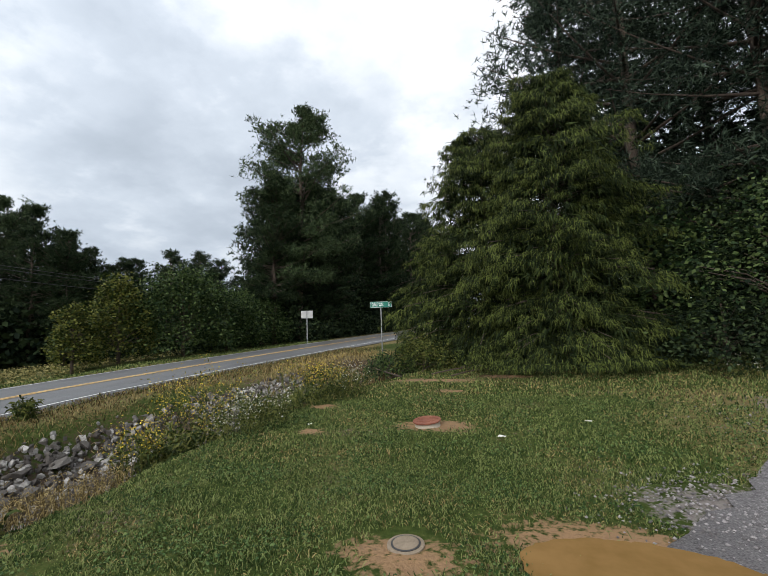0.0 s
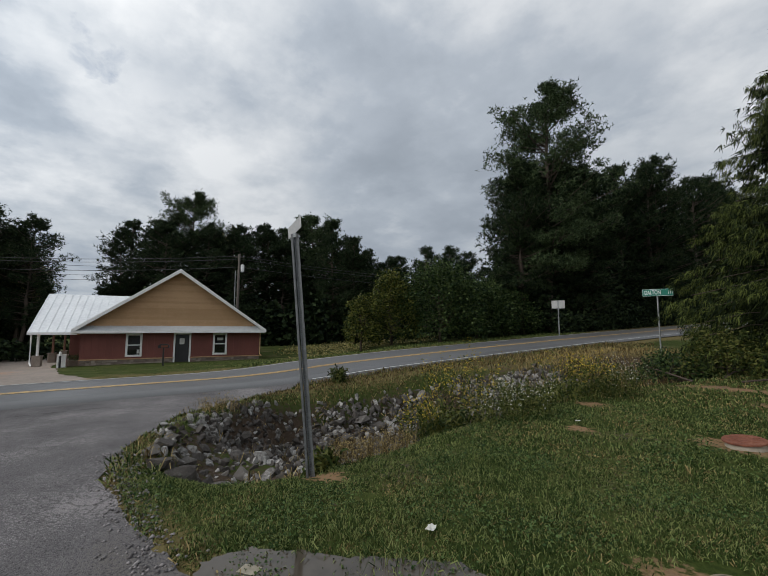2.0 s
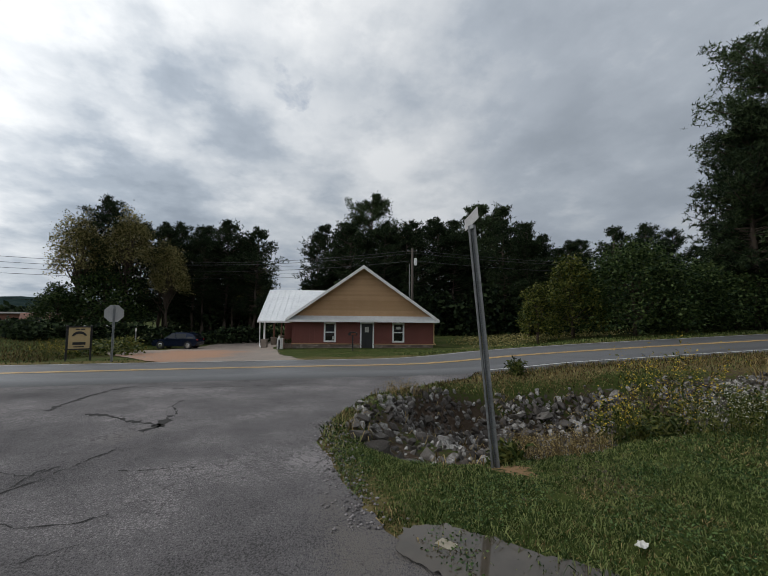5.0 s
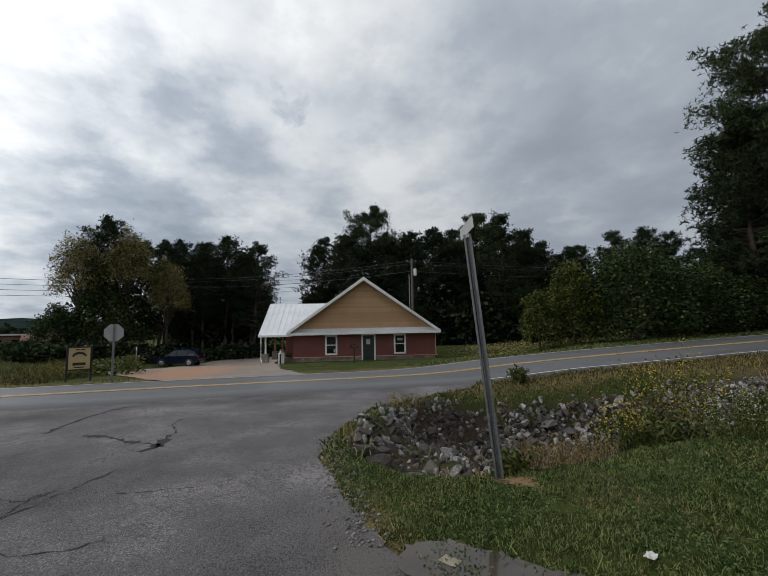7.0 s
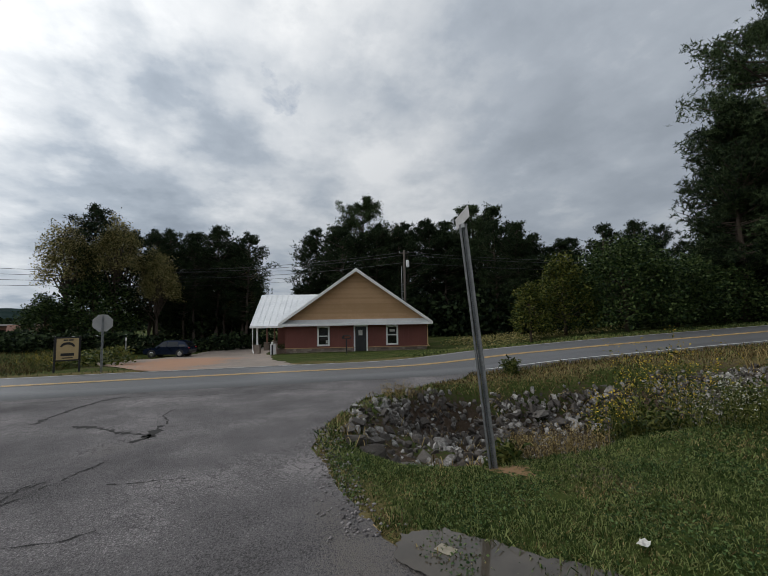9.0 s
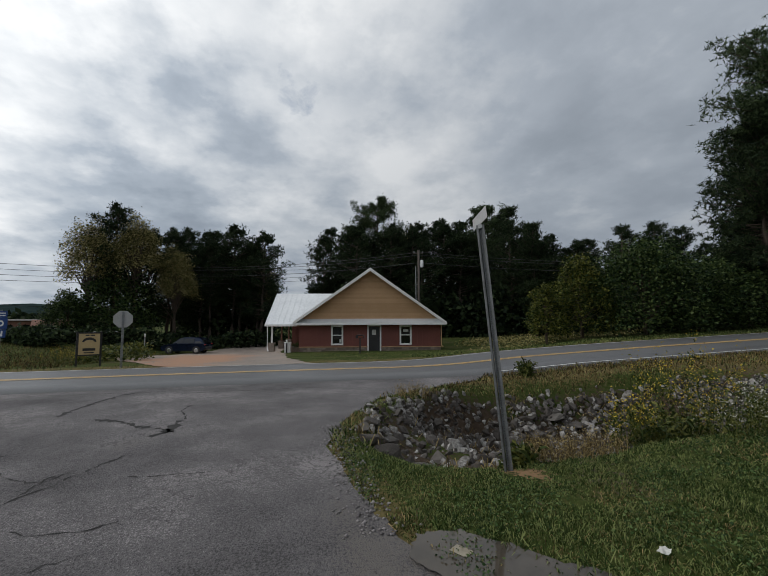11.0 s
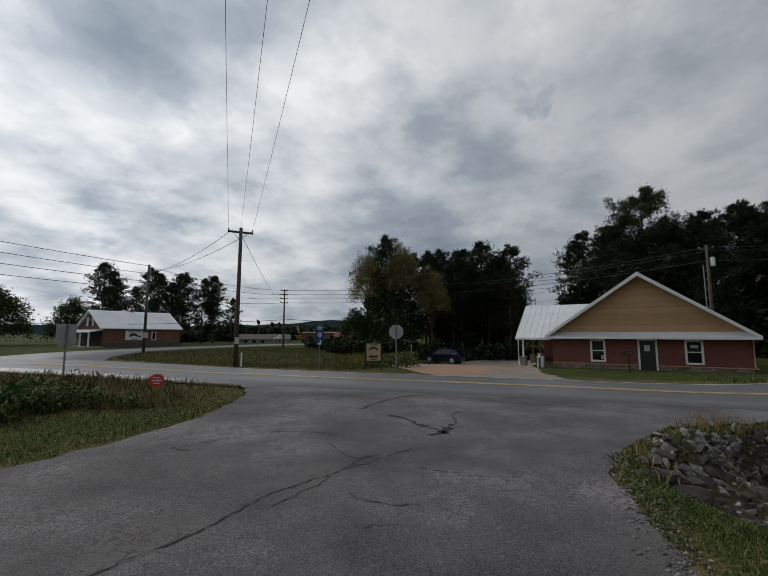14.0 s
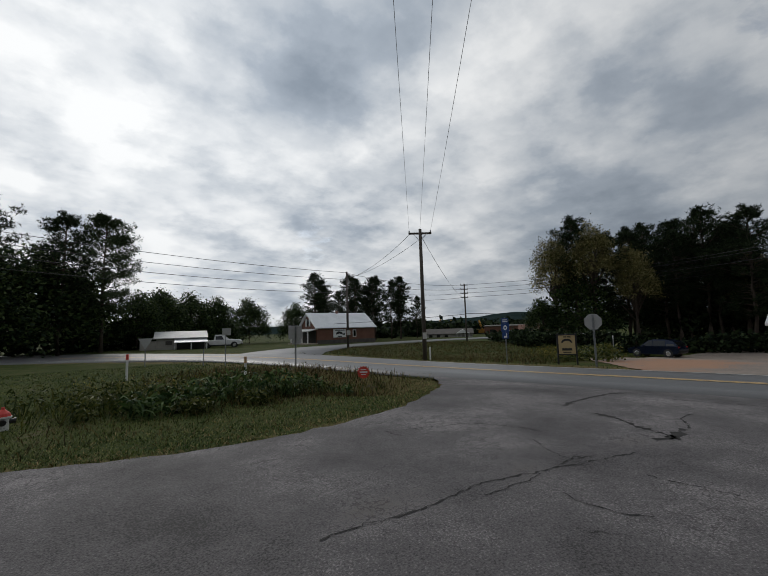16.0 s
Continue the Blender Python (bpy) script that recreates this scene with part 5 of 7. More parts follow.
# fire hydrant
hy = thing("fire_hydrant", on_ground(-0.15, -10.5, 0, -0.14) @ Matrix.Scale(0.8, 4), "white fire hydrant with a red bonnet on the grass", "hydrant")
part("barrel", Shape().tube([(0, 0, 0), (0, 0, 0.06), (0, 0, 0.07), (0, 0, 0.42), (0, 0, 0.44), (0, 0, 0.48)], [0.17, 0.17, 0.12, 0.12, 0.16, 0.16], 16), M["white"], hy, smooth=False)
part("bonnet", Shape().tube([(0, 0, 0.48), (0, 0, 0.54), (0, 0, 0.60), (0, 0, 0.63), (0, 0, 0.68)], [0.15, 0.13, 0.07, 0.035, 0.03], 14), M["red_sign"], hy)
for a in (0, 90, 180):
    dx, dy = math.cos(radians(a)), math.sin(radians(a))
    part("nozzle", Shape().tube([(dx * 0.1, dy * 0.1, 0.36), (dx * 0.19, dy * 0.19, 0.36), (dx * 0.19, dy * 0.19, 0.36), (dx * 0.23, dy * 0.23, 0.36)], [0.055, 0.055, 0.07, 0.06], 10), M["black"], hy)


# ---- poles and wires ----
def utility_pole(x, y, h, arms, label="weathered wooden utility pole", rz=0.0, r=0.14):
    p = thing("utility_pole", on_ground(x, y, rz), label, "utility pole")
    part("pole", Shape().tube([(0, 0, -0.1), (0, 0, h * 0.5), (0, 0, h)], [r, r * 0.85, r * 0.7], 12), M["pole"], p, smooth=True)
    for z, w in arms:
        arm = part("crossarm", Shape().box((0, 0.14, z), (w, 0.1, 0.12), cut=0.01), M["pole"], p)
        for sx in (-0.47, 0.0, 0.47) if w > 1.2 else (-0.45, 0.45):
            part("insulator", Shape().tube([(sx * w, 0.14, z + 0.06), (sx * w, 0.14, z + 0.12), (sx * w, 0.14, z + 0.2)], [0.03, 0.05, 0.035], 8), M["galv"], arm)
        if w > 1.2:
            for sx in (-1, 1):
                part("brace", Shape().tube([(sx * w * 0.28, 0.14, z - 0.05), (0, 0.1, z - 0.55)], 0.012, 5), M["galv"], arm)
    return p


A, Bp, C, Dp = (-19.65, -17.55), (-27.35, -35.0), (-45.0, -32.1), (-40.24, 12.34)
pole_a = utility_pole(*A, 8.05 - gz(*A), [(8.05 - gz(*A) - 0.25, 1.5)], "tall wooden power pole with a crossarm and a paper notice", 138)
part("notice", Shape().box((0.02, -0.15, 1.55), (0.26, 0.01, 0.4)), M["paper"], pole_a)
part("guard", Shape().box((0.32, -0.1, 0.42), (0.09, 0.05, 0.85), cut=0.01), M["white"], pole_a)
pole_b = utility_pole(*Bp, 8.05 - gz(*Bp), [], "bare wooden power pole in front of the store", 150)
part("notice", Shape().box((0.05, -0.16, 1.6), (0.4, 0.01, 0.5)), M["paper"], pole_b)
pole_c = utility_pole(*C, 7.45 - gz(*C), [(7.45 - gz(*C) - 0.15 - 0.55 * k, 1.0) for k in range(4)], "distant power pole carrying four short arms", 140, 0.12)
pole_d = utility_pole(*Dp, 8.9 - gz(*Dp), [(8.9 - gz(*Dp) - 0.3, 1.0)], "wooden power pole with a white transformer behind the building", 85, 0.15)
part("transformer", Shape().tube([(0.33, 0, 7.9), (0.33, 0, 7.95), (0.33, 0, 8.6), (0.33, 0, 8.65)], [0.12, 0.17, 0.17, 0.1], 12), M["white"], pole_d)
part("conduit", Shape().tube([(-0.3, 0.05, 1.0), (-0.3, 0.05, 8.0)], 0.04, 6), M["galv"], pole_d)
for k in range(9):
    part("standoff", Shape().tube([(-0.3, 0.05, 1.6 + 0.75 * k), (-0.05, 0.0, 1.6 + 0.75 * k)], 0.02, 5), M["galv"], pole_d)


def wire(a, b, sag, r=0.014, label="thin dark overhead wire between poles"):
    a, b = Vector(a), Vector(b)
    pts = [a.lerp(b, t) - Vector((0, 0, sag * 4 * t * (1 - t))) for t in [k / 24 for k in range(25)]]
    ob = new("overhead_wire", Shape().tube(pts, r, 5).mesh("overhead_wire", M["wire"]))
    return tagged(ob, label, "wire", group="overhead wires")


ea, pe = Vector((math.cos(radians(138)), math.sin(radians(138)), 0)), Vector((-math.sin(radians(138)), math.cos(radians(138)), 0))
for k in (-0.7, 0.0, 0.7):
    s = Vector((A[0], A[1], 7.98)) + ea * k + pe * 0.14
    wire(s, Vector((16.5, 15.2, 9.0)) + ea * k * 1.2, 0.55, 0.006)
for dz, k in ((7.85, 0.6), (7.8, -0.6)):
    wire(Vector((A[0], A[1], dz)) + ea * k, (Bp[0], Bp[1], dz - 0.5), 0.5)
wire((A[0], A[1], 7.7), (C[0], C[1], 5.3), 0.6)
for k in range(4):
    z = 8.0 - 0.75 * k
    wire((Bp[0], Bp[1], z - 0.05), (14, -40, z + 2.6 - 0.15 * k), 0.7, 0.022)
    z2 = 7.3 - 0.55 * k
    wire((C[0], C[1], z2), (Bp[0], Bp[1], 7.9 - 0.8 * k), 0.5, 0.02)
    wire((C[0], C[1], z2), (-62, 4, z2 + 2.2), 0.6, 0.02)
wire((C[0], C[1], 3.4), (-30, -75, 3.2), 0.5, 0.03)
wire((C[0], C[1], 3.5), (-75, -5, 3.6), 0.5, 0.03)
for k, dz in enumerate((8.7, 8.4, 7.6)):
    wire((Dp[0], Dp[1], dz), (-62, -22, dz + 0.6), 0.8, 0.022)
    wire((Dp[0], Dp[1], dz), (-44, 66, dz + 1.5), 0.9, 0.022)


# ---- vehicles ----
def car(name, m, label, paint, L=4.7, Wd=1.86, H=1.68, pickup=False):
    """A car, nose along +x: lofted body, glasshouse, windows, lamps and wheels."""
    c = thing(name, m, label, "car")
    hw = Wd / 2
    if pickup:
        low = [(-2.65, 0.55), (-2.7, 0.95), (-0.75, 1.0), (0.9, 1.05), (1.05, 1.08), (2.4, 1.0), (2.65, 0.85), (2.7, 0.5), (2.2, 0.38), (-2.4, 0.42)]
        top = [(-0.85, 1.0), (-0.7, 1.72), (0.35, 1.76), (1.15, 1.06)]
        wheels_x = (-1.75, 1.75)
    else:
        low = [(-2.3, 0.45), (-2.36, 0.75), (-2.28, 1.02), (-1.0, 1.06), (0.75, 1.02), (1.85, 0.92), (2.25, 0.78), (2.34, 0.5), (2.2, 0.28), (-2.1, 0.3)]
        top = [(-2.25, 1.0), (-1.85, 1.5), (-1.2, 1.66), (-0.1, 1.68), (0.35, 1.58), (1.1, 1.0)]
        wheels_x = (-1.42, 1.42)
    body = Shape()
    rings = [(-hw, 0.06), (-hw + 0.06, 0.0), (hw - 0.06, 0.0), (hw, 0.06)]
    n = len(low)
    for y, inset in rings:
        body.v += [(x * (1 - inset * 0.12), y, z - (inset * 0.4 if z > 0.8 else -inset * 0.4)) for x, z in low]
    for k in range(3):
        body.f += [(k * n + i, k * n + (i + 1) % n, (k + 1) * n + (i + 1) % n, (k + 1) * n + i) for i in range(n)]
    body.f += [tuple(range(n)), tuple(reversed(range(3 * n, 4 * n)))]
    bd = part("body", body, paint, c)
    cab = Shape()
    t = len(top)
    for y0, y1 in ((-hw + 0.05, -hw + 0.22), (hw - 0.05, hw - 0.22)):
        cab.v += [(x, y0 + (y1 - y0) * max(0, (z - 1.0) / 0.7), z) for x, z in top]
    cab.f = [tuple(range(t)), tuple(reversed(range(t, 2 * t)))] + [(i, (i + 1) % t, t + (i + 1) % t, t + i) for i in range(t)]
    cb = part("cabin", cab, paint, c)
    for sgn in (-1, 1):
        for xa, xb, xc, xd in (((-0.6, 0.15, 0.45, -0.62) if pickup else (-0.05, 0.3, 0.9, -0.05)), ((-0.62, -0.66, -0.6, -0.62) if pickup else (-1.15, -0.12, -0.12, -1.2)), ((0, 0, 0, 0) if pickup else (-1.75, -1.25, -1.3, -2.0))):
            if abs(xa - xb) < 0.1:
                continue
            yb, yt = sgn * (hw - 0.045 - 0.02), sgn * (hw - 0.185)
            zt_ = 1.56 if xa > -1.5 else 1.45
            q = [(xd, yb + sgn * 0.012, 1.07), (xc, yb + sgn * 0.012, 1.07), (xb, yt + sgn * 0.012, zt_), (xa, yt + sgn * 0.012, zt_)]
            q2 = [(x, y - sgn * 0.03, z) for x, y, z in q]
            part("window", Shape().add(q + q2, [(0, 1, 2, 3), (7, 6, 5, 4), (0, 4, 5, 1), (1, 5, 6, 2), (2, 6, 7, 3), (3, 7, 4, 0)]), M["glass"], cb)
    fw = [top[-1], top[-2]]
    for (xa, za), (xb, zb), dx in ((fw[0], fw[1], 0.02), (top[0], top[1], -0.02)):
        q = [(xa + dx, -hw + 0.2, za + 0.06), (xa + dx, hw - 0.2, za + 0.06), (xb + dx, hw - 0.3, zb - 0.03), (xb + dx, -hw + 0.3, zb - 0.03)]
        q2 = [(x - dx * 2, y, z) for x, y, z in q]
        part("windscreen" if dx > 0 else "rear_window", Shape().add(q + q2, [(0, 1, 2, 3), (7, 6, 5, 4), (0, 4, 5, 1), (1, 5, 6, 2), (2, 6, 7, 3), (3, 7, 4, 0)]), M["glass"], cb)
    for sgn in (-1, 1):
        part("headlight", Shape().box((low[6][0] - 0.06, sgn * (hw - 0.3), low[6][1] - 0.06), (0.22, 0.42, 0.13), cut=0.03), M["chrome"], bd)
        part("tail_light", Shape().box((low[2][0] + 0.04, sgn * (hw - 0.2), 0.92), (0.16, 0.36, 0.16), cut=0.03), M["lamp_red"], bd)
        part("mirror", Shape().box((0.72, sgn * (hw + 0.08), 1.08), (0.12, 0.2, 0.13), cut=0.03), paint, bd)
        for wx in wheels_x:
            w = part("wheel", Shape().tube([(wx, sgn * (hw - 0.22), 0.35), (wx, sgn * (hw - 0.2), 0.35), (wx, sgn * (hw + 0.0), 0.35), (wx, sgn * (hw + 0.015), 0.35)], [0.31, 0.35, 0.35, 0.31], 20), M["tyre"], c)
            part("rim", Shape().tube([(wx, sgn * (hw + 0.012), 0.35), (wx, sgn * (hw + 0.025), 0.35)], [0.23, 0.19], 12), M["chrome"], w)
            part("wheel_arch", Shape().tube([(wx, sgn * (hw - 0.25), 0.37), (wx, sgn * (hw + 0.004), 0.37)], 0.41, 20), M["tyre"], bd)
    part("sill", Shape().box((0, 0, 0.3), (3.2, Wd - 0.1, 0.14), cut=0.03), M["black"], bd)
    part("bumper", Shape().box((low[7][0] - 0.08, 0, 0.5), (0.2, Wd - 0.3, 0.22), cut=0.05), M["black"], bd)
    part("bumper", Shape().box((low[1][0] + 0.08, 0, 0.55), (0.2, Wd - 0.3, 0.24), cut=0.05), M["black"], bd)
    if pickup:
        part("bed_liner", Shape().box((-1.75, 0, 0.99), (1.7, Wd - 0.3, 0.03)), M["black"], bd)
    return c


car("suv", on_ground(-45.0, -10.8, 256, 0.03) @ Matrix.Scale(0.96, 4), "dark blue crossover car parked in the lot", M["car_blue"], H=1.68)


# ---- the store, sheds and houses beyond the junction ----
def gabled(name, m, label, L, D, H, rise, wall_mat, roof_mat, over=0.3, category="building"):
    """A plain gabled house along its x, eaves at H; returns the thing."""
    b = thing(name, m, label, category)
    part("wall", Shape().box((L / 2, 0.1, H / 2), (L, 0.2, H)).box((L / 2, D - 0.1, H / 2), (L, 0.2, H)).box((0.1, D / 2, H / 2), (0.2, D - 0.4, H)).box((L - 0.1, D / 2, H / 2), (0.2, D - 0.4, H)), wall_mat, b)
    for x in (0.0, L - 0.15):
        part("gable_wall", Shape().add([(x, 0, H), (x, D, H), (x, D / 2, H + rise), (x + 0.15, 0, H), (x + 0.15, D, H), (x + 0.15, D / 2, H + rise)], [(0, 1, 2), (5, 4, 3), (0, 3, 4, 1), (1, 4, 5, 2), (2, 5, 3, 0)]), wall_mat, b)
    for y0, sg in ((-over, 1), (D + over, -1)):
        zl, zr_ = H - over * rise / (D / 2), H + rise
        s = Shape().add([(-over, y0, zl + 0.1), (L + over, y0, zl + 0.1), (L + over, D / 2, zr_ + 0.1), (-over, D / 2, zr_ + 0.1), (-over, y0, zl), (L + over, y0, zl), (L + over, D / 2, zr_), (-over, D / 2, zr_)],
                        [(0, 1, 2, 3), (7, 6, 5, 4), (0, 4, 5, 1), (1, 5, 6, 2), (2, 6, 7, 3), (3, 7, 4, 0)])
        part("roof", s, roof_mat, b)
    return b


sto = gabled("country_store", pose(-34.86, -51.83, -0.42, 0, 0, 170.5), "brown brick store with white roof and painted banner", 10.2, 6.6, 2.75, 2.2, M["brick"], M["roof"])
bw = part("banner", Shape().box((3.75, -0.06, 1.75), (2.2, 0.05, 1.25), cut=0.01), M["white"], sto, "white banner with a dark picture")
part("emblem", Shape().prism([(3.1, 1.55), (3.15, 1.85), (3.45, 2.05), (3.9, 2.02), (4.25, 1.8), (4.3, 1.55), (4.0, 1.6), (3.75, 1.72), (3.4, 1.6)], 0.01, pose(0, -0.1, 0)), M["black"], bw)
for x, z, w, h in ((3.75, 2.22, 1.6, 0.1), (4.5, 1.6, 0.3, 0.25), (3.75, 1.27, 0.7, 0.12)):
    part("lettering", Shape().box((x, -0.09, z), (w, 0.012, h)), M["black"], bw)
sw = part("window", Shape().box((6.4, -0.01, 1.7), (0.45, 0.06, 0.95)), M["glass"], sto)
part("frame", Shape().box((6.14, -0.03, 1.7), (0.1, 0.08, 1.1)).box((6.66, -0.03, 1.7), (0.1, 0.08, 1.1)).box((6.4, -0.03, 2.22), (0.62, 0.08, 0.1)).box((6.4, -0.03, 1.18), (0.62, 0.08, 0.1)), M["white"], sw)
part("lower_wall", Shape().box((5.1, -0.09, 0.4), (10.4, 0.1, 0.8)), M["shingle"], sto, "dark painted lower wall")
part("front_porch_roof", Shape().add([(0, -0.2, 2.55), (0, 6.8, 2.55), (-1.7, 6.8, 2.2), (-1.7, -0.2, 2.2), (0, -0.2, 2.43), (0, 6.8, 2.43), (-1.7, 6.8, 2.08), (-1.7, -0.2, 2.08)], [(0, 1, 2, 3), (7, 6, 5, 4), (0, 4, 5, 1), (1, 5, 6, 2), (2, 6, 7, 3), (3, 7, 4, 0)]), M["roof"], sto)
for y in (0.0, 2.2, 4.4, 6.6):
    part("porch_post", Shape().box((-1.55, y, 1.05), (0.16, 0.16, 2.1), cut=0.01), M["white"], sto)
# the shade under the porch is a black panel on the wall
part("porch_shade", Shape().box((-0.03, 3.3, 1.2), (0.06, 5.6, 2.0)), M["black"], sto, "black panel standing in for the shade under the porch")
up_w = part("gable_window", Shape().box((-0.04, 3.3, 3.55), (0.08, 0.8, 0.9)), M["glass"], sto)
part("shutter", Shape().box((-0.08, 2.6, 3.55), (0.08, 0.35, 1.2)), M["white"], up_w)
part("shutter", Shape().box((-0.08, 4.0, 3.55), (0.08, 0.35, 1.2)), M["white"], up_w)
for ya in (-0.35, 6.95):
    part("rake_board", Shape().tube([(-0.35, ya, 2.55), (-0.35, 3.3, 5.0)], 0.12, 4), M["white"], sto)
part("chimney", Shape().box((5.0, 3.3, 5.1), (0.35, 0.35, 0.7), cut=0.02), M["brick"], sto)
part("step", Shape().box((-1.0, 3.3, 0.25), (2.0, 7.0, 0.3)), M["concrete"], sto)

shd = gabled("metal_shed", pose(-14.35, -56.75, -0.25, 0, 0, 163), "pale block shed with a low white metal roof", 5.6, 4.5, 1.65, 0.75, M["tan_wall"], M["gray_sign"])
part("lean_to", Shape().add([(2.0, -1.6, 1.1), (5.8, -1.6, 1.1), (5.8, 0, 1.5), (2.0, 0, 1.5), (2.0, -1.6, 1.03), (5.8, -1.6, 1.03), (5.8, 0, 1.43), (2.0, 0, 1.43)], [(0, 1, 2, 3), (7, 6, 5, 4), (0, 4, 5, 1), (1, 5, 6, 2), (2, 6, 7, 3), (3, 7, 4, 0)]), M["roof"], shd, "white metal lean-to roof")
for x in (2.1, 3.9, 5.7):
    part("post", Shape().box((x, -1.55, 0.53), (0.09, 0.09, 1.06)), M["white"], shd)
# no real bay: a black panel on the wall gives its inner shade
part("opening", Shape().box((3.9, -0.02, 0.6), (3.2, 0.06, 1.2)), M["black"], shd, "black panel standing in for the shade of the open bay")
part("side_annex", Shape().box((-0.9, 1.2, 0.65), (1.7, 2.4, 1.3)), M["tan_wall"], shd)
part("sign_board", Shape().box((1.4, -0.06, 1.05), (0.75, 0.04, 0.5)), M["shingle"], shd)
car("pickup_truck", on_ground(-22.2, -56.2, 152, 0.02), "white pickup truck parked by the shed", M["car_white"], pickup=True, Wd=1.95)
hs = gabled("carport_house", pose(-7.4, -70.4, 0.0, 0, 0, 168), "low dark house with an open carport under trees", 6.5, 6.0, 2.0, 1.0, M["shingle"], M["roof"], 0.5)
# the carport's inner shade is a black panel on the closed wall
part("carport_opening", Shape().box((4.3, -0.03, 0.85), (3.6, 0.06, 1.7)), M["black"], hs, "black panel standing in for the shade inside the carport")
part("apron", Shape().box((4.3, -3.0, 0.02), (3.4, 5.5, 0.04)), M["concrete"], hs)
car("parked_car", pose(-12.0, -67.6, 0.05, 0, 0, 80), "silver white car parked at the carport", M["car_white"])
car("parked_car", pose(-9.4, -68.2, 0.05, 0, 0, 80), "dark car parked in the shade of the carport", M["car_blue"])
lh = gabled("ranch_house", pose(-64.5, -55.9, -0.75, 0, 0, 128.5), "long low pale house with a grey-brown shingle roof", 9.5, 6.0, 1.25, 0.95, M["tan_wall"], M["shingle"])
part("porch_gable", Shape().prism([(6.1, 1.3), (8.9, 1.3), (7.5, 2.05)], 1.6, pose(0, -1.5, 0)), M["white"], lh, "white front porch gable")
for x in (6.3, 7.1, 7.9, 8.7):
    part("porch_column", Shape().box((x, -1.4, 0.65), (0.12, 0.12, 1.3)), M["white"], lh)
for x in (1.0, 2.6, 4.2):
    part("window", Shape().box((x, -0.02, 0.75), (0.7, 0.05, 0.6)), M["glass"], lh)
rb = gabled("brick_warehouse", pose(-92.66, -59.84, -0.8, 0, 0, 113.8), "long red brick building with a flat dark roof", 14, 8, 2.6, 0.3, M["brick"], M["shingle"])
for x in (2.0, 5.0, 8.0, 11.0):
    part("window", Shape().box((x, -0.02, 1.3), (1.2, 0.05, 1.0)), M["glass"], rb)
whs = gabled("white_house", pose(-69, -37.3, -0.8, 0, 0, 115), "small white house with a brick red roof behind trees", 7, 5, 1.6, 1.0, M["white"], M["brick"])
for x in (1.5, 3.5, 5.5):
    part("window", Shape().box((x, -0.02, 0.9), (0.7, 0.05, 0.7)), M["glass"], whs)
car("delivery_van", pose(-74.5, -41, -0.75, 0, 0, 60), "white van parked near the far buildings", M["car_white"])

for (x, y), hgt, lean_ in (((-100.5, -66), 4.6, -0.9), ((-112, -92), 6.0, 1.6), ((-108, -84), 5.2, 1.2)):
    ex = thing("excavator", pose(x, y, -0.8, 0, 0, 125), "yellow construction crane boom on tracks", "excavator")
    part("tracks", Shape().box((0, 0, 0.4), (3.4, 2.4, 0.8), cut=0.2), M["black"], ex)
    part("cab", Shape().box((0, 0, 1.4), (2.2, 1.8, 1.2), cut=0.1), M["orange"], ex)
    part("boom", Shape().tube([(0.4, 0, 1.2), (0.4 + lean_ * 0.6, 0, hgt * 0.75), (0.4 + lean_, 0, hgt)], [0.38, 0.32, 0.2], 4), M["orange"], ex)

# far hills
hill_rng = np.random.default_rng(12)
az = np.radians(np.arange(0, 360, 1.5))
rows_ = []
for r, kf in ((1150, 0.0), (1300, 0.55), (1500, 1.0), (1800, 0.2)):
    hh = np.array([22 + 30 * noise.noise(Vector((math.cos(a) * 3.1, math.sin(a) * 3.1, 2.0))) + 6 * noise.noise(Vector((math.cos(a) * 22, math.sin(a) * 22, 5.0))) for a in az])
    rows_.append(np.column_stack([np.cos(az) * r, np.sin(az) * r, -3 + kf * np.maximum(hh, 8) * 1.5]))
hv = np.stack(rows_, 1)
n_, m_ = hv.shape[:2]
hf = [(i * m_ + k, ((i + 1) % n_) * m_ + k, ((i + 1) % n_) * m_ + k + 1, i * m_ + k + 1) for i in range(n_) for k in range(m_ - 1)]
tagged(new("backdrop", from_arrays("backdrop", hv.reshape(-1, 3), np.array(hf), [M["hill"]], smooth=True)), "low blue-green wooded hills on the horizon", "hills", kind="structure")


# ---- bushes and woods ----
def put(ob, x, y, dz=-0.05):
    ob.matrix_basis = pose(x, y, gz(x, y) + dz)
    return ob


put(broadleaf(51, 4.4, 1.15, 130, 26, 0.20, M["leaf_yellow"], 0.08, "young yellow-green tree on the verge across the road", name="sapling"), -22.6, 15.0)
put(broadleaf(52, 6.3, 1.9, 240, 26, 0.22, M["leaf_yellow"], 0.06, "yellowing broadleaf tree across the road"), -23.2, 18.0)
put(broadleaf(53, 6.9, 3.4, 420, 28, 0.24, M["leaf"], 0.04, "large rounded green tree across the road"), -21.8, 21.5)
put(broadleaf(54, 5.6, 3.2, 330, 26, 0.24, M["leaf"], 0.03, "dense green shrub across the road", name="shrub"), -22.6, 26.6)
put(broadleaf(55, 4.8, 2.6, 260, 24, 0.24, M["leaf"], 0.03, "dense green shrub across the road", name="shrub"), -22.0, 30.2)
put(broadleaf(56, 4.2, 2.4, 240, 24, 0.24, M["leaf"], 0.03, "dark green shrub under the pines", name="shrub"), -21.6, 35.0)
put(broadleaf(57, 5.5, 3.0, 300, 24, 0.26, M["leaf"], 0.03, "dark green shrub under the pines", name="shrub"), -21.5, 39.5)
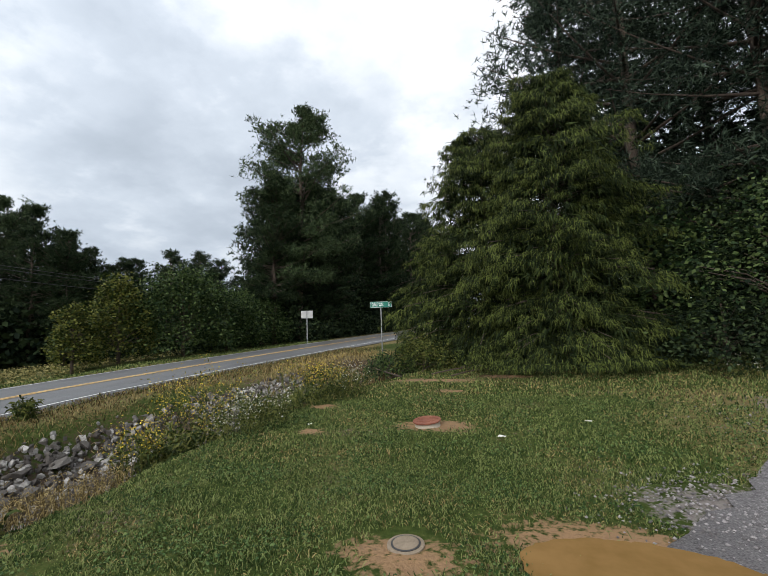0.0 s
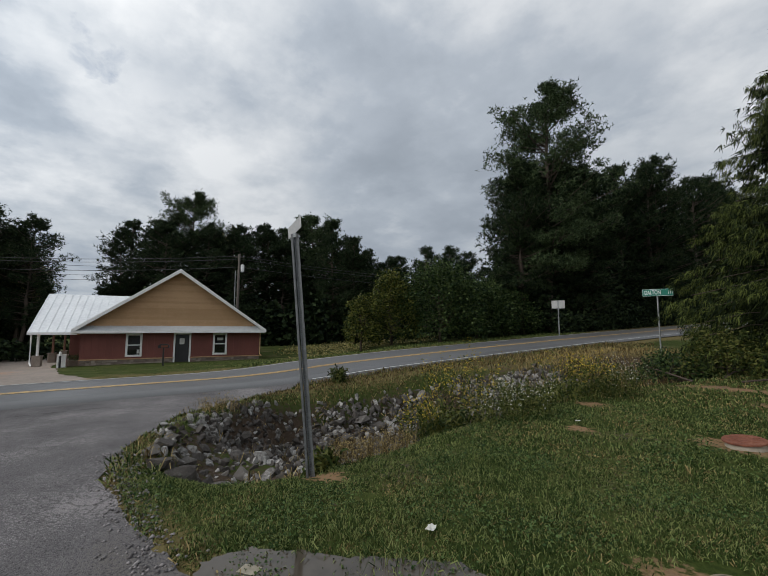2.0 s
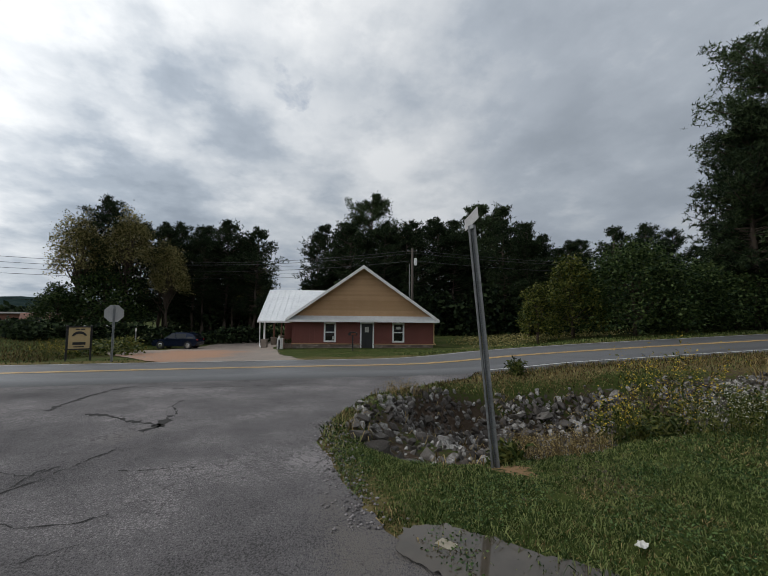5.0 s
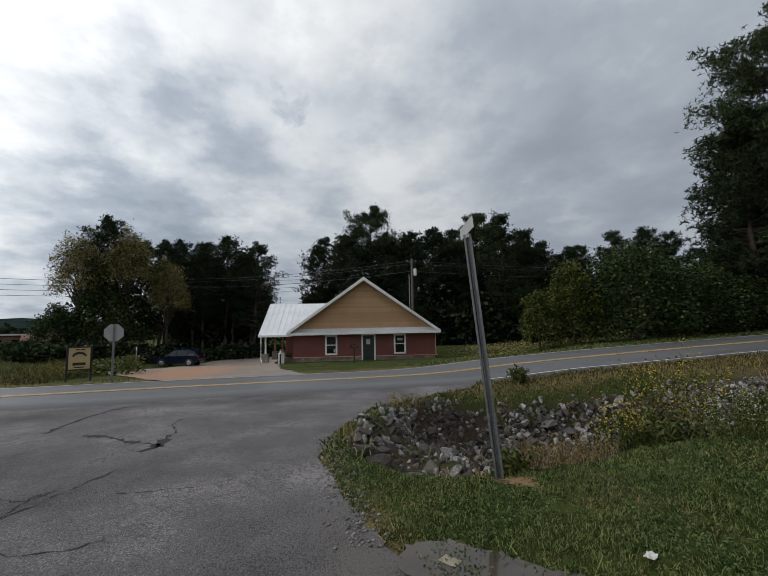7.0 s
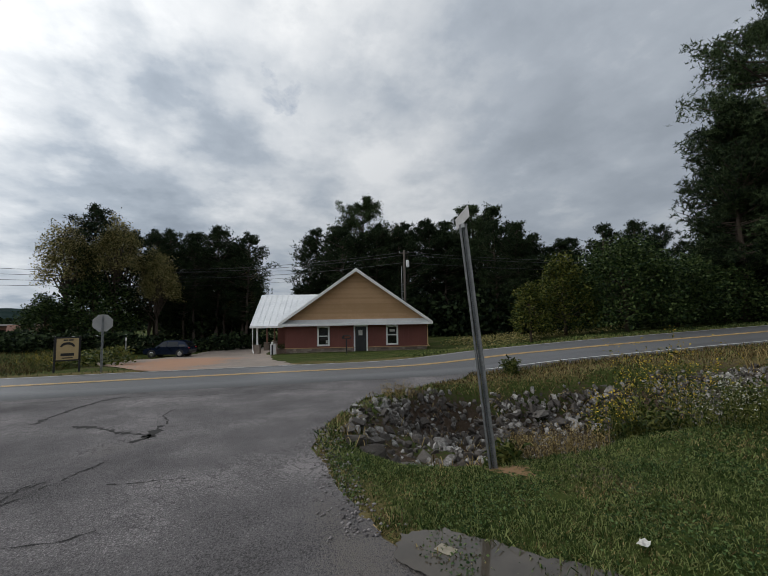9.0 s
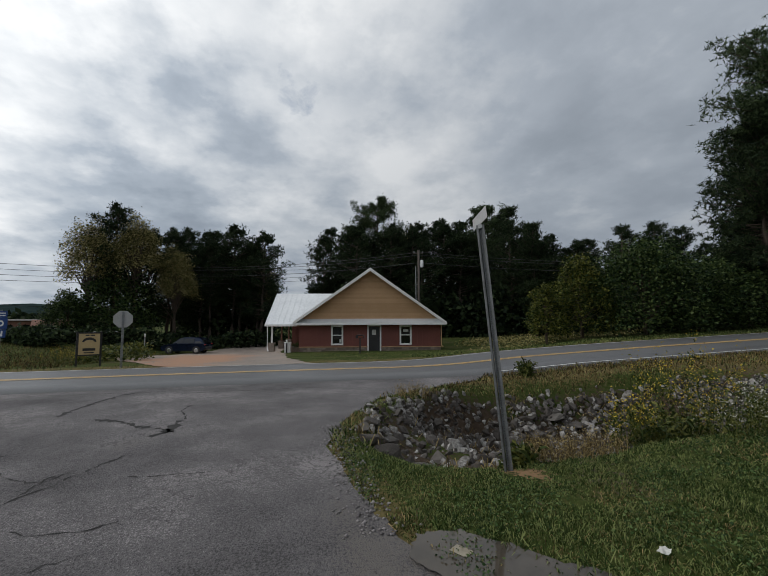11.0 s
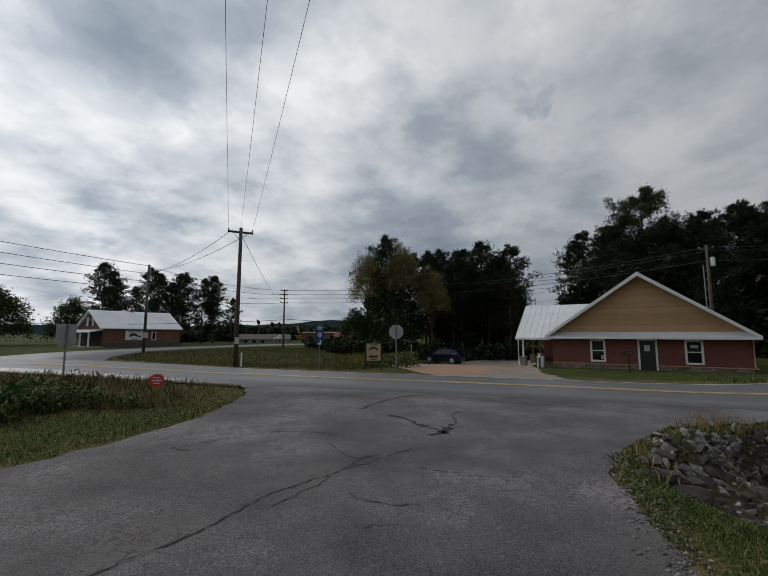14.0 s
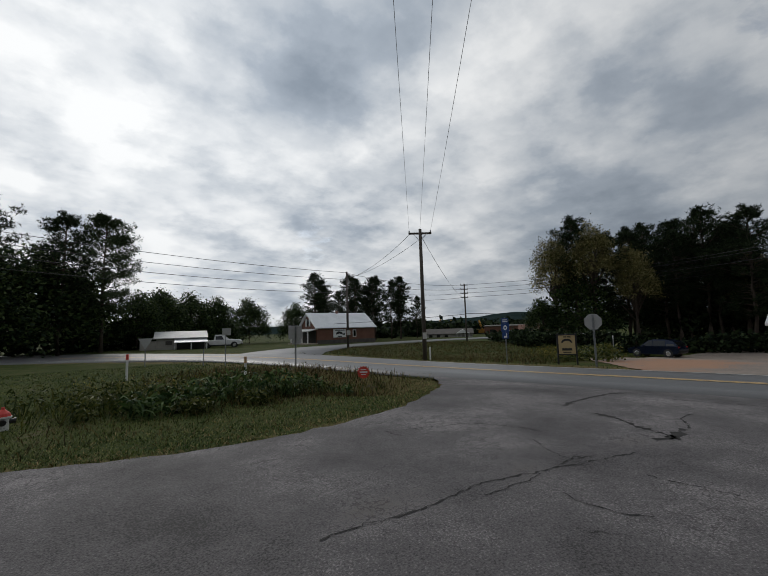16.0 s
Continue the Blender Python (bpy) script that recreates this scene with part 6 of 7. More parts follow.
put(broadleaf(58, 7.5, 3.2, 300, 26, 0.28, M["leaf"], 0.05, "dark green tree under the pines"), -24.5, 34.0)
put(broadleaf(66, 7.5, 3.2, 300, 26, 0.28, M["leaf"], 0.05, "dark green tree under the pines"), -20.5, 43.5)
# by the cedar
put(broadleaf(60, 5.4, 2.7, 110, 30, 0.15, M["leaf"], 0.10, "arching broadleaf tree with yellow-green leaf sprays beside the cedar", 0.8), 6.3, 12.2)
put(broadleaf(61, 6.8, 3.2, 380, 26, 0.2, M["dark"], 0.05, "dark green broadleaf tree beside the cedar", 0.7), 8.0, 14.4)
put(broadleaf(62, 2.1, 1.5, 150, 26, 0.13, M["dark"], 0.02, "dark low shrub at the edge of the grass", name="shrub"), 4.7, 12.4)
put(broadleaf(63, 1.2, 1.0, 90, 26, 0.10, M["weed"], 0.02, "low leafy shrub at the foot of the cedar", name="shrub"), -3.1, 12.7)
put(broadleaf(64, 0.9, 0.9, 70, 26, 0.10, M["leaf"], 0.02, "low leafy shrub at the foot of the cedar", name="shrub"), -4.1, 12.3)
put(broadleaf(65, 6.5, 3.0, 300, 26, 0.22, M["leaf"], 0.05, "dark green tree behind the cedar"), 4.6, 17.0)
# behind the building and the grove by the lot
stand(big_pine, -59.0, 11.8, 0.99, 70, sz=1.03)
stand(big_pine, -56.5, 28.8, 0.96, 200, sz=0.98)
stand(pine_b, -54.8, 31.2, 1.25, 90, sz=1.2)
for x, y, w_, h_, r in ((-61.5, 4.0, 0.8, 0.94, 15), (-62.0, 5.2, 1.1, 1.04, 80), (-61.0, 8.2, 1.1, 1.06, 140), (-61.5, 15.5, 1.2, 1.02, 210), (-60.5, 18.6, 1.2, 1.1, 330), (-59.0, 21.8, 1.2, 1.12, 60), (-58.2, 24.8, 1.2, 1.1, 120), (-57.5, 27.0, 1.15, 1.14, 260)):
    tagged(stand(pine_b, x, y, w_, r, sz=h_), group="woods behind the building")
aut = put(broadleaf(71, 16.4, 2.6, 420, 24, 0.24, M["leaf_autumn"], 0.36, "tall thin-leaved autumn tree in the grove", 0.9), -51.8, -18.2)
aut2 = put(broadleaf(72, 15.0, 2.5, 360, 24, 0.24, M["leaf_autumn"], 0.26, "tall thin-leaved autumn tree in the grove", 0.9), -51.2, -22.6)
grn = put(broadleaf(73, 9.5, 3.8, 260, 26, 0.42, M["leaf"], 0.10, "green broadleaf tree in the grove", 0.7), -52.2, -20.2)
stand(aut, -66, 19.5, 1.22, 80)
stand(aut2, -53.8, -14.4, 0.9, 190)
stand(pine_d, -52.6, -20.6, 0.95, 60)
stand(pine_c, -54.6, -17.6, 0.92, 160)
stand(pine_d, -55.0, -23.0, 0.72, 250)
stand(aut2, -60.5, -5.2, 0.85, 120)
stand(pine_c, -56.4, -4.4, 0.98, 30)
stand(grn, -50.5, -24.2, 0.6, 20)
# beyond the junction
stand(big_pine, -8.3, -54.5, 0.72, 10, sz=0.76)
stand(pine_c, -4.5, -53.0, 0.95, 100)
stand(pine_c, 1.0, -51.5, 1.0, 10)
for x, y, s, r in ((1.5, -50.5, 1.22, 0), (-3.6, -55.0, 1.25, 70), (7, -48, 1.25, 130), (-6.6, -61.5, 1.0, 200), (-13.5, -62.5, 0.85, 250), (-17.5, -66.5, 0.95, 20), (-22.5, -69.0, 0.95, 80), (-27, -70.5, 0.9, 140), (-36.4, -77.8, 0.98, 30), (-45, -74.5, 0.88, 300), (-20, -74, 1.0, 10)):
    stand(grn, x, y, s, r)
for x, y, s, r in ((-47.5, -68.5, 0.80, 0), (-51.5, -65.0, 0.86, 90), (-55.5, -61.5, 0.84, 200), (-59.5, -58.2, 0.66, 10), (-62.5, -56.5, 0.56, 120)):
    stand(pine_c, x, y, s, r)
for x, y, s in ((-105, -95, 0.6), (-76, -66, 0.42), (-120, -60, 0.5), (-80, -33, 0.5), (-74, -28, 0.55)):
    stand(grn, x, y, s, 40)


def thicket(name, a, b, depth, top, n, size, mat, label, seed):
    """Dense brush along the edge of a wood, one uneven mass of leaves; the tallest fill in for the shade inside it."""
    rng = np.random.default_rng(seed)
    a, b = np.array(a, float), np.array(b, float)
    d = (b - a) / np.linalg.norm(b - a)
    back = np.array([-d[1], d[0]])
    t = rng.uniform(0, 1, n)
    q = rng.uniform(0, 1, n)
    p = a + (b - a) * t[:, None] + back * (q * depth)[:, None]
    lump = np.array([0.62 + 0.5 * noise.noise(Vector((x * 0.16, y * 0.16, seed))) for x, y in p])
    z = rng.uniform(0, 1, n) ** 0.9 * top * np.clip(lump + 0.35 * q, 0.2, 1.2)
    at = np.column_stack([p, base_height(p[:, 0], p[:, 1]) + z])
    v, f = leaves(rng, at, size, 0.7)
    ob = new(name, from_arrays(name, v, f, [mat]))
    return tagged(ob, label, "undergrowth", kind="stuff")


# seeds 3, 5 and 16 are added leaf sheets standing in for woodland shade
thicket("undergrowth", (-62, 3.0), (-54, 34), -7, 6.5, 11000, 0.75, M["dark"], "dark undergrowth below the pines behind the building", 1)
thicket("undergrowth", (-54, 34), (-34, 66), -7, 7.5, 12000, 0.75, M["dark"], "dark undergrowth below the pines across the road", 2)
thicket("undergrowth", (-66, 3), (-40, 76), -3, 11.0, 12000, 1.1, M["dark"], "mass of dark leaves standing in for shade behind the edge trees", 3)
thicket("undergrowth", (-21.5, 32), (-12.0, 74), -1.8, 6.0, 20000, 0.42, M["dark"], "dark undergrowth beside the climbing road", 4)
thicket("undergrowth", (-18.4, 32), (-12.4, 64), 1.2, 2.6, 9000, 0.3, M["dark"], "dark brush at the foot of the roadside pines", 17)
thicket("undergrowth", (-26, 36), (-16, 80), -4, 11.0, 9000, 0.9, M["dark"], "mass of dark leaves standing in for shade in the roadside wood", 5)
thicket("undergrowth", (-47, -27.5), (-58, -1.5), -4, 1.8, 4500, 0.5, M["dark"], "low brush under the grove", 6)
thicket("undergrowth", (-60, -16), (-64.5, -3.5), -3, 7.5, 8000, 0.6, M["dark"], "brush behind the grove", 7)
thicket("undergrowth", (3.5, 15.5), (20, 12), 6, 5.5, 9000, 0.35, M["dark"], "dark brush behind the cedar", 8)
thicket("undergrowth", (4.5, 25), (22, 21), 5, 15.0, 9000, 0.7, M["dark"], "mass of dark leaves standing in for shade behind the cedar", 16)
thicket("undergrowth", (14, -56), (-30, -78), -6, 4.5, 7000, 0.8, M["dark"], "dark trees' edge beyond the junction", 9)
thicket("undergrowth", (-24, 10.5), (-27.5, 24), -3, 0.4, 1500, 0.15, M["leaf_autumn"], "tall yellowing weeds on the verge across the road", 10)
thicket("undergrowth", (-34, 13.5), (-45, 22), -6, 0.7, 2200, 0.2, M["leaf_autumn"], "tall yellow-green weeds beside the building", 11)
thicket("undergrowth", (-23, -10.8), (-40, -18), -3.5, 0.9, 4200, 0.22, M["weed"], "tall weeds behind the wooden sign", 12)
thicket("undergrowth", (-40, -22), (-46, -30), -3, 1.6, 2500, 0.35, M["dark"], "low dark hedge on the grass island", 13)
thicket("undergrowth", (-60, -78), (-150, -70), -10, 4.0, 3500, 1.6, M["dark"], "far tree line beyond the houses", 14)
thicket("undergrowth", (-150, -70), (-170, 20), -10, 6.0, 3000, 1.9, M["dark"], "far tree line beyond the houses", 15)


# ---- grass ----
def grass_patch(name, n, box, keep, length, width, mat, label, seed, droop=0.35, upright=1.6):
    rng = np.random.default_rng(seed)
    x, y = rng.uniform(box[0], box[1], n), rng.uniform(box[2], box[3], n)
    ok = keep(x, y) > rng.uniform(0, 1, n)
    x, y = x[ok], y[ok]
    at = np.column_stack([x, y, height(x, y) - 0.005])
    aim = rng.normal(0, 0.6, (len(x), 3))
    aim[:, 2] = upright
    tuft = np.array([0.75 + 0.6 * noise.noise(Vector((a * 3.1, b * 3.1, seed))) for a, b in zip(x, y)])
    v, f = blades(rng, at, aim, length * rng.uniform(0.5, 1.4, len(x)) * np.clip(0.5 + 1.1 * (tuft - 0.45), 0.3, 1.7), width, droop)
    ob = new(name, from_arrays(name, v, f, [mat]))
    return tagged(ob, label, "grass", kind="stuff")


def clay_at(x, y):
    c = np.zeros(x.shape)
    for q in CLAY:
        c = np.maximum(c, blob(x, y, *q))
    return c


def lawn(x, y):
    d, al = line_distance(x, y, DITCH)
    off = inside(DRIVE, x, y) | (np.hypot(x + 0.95, y - 3.14) < 0.3) | (np.hypot(x + 1.59, y - 6.61) < 0.33)
    return np.where(off | ((d < 1.75) & (al > 0.2)) | (blob(x, y, 1.7, 4.3, 0.9, 0.7) > 0.4), 0.0, np.clip(1.05 - 1.25 * clay_at(x, y), 0.03, 1))


def straw(x, y):
    n_ = np.array([noise.noise(Vector((a * 0.9, b * 0.9, 4.0))) for a, b in zip(x, y)])
    return lawn(x, y) * np.clip(0.25 + 2.2 * n_, 0.04, 1)


def ring(lo, hi):
    return lambda x, y: lawn(x, y) * ((np.hypot(x, y + 0.2) >= lo) & (np.hypot(x, y + 0.2) < hi))


grass_patch("lawn_grass", 190000, (-6.2, 4.5, 0.3, 6.0), ring(0.5, 5.6), 0.085, 0.0058, M["grass"], "short green lawn grass with clover", 1, 0.45, 1.0)
grass_patch("lawn_grass", 50000, (-6.2, 4.5, 0.3, 6.0), lambda x, y: straw(x, y) * ((np.hypot(x, y + 0.2) >= 0.5) & (np.hypot(x, y + 0.2) < 5.6)), 0.07, 0.006, M["grass_dry"], "dead straw blades in the lawn", 2, 0.6, 0.7)
grass_patch("lawn_grass", 110000, (-6.2, 6.0, 3.0, 10.0), ring(5.6, 9.0), 0.09, 0.0085, M["grass"], "short green lawn grass with clover", 3, 0.45, 1.0)
grass_patch("lawn_grass", 44000, (-6.2, 6.0, 3.0, 10.0), lambda x, y: straw(x, y) * ((np.hypot(x, y + 0.2) >= 5.6) & (np.hypot(x, y + 0.2) < 9.0)), 0.08, 0.010, M["grass_dry"], "dead straw blades in the lawn", 4, 0.6, 0.7)
grass_patch("lawn_grass", 26000, (-5.6, 8.0, 6.5, 13.5), ring(9.0, 15.0), 0.10, 0.017, M["grass"], "short green lawn grass", 5)
grass_patch("lawn_grass", 12000, (-5.6, 8.0, 6.5, 13.5), ring(9.0, 15.0), 0.10, 0.016, M["grass_dry"], "dead straw blades in the lawn", 6, 0.6, 0.7)


def clover_patch(n, box, keep, size, seed):
    """Low round leaves in drifts between the blades."""
    rng = np.random.default_rng(seed)
    x, y = rng.uniform(box[0], box[1], n), rng.uniform(box[2], box[3], n)
    drift = np.array([noise.noise(Vector((a * 1.3, b * 1.3, 17.0))) for a, b in zip(x, y)])
    ok = keep(x, y) * np.clip(0.12 + 2.4 * drift, 0.03, 1) > rng.uniform(0, 1, n)
    x, y = x[ok], y[ok]
    at = np.column_stack([x, y, height(x, y) + rng.uniform(0.01, 0.06, len(x))])
    v, f = leaves(rng, at, size, 0.35)
    return tagged(new("clover", from_arrays("clover", v, f, [M["clover"]])), "drifts of low green clover in the lawn", "clover", kind="stuff")


clover_patch(90000, (-6.2, 4.5, 0.3, 6.0), ring(0.5, 5.6), 0.026, 51)
clover_patch(50000, (-6.2, 6.0, 3.0, 10.0), ring(5.6, 9.0), 0.036, 52)


def verge(lo, hi, y0, y1, side=1):
    def keep(x, y):
        d, _ = line_distance(x, y, ROAD[::2])
        dd_, al = line_distance(x, y, DITCH)
        return ((d > lo) & (d < hi) & (y > y0) & (y < y1) & ~inside(DRIVE, x, y) & ((x > -14.5) == (side > 0)) & ~((dd_ < 1.95) & (al > 0.2))).astype(float)
    return keep


grass_patch("verge_grass", 26000, (-12.0, -5.0, 1.0, 22.0), verge(3.75, 6.4, 1.0, 22), 0.15, 0.014, M["grass_brown"], "tall brown verge grass beside the road", 7)
grass_patch("verge_grass", 13000, (-12.0, -5.0, 1.0, 22.0), verge(3.75, 6.0, 1.0, 22), 0.14, 0.013, M["grass_dry"], "straw-coloured verge grass beside the road", 20)
grass_patch("verge_grass", 9000, (-12.0, -5.0, 1.0, 22.0), verge(3.8, 6.6, 1.0, 22), 0.15, 0.014, M["grass"], "green grass mixed into the verge", 8)
grass_patch("verge_grass", 14000, (-10.5, -2.0, 9.5, 20.0), lambda x, y: (blob(x, y, -6.3, 13.6, 2.6, 3.2) > 0.35) * 1.0, 0.28, 0.018, M["grass_dry"], "rust-brown dry grass on the bank below the green sign", 9)
grass_patch("verge_grass", 16000, (-23, -17, 6, 34), verge(3.8, 7.0, 6, 34, -1), 0.16, 0.03, M["grass"], "mown yellow-green verge across the road", 10)
grass_patch("verge_grass", 9000, (-30, -17, 0.6, 14), lambda x, y: ((line_distance(x, y, ROAD[::2])[0] > 3.8) & (y > 0.8)) * 1.0, 0.045, 0.03, M["grass"], "mown grass in front of the building", 11)
grass_patch("verge_grass", 6000, (-40, -17, -30, -6), lambda x, y: ((line_distance(x, y, ROAD[::2])[0] > 3.85) & (line_distance(x, y, ROAD[::2])[0] < 6.2) & ~inside(APRON, x, y)) * 1.0, 0.13, 0.03, M["grass"], "mown strip along the grass island", 12)
grass_patch("verge_grass", 20000, (-44, -19, -36, -10), lambda x, y: ((line_distance(x, y, ROAD[::2])[0] > 5.6) & (line_distance(x, y, WEST_ROAD[::2])[0] > 4.0) & ~inside(APRON, x, y)) * 1.0, 0.24, 0.03, M["grass_brown"], "rough brown grass on the island", 13)
grass_patch("verge_grass", 9000, (-44, -19, -36, -10), lambda x, y: ((line_distance(x, y, ROAD[::2])[0] > 5.0) & (line_distance(x, y, WEST_ROAD[::2])[0] > 4.0) & ~inside(APRON, x, y)) * 1.0, 0.2, 0.03, M["grass"], "green grass mixed into the island", 25)


def south(x, y):
    d, _ = line_distance(x, y, ROAD[::2])
    return (~inside(DRIVE, x, y) & (d > 4.0)).astype(float)


grass_patch("lawn_grass", 70000, (-10, 9, -13.5, -6.6), south, 0.06, 0.011, M["grass"], "short green grass beside the side road", 14)
grass_patch("lawn_grass", 30000, (-10, 12, -26, -13), south, 0.07, 0.024, M["grass"], "green grass stretching to the road", 15)
grass_patch("verge_grass", 3500, (-10, 9, -8.4, -6.4), south, 0.10, 0.012, M["grass_dry"], "straw-coloured grass along the asphalt edge", 16, 0.6, 0.8)
grass_patch("verge_grass", 10000, (-10.6, -3.2, -20, -9.4), lambda x, y: south(x, y) * blob(x, y, -7.0, -13.5, 3.6, 4.4), 0.42, 0.016, M["grass_brown"], "tall brown grass in the wet ditch", 17)
grass_patch("verge_grass", 12000, (-9.8, 3, -14, -7.6), lambda x, y: south(x, y) * np.maximum(blob(x, y, -5.5, -10.0, 3.6, 1.6), 0.35 * blob(x, y, 0, -9.0, 4, 1.2)), 0.2, 0.012, M["grass_brown"], "brown dead grass on the ditch side", 19)
grass_patch("verge_grass", 9000, (-10.6, 2, -17, -9.4), lambda x, y: south(x, y) * np.maximum(blob(x, y, -3.4, -12.2, 3.4, 2.0), blob(x, y, -7, -10.5, 2.4, 1.2)), 0.45, 0.02, M["weed"], "tall green weeds in the ditch", 18)


def weed(seed, x, y, h, r, stems, mat, label, flower=None, fl_n=0, fl_size=0.03, leaf=0.08, name="weed_clump"):
    """A clump of leafy stems, with flower heads where it has any."""
    rng = np.random.default_rng(seed)
    ob = thing(name, pose(x, y, gz(x, y) - 0.03), label, "weeds")
    th, q = rng.uniform(0, 2 * math.pi, stems), np.sqrt(rng.uniform(0, 1, stems)) * r
    foot = np.column_stack([np.cos(th) * q, np.sin(th) * q, 0 * q])
    hs_ = h * rng.uniform(0.55, 1.05, stems)
    lean = rng.normal(0, 0.16, (stems, 2)) + foot[:, :2] * 0.35
    st_v, st_f = blades(rng, foot, np.column_stack([lean, np.ones(stems)]), hs_, 0.007, 0.12)
    t = rng.uniform(0.12, 1.0, (stems, 13))
    at = foot[:, None] + np.concatenate([lean[:, None] * (hs_[:, None] * t)[..., None], (hs_[:, None] * t)[..., None] * 0.95], -1)
    at = at.reshape(-1, 3) + rng.normal(0, 0.03, (stems * 13, 3))
    lv_, lf_ = blades(rng, at, unit(rng, len(at)) + [0, 0, 0.3], leaf * rng.uniform(0.6, 1.4, len(at)), leaf * 0.25, 0.4)
    v, f = joined([(st_v, st_f), (lv_, lf_)])
    tagged(part("foliage", from_arrays("foliage", v, f, [mat]), mat, ob), kind="stuff")
    if flower:
        k = rng.integers(0, stems, fl_n)
        tt = rng.uniform(0.72, 1.06, fl_n)
        fp = foot[k] + np.column_stack([lean[k] * (hs_[k] * tt)[:, None], hs_[k] * tt]) + rng.normal(0, 0.045, (fl_n, 3))
        fv, ff = leaves(rng, fp, fl_size, 0.9)
        tagged(part("bloom", from_arrays("bloom", fv, ff, [flower]), flower, ob), kind="stuff")
    return ob


for i, (x, y, h, r) in enumerate(((-5.3, -9.9, 0.7, 0.45), (-4.5, -10.4, 0.75, 0.5), (-6.3, -10.3, 0.6, 0.35), (-3.4, -10.2, 0.7, 0.5), (-2.3, -9.9, 0.6, 0.5), (-7.4, -10.3, 0.5, 0.3))):
    weed(220 + i, x, y, h, r, 22, M["clover"], "broad-leaved bright green weeds on the ditch side", None, leaf=0.2)
GR, AS = M["goldenrod"], M["aster"]
for i, (x, y, h, r, fl) in enumerate(((-5.85, 6.1, 2.05, 0.5, GR), (-5.8, 6.6, 1.8, 0.45, GR), (-6.1, 6.3, 1.7, 0.4, GR), (-4.4, 7.7, 1.0, 0.45, GR), (-4.2, 8.3, 0.9, 0.4, GR), (-5.1, 4.4, 0.75, 0.3, GR), (-2.6, -14.4, 0.9, 0.8, GR), (-3.9, -13.9, 0.8, 0.6, GR), (-6.0, -11.4, 0.6, 0.4, GR),
                                      (-24, -11.6, 0.9, 0.9, GR), (-27, -12.6, 0.9, 0.9, GR), (-22.6, -10.6, 0.7, 0.6, GR))):
    weed(100 + i, x, y, h, r, 34, M["weed"], "clump of goldenrod with yellow flower heads", fl, 420, 0.032, 0.09, "goldenrod_clump")
for i, (x, y, h, r) in enumerate(((-4.5, 5.6, 0.6, 0.45), (-4.35, 6.2, 0.62, 0.5), (-4.7, 6.6, 0.7, 0.5), (-3.7, 8.4, 0.75, 0.35), (-4.0, 8.9, 0.7, 0.35), (-4.4, -10.6, 0.5, 0.4), (4.6, 11.4, 0.5, 0.7), (5.8, 11.2, 0.5, 0.6))):
    weed(130 + i, x, y, h, r, 42, M["weed"], "low bushy clump of small white asters", AS, 230, 0.022, 0.06, "aster_clump")
for i, (x, y, h, r) in enumerate(((-4.85, 3.3, 0.55, 0.25), (-4.95, 3.8, 0.5, 0.25), (-4.75, 2.75, 0.4, 0.2), (-8.6, 2.2, 0.3, 0.4), (-7.9, 4.6, 0.32, 0.3))):
    weed(150 + i, x, y, h, r, 70, M["grass_dry"], "tuft of bleached dry grass on the ditch lip", None, leaf=0.035, name="dry_grass_tuft")
for i, (x, y, h, r) in enumerate(((-5.5, 5.7, 0.9, 0.5), (-5.4, 7.6, 0.9, 0.6), (-5.2, 8.6, 0.8, 0.6), (-10.2, 5.9, 0.5, 0.14), (-5.2, 5.0, 0.6, 0.35), (-4.75, 2.4, 0.3, 0.18), (-4.8, 9.5, 0.6, 0.5), (-5.6, 9.9, 0.6, 0.5), (-4.9, 7.1, 0.6, 0.5), (-1.6, -10.4, 0.6, 0.6), (-2.6, -10.8, 0.7, 0.7), (-3.6, -11.2, 0.8, 0.8), (-4.8, -11.6, 0.8, 0.8),
                                  (-5.6, -10.0, 0.5, 0.5), (-6.8, -10.6, 0.6, 0.5), (-3.0, -9.4, 0.35, 0.4), (-4.3, -9.3, 0.4, 0.4), (-2.0, -12.6, 0.9, 0.8), (-5.2, -12.8, 0.9, 0.7), (-6.9, -11.9, 1.0, 0.4), (-1.0, -13.0, 0.7, 0.7))):
    weed(170 + i, x, y, h, r, 40, M["weed"], "leafy green weeds growing in the ditch", None, leaf=0.13)

grass_patch("verge_grass", 7000, (-9.4, -4.6, 0.5, 11), lambda x, y: (line_distance(x, y, DITCH)[0] < 2.3) * ~inside(DRIVE, x, y) * np.clip(np.array([2.2 * noise.noise(Vector((a * 1.1, b * 1.1, 9.0))) for a, b in zip(x, y)]), 0.02, 1), 0.3, 0.013, M["grass_dry"], "dead brown grass lying among the ditch stones", 21, 0.6, 0.8)
grass_patch("verge_grass", 5000, (-9.6, -5.0, 0.2, 3.4), lambda x, y: (line_distance(x, y, DRIVE[1:7])[0] < 0.5) * ~inside(DRIVE, x, y) * 1.0, 0.16, 0.011, M["grass"], "green grass on the lip between asphalt and stones", 22, 0.5, 0.9)
grass_patch("lawn_grass", 26000, (-11.5, 2.0, -10.6, -5.9), lambda x, y: (line_distance(x, y, DRIVE[20:33])[0] < 1.3) * ~inside(DRIVE, x, y) * 1.0, 0.08, 0.010, M["grass"], "ragged green grass along the asphalt edge", 23, 0.5, 0.9)
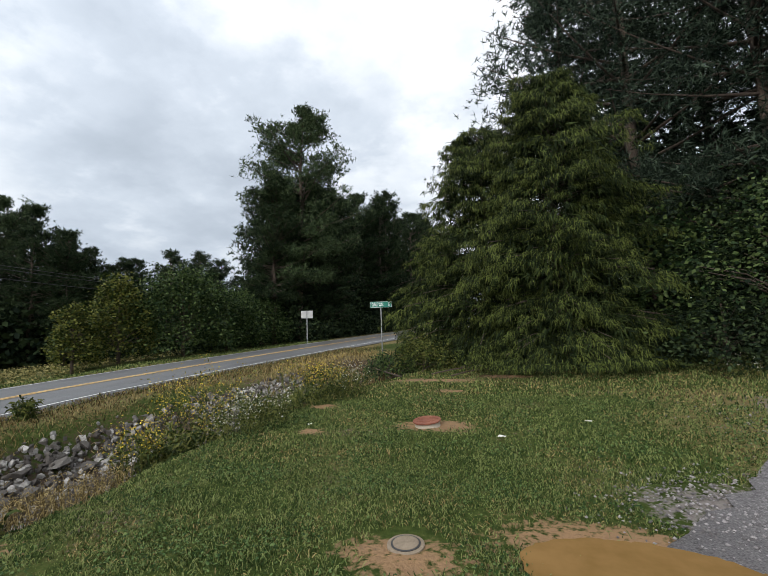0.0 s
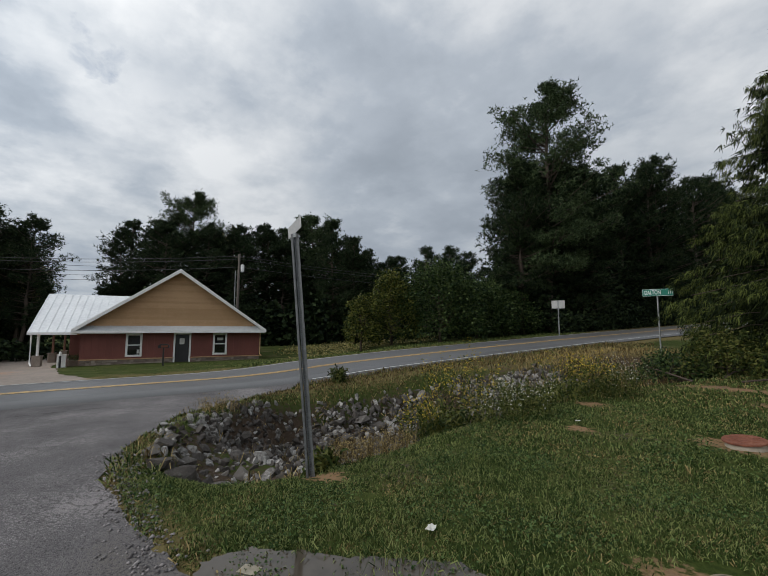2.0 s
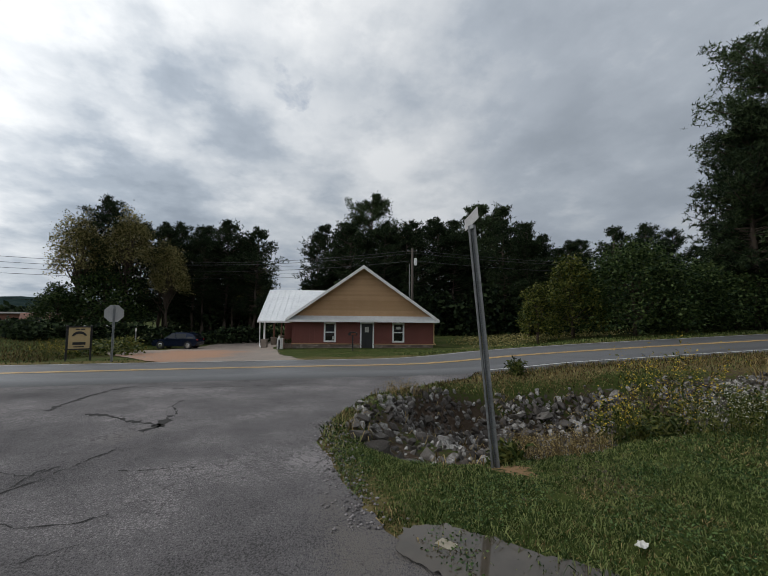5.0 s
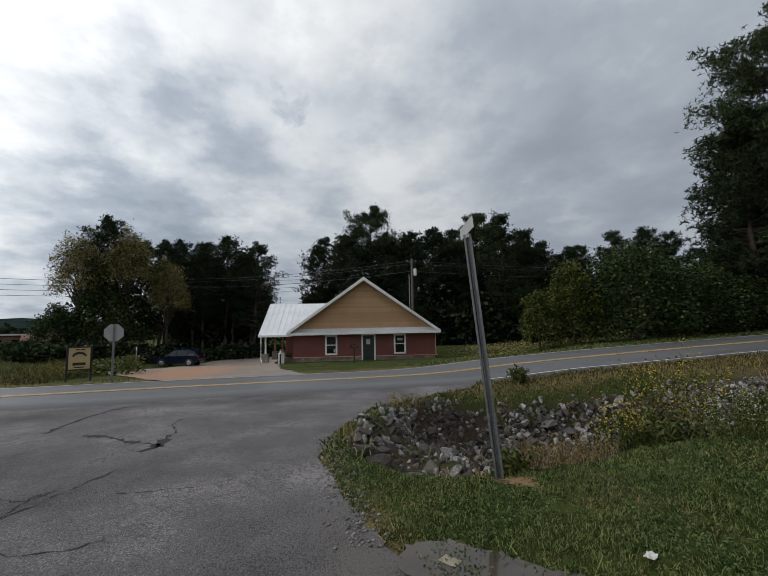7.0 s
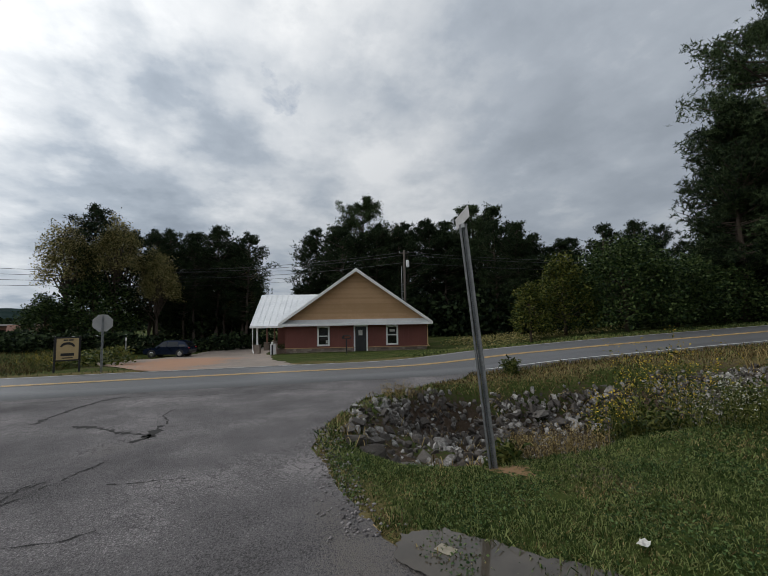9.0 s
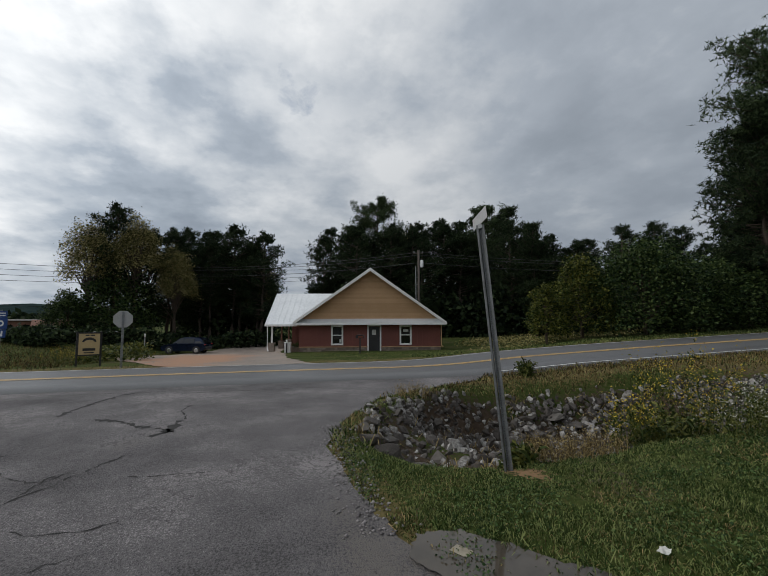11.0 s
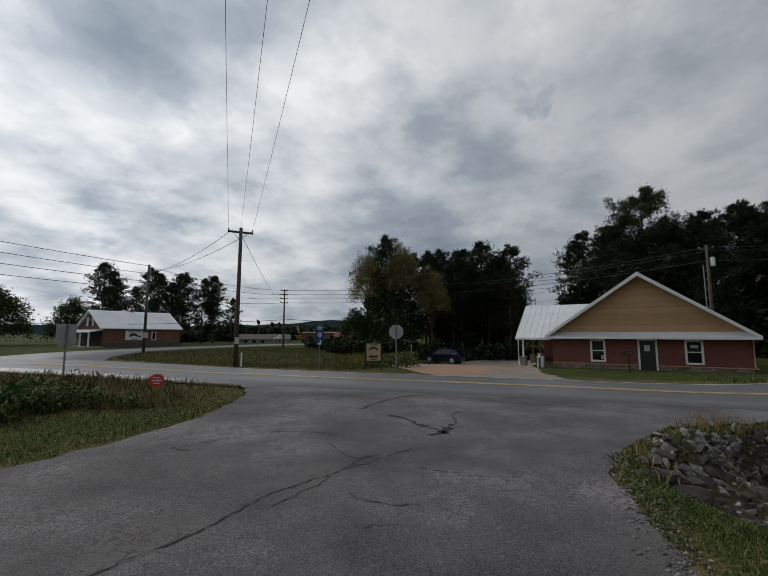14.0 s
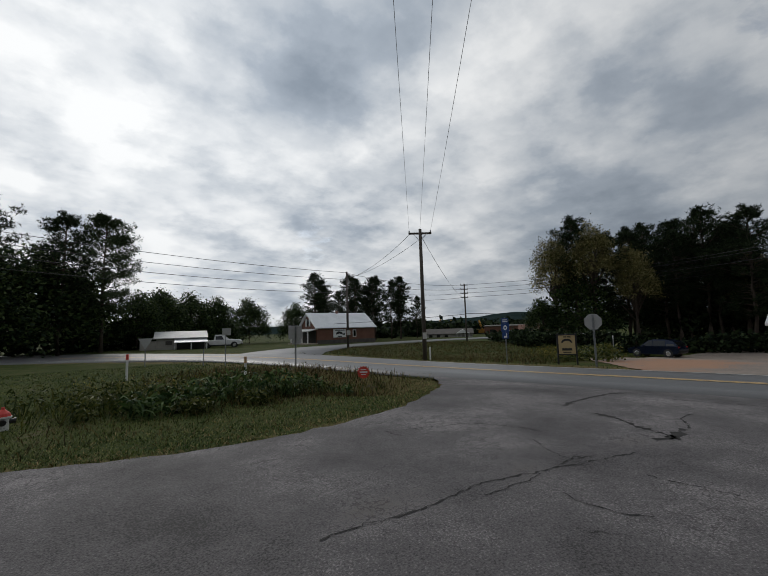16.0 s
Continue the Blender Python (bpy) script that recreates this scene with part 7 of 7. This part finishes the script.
grass_patch("lawn_grass", 9000, (-11.5, 2.0, -10.6, -5.9), lambda x, y: (line_distance(x, y, DRIVE[20:33])[0] < 0.5) * ~inside(DRIVE, x, y) * 1.0, 0.10, 0.011, M["grass_dry"], "straw thatch along the asphalt edge", 24, 0.6, 0.7)

# fallen sticks at the foot of the cedar
for k, (x, y, rz, ln) in enumerate(((-2.6, 11.5, 20, 1.7), (-3.4, 11.2, 150, 1.3), (-2.0, 11.2, 5, 1.2), (-3.0, 12.0, 70, 1.1))):
    st_ = thing("fallen_branch", on_ground(x, y, rz), "bare fallen branch lying on the grass", "branch", "fallen branches")
    part("stem", Shape().tube([(0, 0, 0.03), (ln * 0.4, 0.08, 0.14), (ln * 0.8, 0.02, 0.2), (ln, 0.1, 0.1)], [0.022, 0.018, 0.012, 0.006], 6), M["bark"], st_)
    part("twig", Shape().tube([(ln * 0.45, 0.06, 0.13), (ln * 0.6, -0.2, 0.3), (ln * 0.7, -0.35, 0.32)], [0.01, 0.007, 0.004], 5), M["bark"], st_)

# long grass hanging over the puddle's edge
grass_patch("lawn_grass", 2600, (-3.3, -1.6, 0.8, 2.3), lambda x, y: (np.abs((y - 1.32) - 0.98 * (x + 2.75)) < 0.10) * 1.0, 0.20, 0.008, M["grass"], "long grass hanging over the puddle's edge", 41, 0.55, 0.7)
grass_patch("lawn_grass", 5000, (-7.2, -2.6, 0.1, 1.6), lambda x, y: (lawn(x, y) > 0) * (line_distance(x, y, DRIVE[3:11])[0] < 0.28) * 1.0, 0.09, 0.008, M["grass_dry"], "straw thatch along the asphalt edge", 42, 0.6, 0.6)

# ---- small things on the lawn ----
M["lid"] = material("dusty_clay_stained_concrete", [(0.15, 0.115, 0.08), (0.22, 0.175, 0.125)], 0.9, scale=6, fine=40, bump=0.3)
lid = thing("meter_lid", pose(-0.95, 3.14, gz(-0.95, 3.14) + 0.012, 2, 0, 0) @ Matrix.Scale(0.84, 4), "round concrete meter lid with an iron ring set in clay", "meter lid")
part("collar", Shape().tube([(0, 0, -0.06), (0, 0, -0.004), (0, 0, 0.0)], [0.17, 0.17, 0.155], 28), M["lid"], lid)
part("ring", Shape().tube([(0, 0, -0.004), (0, 0, 0.006), (0, 0, 0.007)], [0.135, 0.135, 0.125], 28), M["black"], lid)
part("cover", Shape().tube([(0, 0, -0.004), (0, 0, 0.009), (0, 0, 0.011)], [0.118, 0.118, 0.11], 28), M["lid"], lid)
mh = thing("manhole_cover", pose(-1.59, 6.61, gz(-1.59, 6.61) + 0.02, 5, -4, 10) @ Matrix.Scale(0.78, 4), "rusty raised iron manhole cover on bare clay", "manhole cover")
part("frame", Shape().tube([(0, 0, -0.06), (0, 0, 0.05), (0, 0, 0.055)], [0.27, 0.25, 0.24], 28), M["concrete"], mh)
part("cover", Shape().tube([(0, 0, 0.055), (0, 0, 0.06), (0, 0, 0.085), (0, 0, 0.09)], [0.27, 0.29, 0.29, 0.275], 28), M["rust"], mh)
for a in range(8):
    part("rib", Shape().box((0.16 * math.cos(a * 0.785), 0.16 * math.sin(a * 0.785), 0.092), (0.14, 0.02, 0.008), None), M["rust"], mh)


def scrap(x, y, s, seed, lift=0.03):
    rng = np.random.default_rng(seed)
    n = 5
    v, f = [], []
    for i in range(n):
        for j in range(n):
            v.append(((i / (n - 1) - 0.5) * s * 1.3 + rng.normal(0, s * 0.05), (j / (n - 1) - 0.5) * s + rng.normal(0, s * 0.05), abs(rng.normal(0, s * 0.14))))
    for i in range(n - 1):
        for j in range(n - 1):
            f.append((i * n + j, i * n + n + j, i * n + n + j + 1, i * n + j + 1))
    p = thing("paper_scrap", pose(x, y, gz(x, y) + lift, 0, 0, rng.uniform(0, 180)), "crumpled white scrap of litter on the grass", "litter", "litter")
    sh = Shape().add(v, f)
    sh.add([(a, b, c - 0.002) for a, b, c in v], [tuple(reversed(q)) for q in f])
    part("sheet", sh, M["paper"], p)


scrap(-2.54, 2.13, 0.068, 1, 0.05)
scrap(-0.4, 6.0, 0.08, 2, 0.06)
scrap(-3.5, 6.2, 0.05, 3, 0.06)
scrap(0.8, 6.9, 0.07, 4, 0.06)
scrap(-4.3, 6.6, 0.05, 5, 0.06)
M["wet_paper"] = material("sodden_paper", [(0.2, 0.175, 0.125), (0.3, 0.265, 0.2)], 0.5, scale=8, bump=0.1)
fl = thing("floating_paper", pose(-2.86, 0.85, 0.0365, 0, 0, 35), "wet sheet of paper floating in the puddle", "litter")
part("sheet", Shape().box((0, 0, 0), (0.13, 0.095, 0.004), cut=0.001), M["wet_paper"], fl)

# puddles
PUD = [(-3.14, 0.62), (-3.12, 0.93), (-2.93, 1.16), (-2.64, 1.4), (-2.42, 1.66), (-2.1, 1.98), (-1.75, 2.05), (-1.7, 1.6), (-2.1, 1.1), (-2.5, 0.72), (-2.85, 0.5)]
tagged(new("puddle", draped("puddle", PUD, 0.08, 0.034, M["puddle_grey"], 0.012, 4)), "shallow grey puddle at the asphalt edge", "puddle", kind="structure")
PUD2 = [(0.62 + 0.72 * math.cos(a) * (1 + 0.1 * math.sin(3 * a)), 3.0 + 0.58 * math.sin(a) * (1 + 0.08 * math.cos(2 * a))) for a in np.linspace(0, 2 * math.pi, 26)[:-1]]
tagged(new("puddle", draped("puddle", PUD2, 0.08, 0.04, M["puddle"], 0.012, 5)), "muddy orange-brown puddle beside the grass", "puddle", kind="structure")


# ---- cracks ----
def crack(pts, width, seed):
    rng = np.random.default_rng(seed)
    line = polyline(pts, 0.055)
    line = line + np.cumsum(rng.normal(0, 0.018, line.shape), 0) * 0.6 + rng.normal(0, 0.012, line.shape)
    w = width * (0.62 if width < 0.08 else 0.85) * np.abs(rng.normal(0.75, 0.65, len(line)))
    ob = new("asphalt_crack", ribbon(line, [-w / 2, w / 2], 0.0165, "asphalt_crack", M["crack"], 0))
    return tagged(ob, "dark open crack across the old asphalt", "crack", kind="structure")


CR = [([(-5.59, -2.13), (-4.82, -2.4), (-4.55, -2.56), (-4.15, -2.66), (-3.64, -2.88), (-2.91, -2.98), (-2.38, -3.11), (-1.83, -3.18)], 0.035),
      ([(-5.06, -2.55), (-4.55, -2.56)], 0.03),
      ([(-5.35, -3.31), (-4.85, -2.73), (-5.06, -2.55)], 0.022),
      ([(-4.34, -5.18), (-5.51, -4.55), (-5.76, -3.74), (-5.68, -3.31)], 0.03),
      ([(-4.34, -5.18), (-4.39, -4.57)], 0.025),
      ([(-4.86, -1.85), (-4.85, -1.36), (-4.84, -1.01)], 0.018),
      ([(-3.85, -2.27), (-3.77, -1.84), (-3.88, -1.58)], 0.015),
      ([(-3.28, -1.89), (-3.43, -1.51)], 0.016),
      ([(-3.33, -2.77), (-3.77, -2.72), (-4.15, -2.66)], 0.02),
      ([(-7.94, -3.98), (-9.1, -4.0), (-10.0, -3.9), (-10.4, -3.65)], 0.1),
      ([(-10.4, -7.2), (-10.45, -5.5), (-10.4, -3.65), (-10.5, -2.9)], 0.04),
      ([(-7.6, -3.3), (-7.4, -2.9), (-7.06, -2.58), (-6.8, -2.15), (-6.54, -2.0)], 0.11),
      ([(-6.4, -2.15), (-6.54, -2.0), (-7.29, -1.92)], 0.12),
      ([(-7.29, -1.92), (-8.03, -2.1), (-8.6, -2.0)], 0.045),
      ([(-9.9, -2.6), (-10.0, -1.2), (-10.1, 0.6)], 0.05)]
for i, (p, w) in enumerate(CR):
    crack(p, w, 300 + i)

# ---- gravel at the drive's edge ----
grv = np.random.default_rng(17)
n = 2600
gxx = np.concatenate([grv.normal(1.6, 0.5, n // 2), grv.normal(3.4, 0.5, n // 4), grv.uniform(-6.4, -3.2, n // 4)])
gyy = np.concatenate([grv.normal(4.3, 0.45, n // 2), grv.normal(6.6, 0.9, n // 4), 0.34 + grv.normal(0.0, 0.12, n // 4)])
s = grv.uniform(0.006, 0.02, len(gxx))
octv = np.array([(1, 0, 0), (-1, 0, 0), (0, 1, 0), (0, -1, 0), (0, 0, 0.7), (0, 0, -0.7)])
octf = np.array([(0, 2, 4), (2, 1, 4), (1, 3, 4), (3, 0, 4), (2, 0, 5), (1, 2, 5), (3, 1, 5), (0, 3, 5)])
pv = (octv[None] * grv.uniform(0.6, 1.3, (len(gxx), 6, 1)) * s[:, None, None] + np.stack([gxx, gyy, np.maximum(height(gxx, gyy), 0.0) + 0.012 + s * 0.3], 1)[:, None]).reshape(-1, 3)
pf = (octf[None] + (np.arange(len(gxx)) * 6)[:, None, None]).reshape(-1, 3)
M["pebble"] = material("grey_gravel", [(0.08, 0.073, 0.073), (0.15, 0.138, 0.138), (0.26, 0.24, 0.24)], 0.8, scale=5, island=0.9, bump=0, spread=0.3)
tagged(new("gravel", from_arrays("gravel", pv, pf, [M["pebble"]])), "loose grey gravel along the asphalt edge", "gravel", kind="stuff")

# ---- riprap ----
rip = thing("riprap", Matrix(), "grey broken stones lining the ditch bank", "riprap")
rr_ = np.random.default_rng(23)
rock_meshes = []
for k in range(18):
    bm = bmesh.new()
    cuts = unit(rr_, 13) * [0.62, 0.48, 0.36] * rr_.uniform(0.82, 1.1, (13, 1))
    for p in cuts:
        bm.verts.new(p)
    bmesh.ops.convex_hull(bm, input=bm.verts[:])
    bmesh.ops.delete(bm, geom=[v for v in bm.verts if not v.link_faces], context="VERTS")
    me = bpy.data.meshes.new("stone")
    bm.to_mesh(me)
    bm.free()
    me.materials.append(M["rock"])
    rock_meshes.append(me)
line = polyline(DITCH, 0.1)
extra = []
for k in range(5200):
    u = rr_.uniform(0, 1)
    i = int(len(line) * (0.56 * u / 0.72 if u < 0.72 else 0.6 + 0.32 * (u - 0.72) / 0.28))
    side = rr_.uniform(-1.8, 1.2) if u < 0.72 else rr_.uniform(-1.8, -0.2)
    d = line[min(i + 1, len(line) - 1)] - line[max(i - 1, 0)]
    d /= np.linalg.norm(d)
    p = line[i] + np.array([-d[1], d[0]]) * (-side) + rr_.normal(0, 0.12, 2)
    if k % 22 == 0:
        p = np.array([rr_.uniform(-7.9, -5.3), rr_.uniform(0.9, 2.6)])
    size = rr_.choice([0.09, 0.13, 0.19, 0.28], p=[0.36, 0.40, 0.20, 0.04]) * rr_.uniform(0.8, 1.2)
    if inside(DRIVE, p[:1], p[1:])[0]:
        continue
    me = rock_meshes[int(rr_.integers(18))]
    pm = Matrix.LocRotScale((p[0], p[1], gz(*p) + size * 0.02), Euler(rr_.uniform(0, 6.28, 3)), (size, size, size))
    if len(rip.children) >= 300:
        extra.append((me, pm))
        continue
    ob = new("stone", me)
    ob.parent = rip
    ob.matrix_basis = pm
for x, y, size in ((-6.6, 0.95, 0.34), (-6.2, 0.75, 0.3), (-5.75, 0.72, 0.36), (-5.45, 0.95, 0.38), (-5.9, 1.05, 0.34), (-7.0, 1.15, 0.3), (-6.3, 1.2, 0.26), (-8.5, 5.4, 0.5), (-8.6, 4.9, 0.38), (-8.3, 5.9, 0.36), (-8.3, 7.2, 0.42), (-5.2, 1.3, 0.22)):
    ob = new("stone", rock_meshes[int(rr_.integers(18))])
    ob.parent = rip
    ob.matrix_basis = Matrix.LocRotScale((x, y, gz(x, y) + size * 0.15), Euler((rr_.uniform(-0.3, 0.3), rr_.uniform(-0.3, 0.3), rr_.uniform(0, 6))), (size, size, size * 0.7))
fill = Shape()
for me, pm in extra:
    fill.add([v.co for v in me.vertices], [tuple(p.vertices) for p in me.polygons], pm)
M["rock_fill"] = material("riprap_fill_stone", [(0.027, 0.021, 0.017), (0.05, 0.042, 0.036), (0.08, 0.072, 0.064), (0.31, 0.30, 0.285)], 0.75, scale=2.5, fine=25, bump=0.7, bump_scale=18, island=0.55, spread=0.3, bump_dist=0.02)
tagged(part("stone_fill", fill, M["rock_fill"], rip, "smaller broken stones packed between the large ones"), kind="stuff")
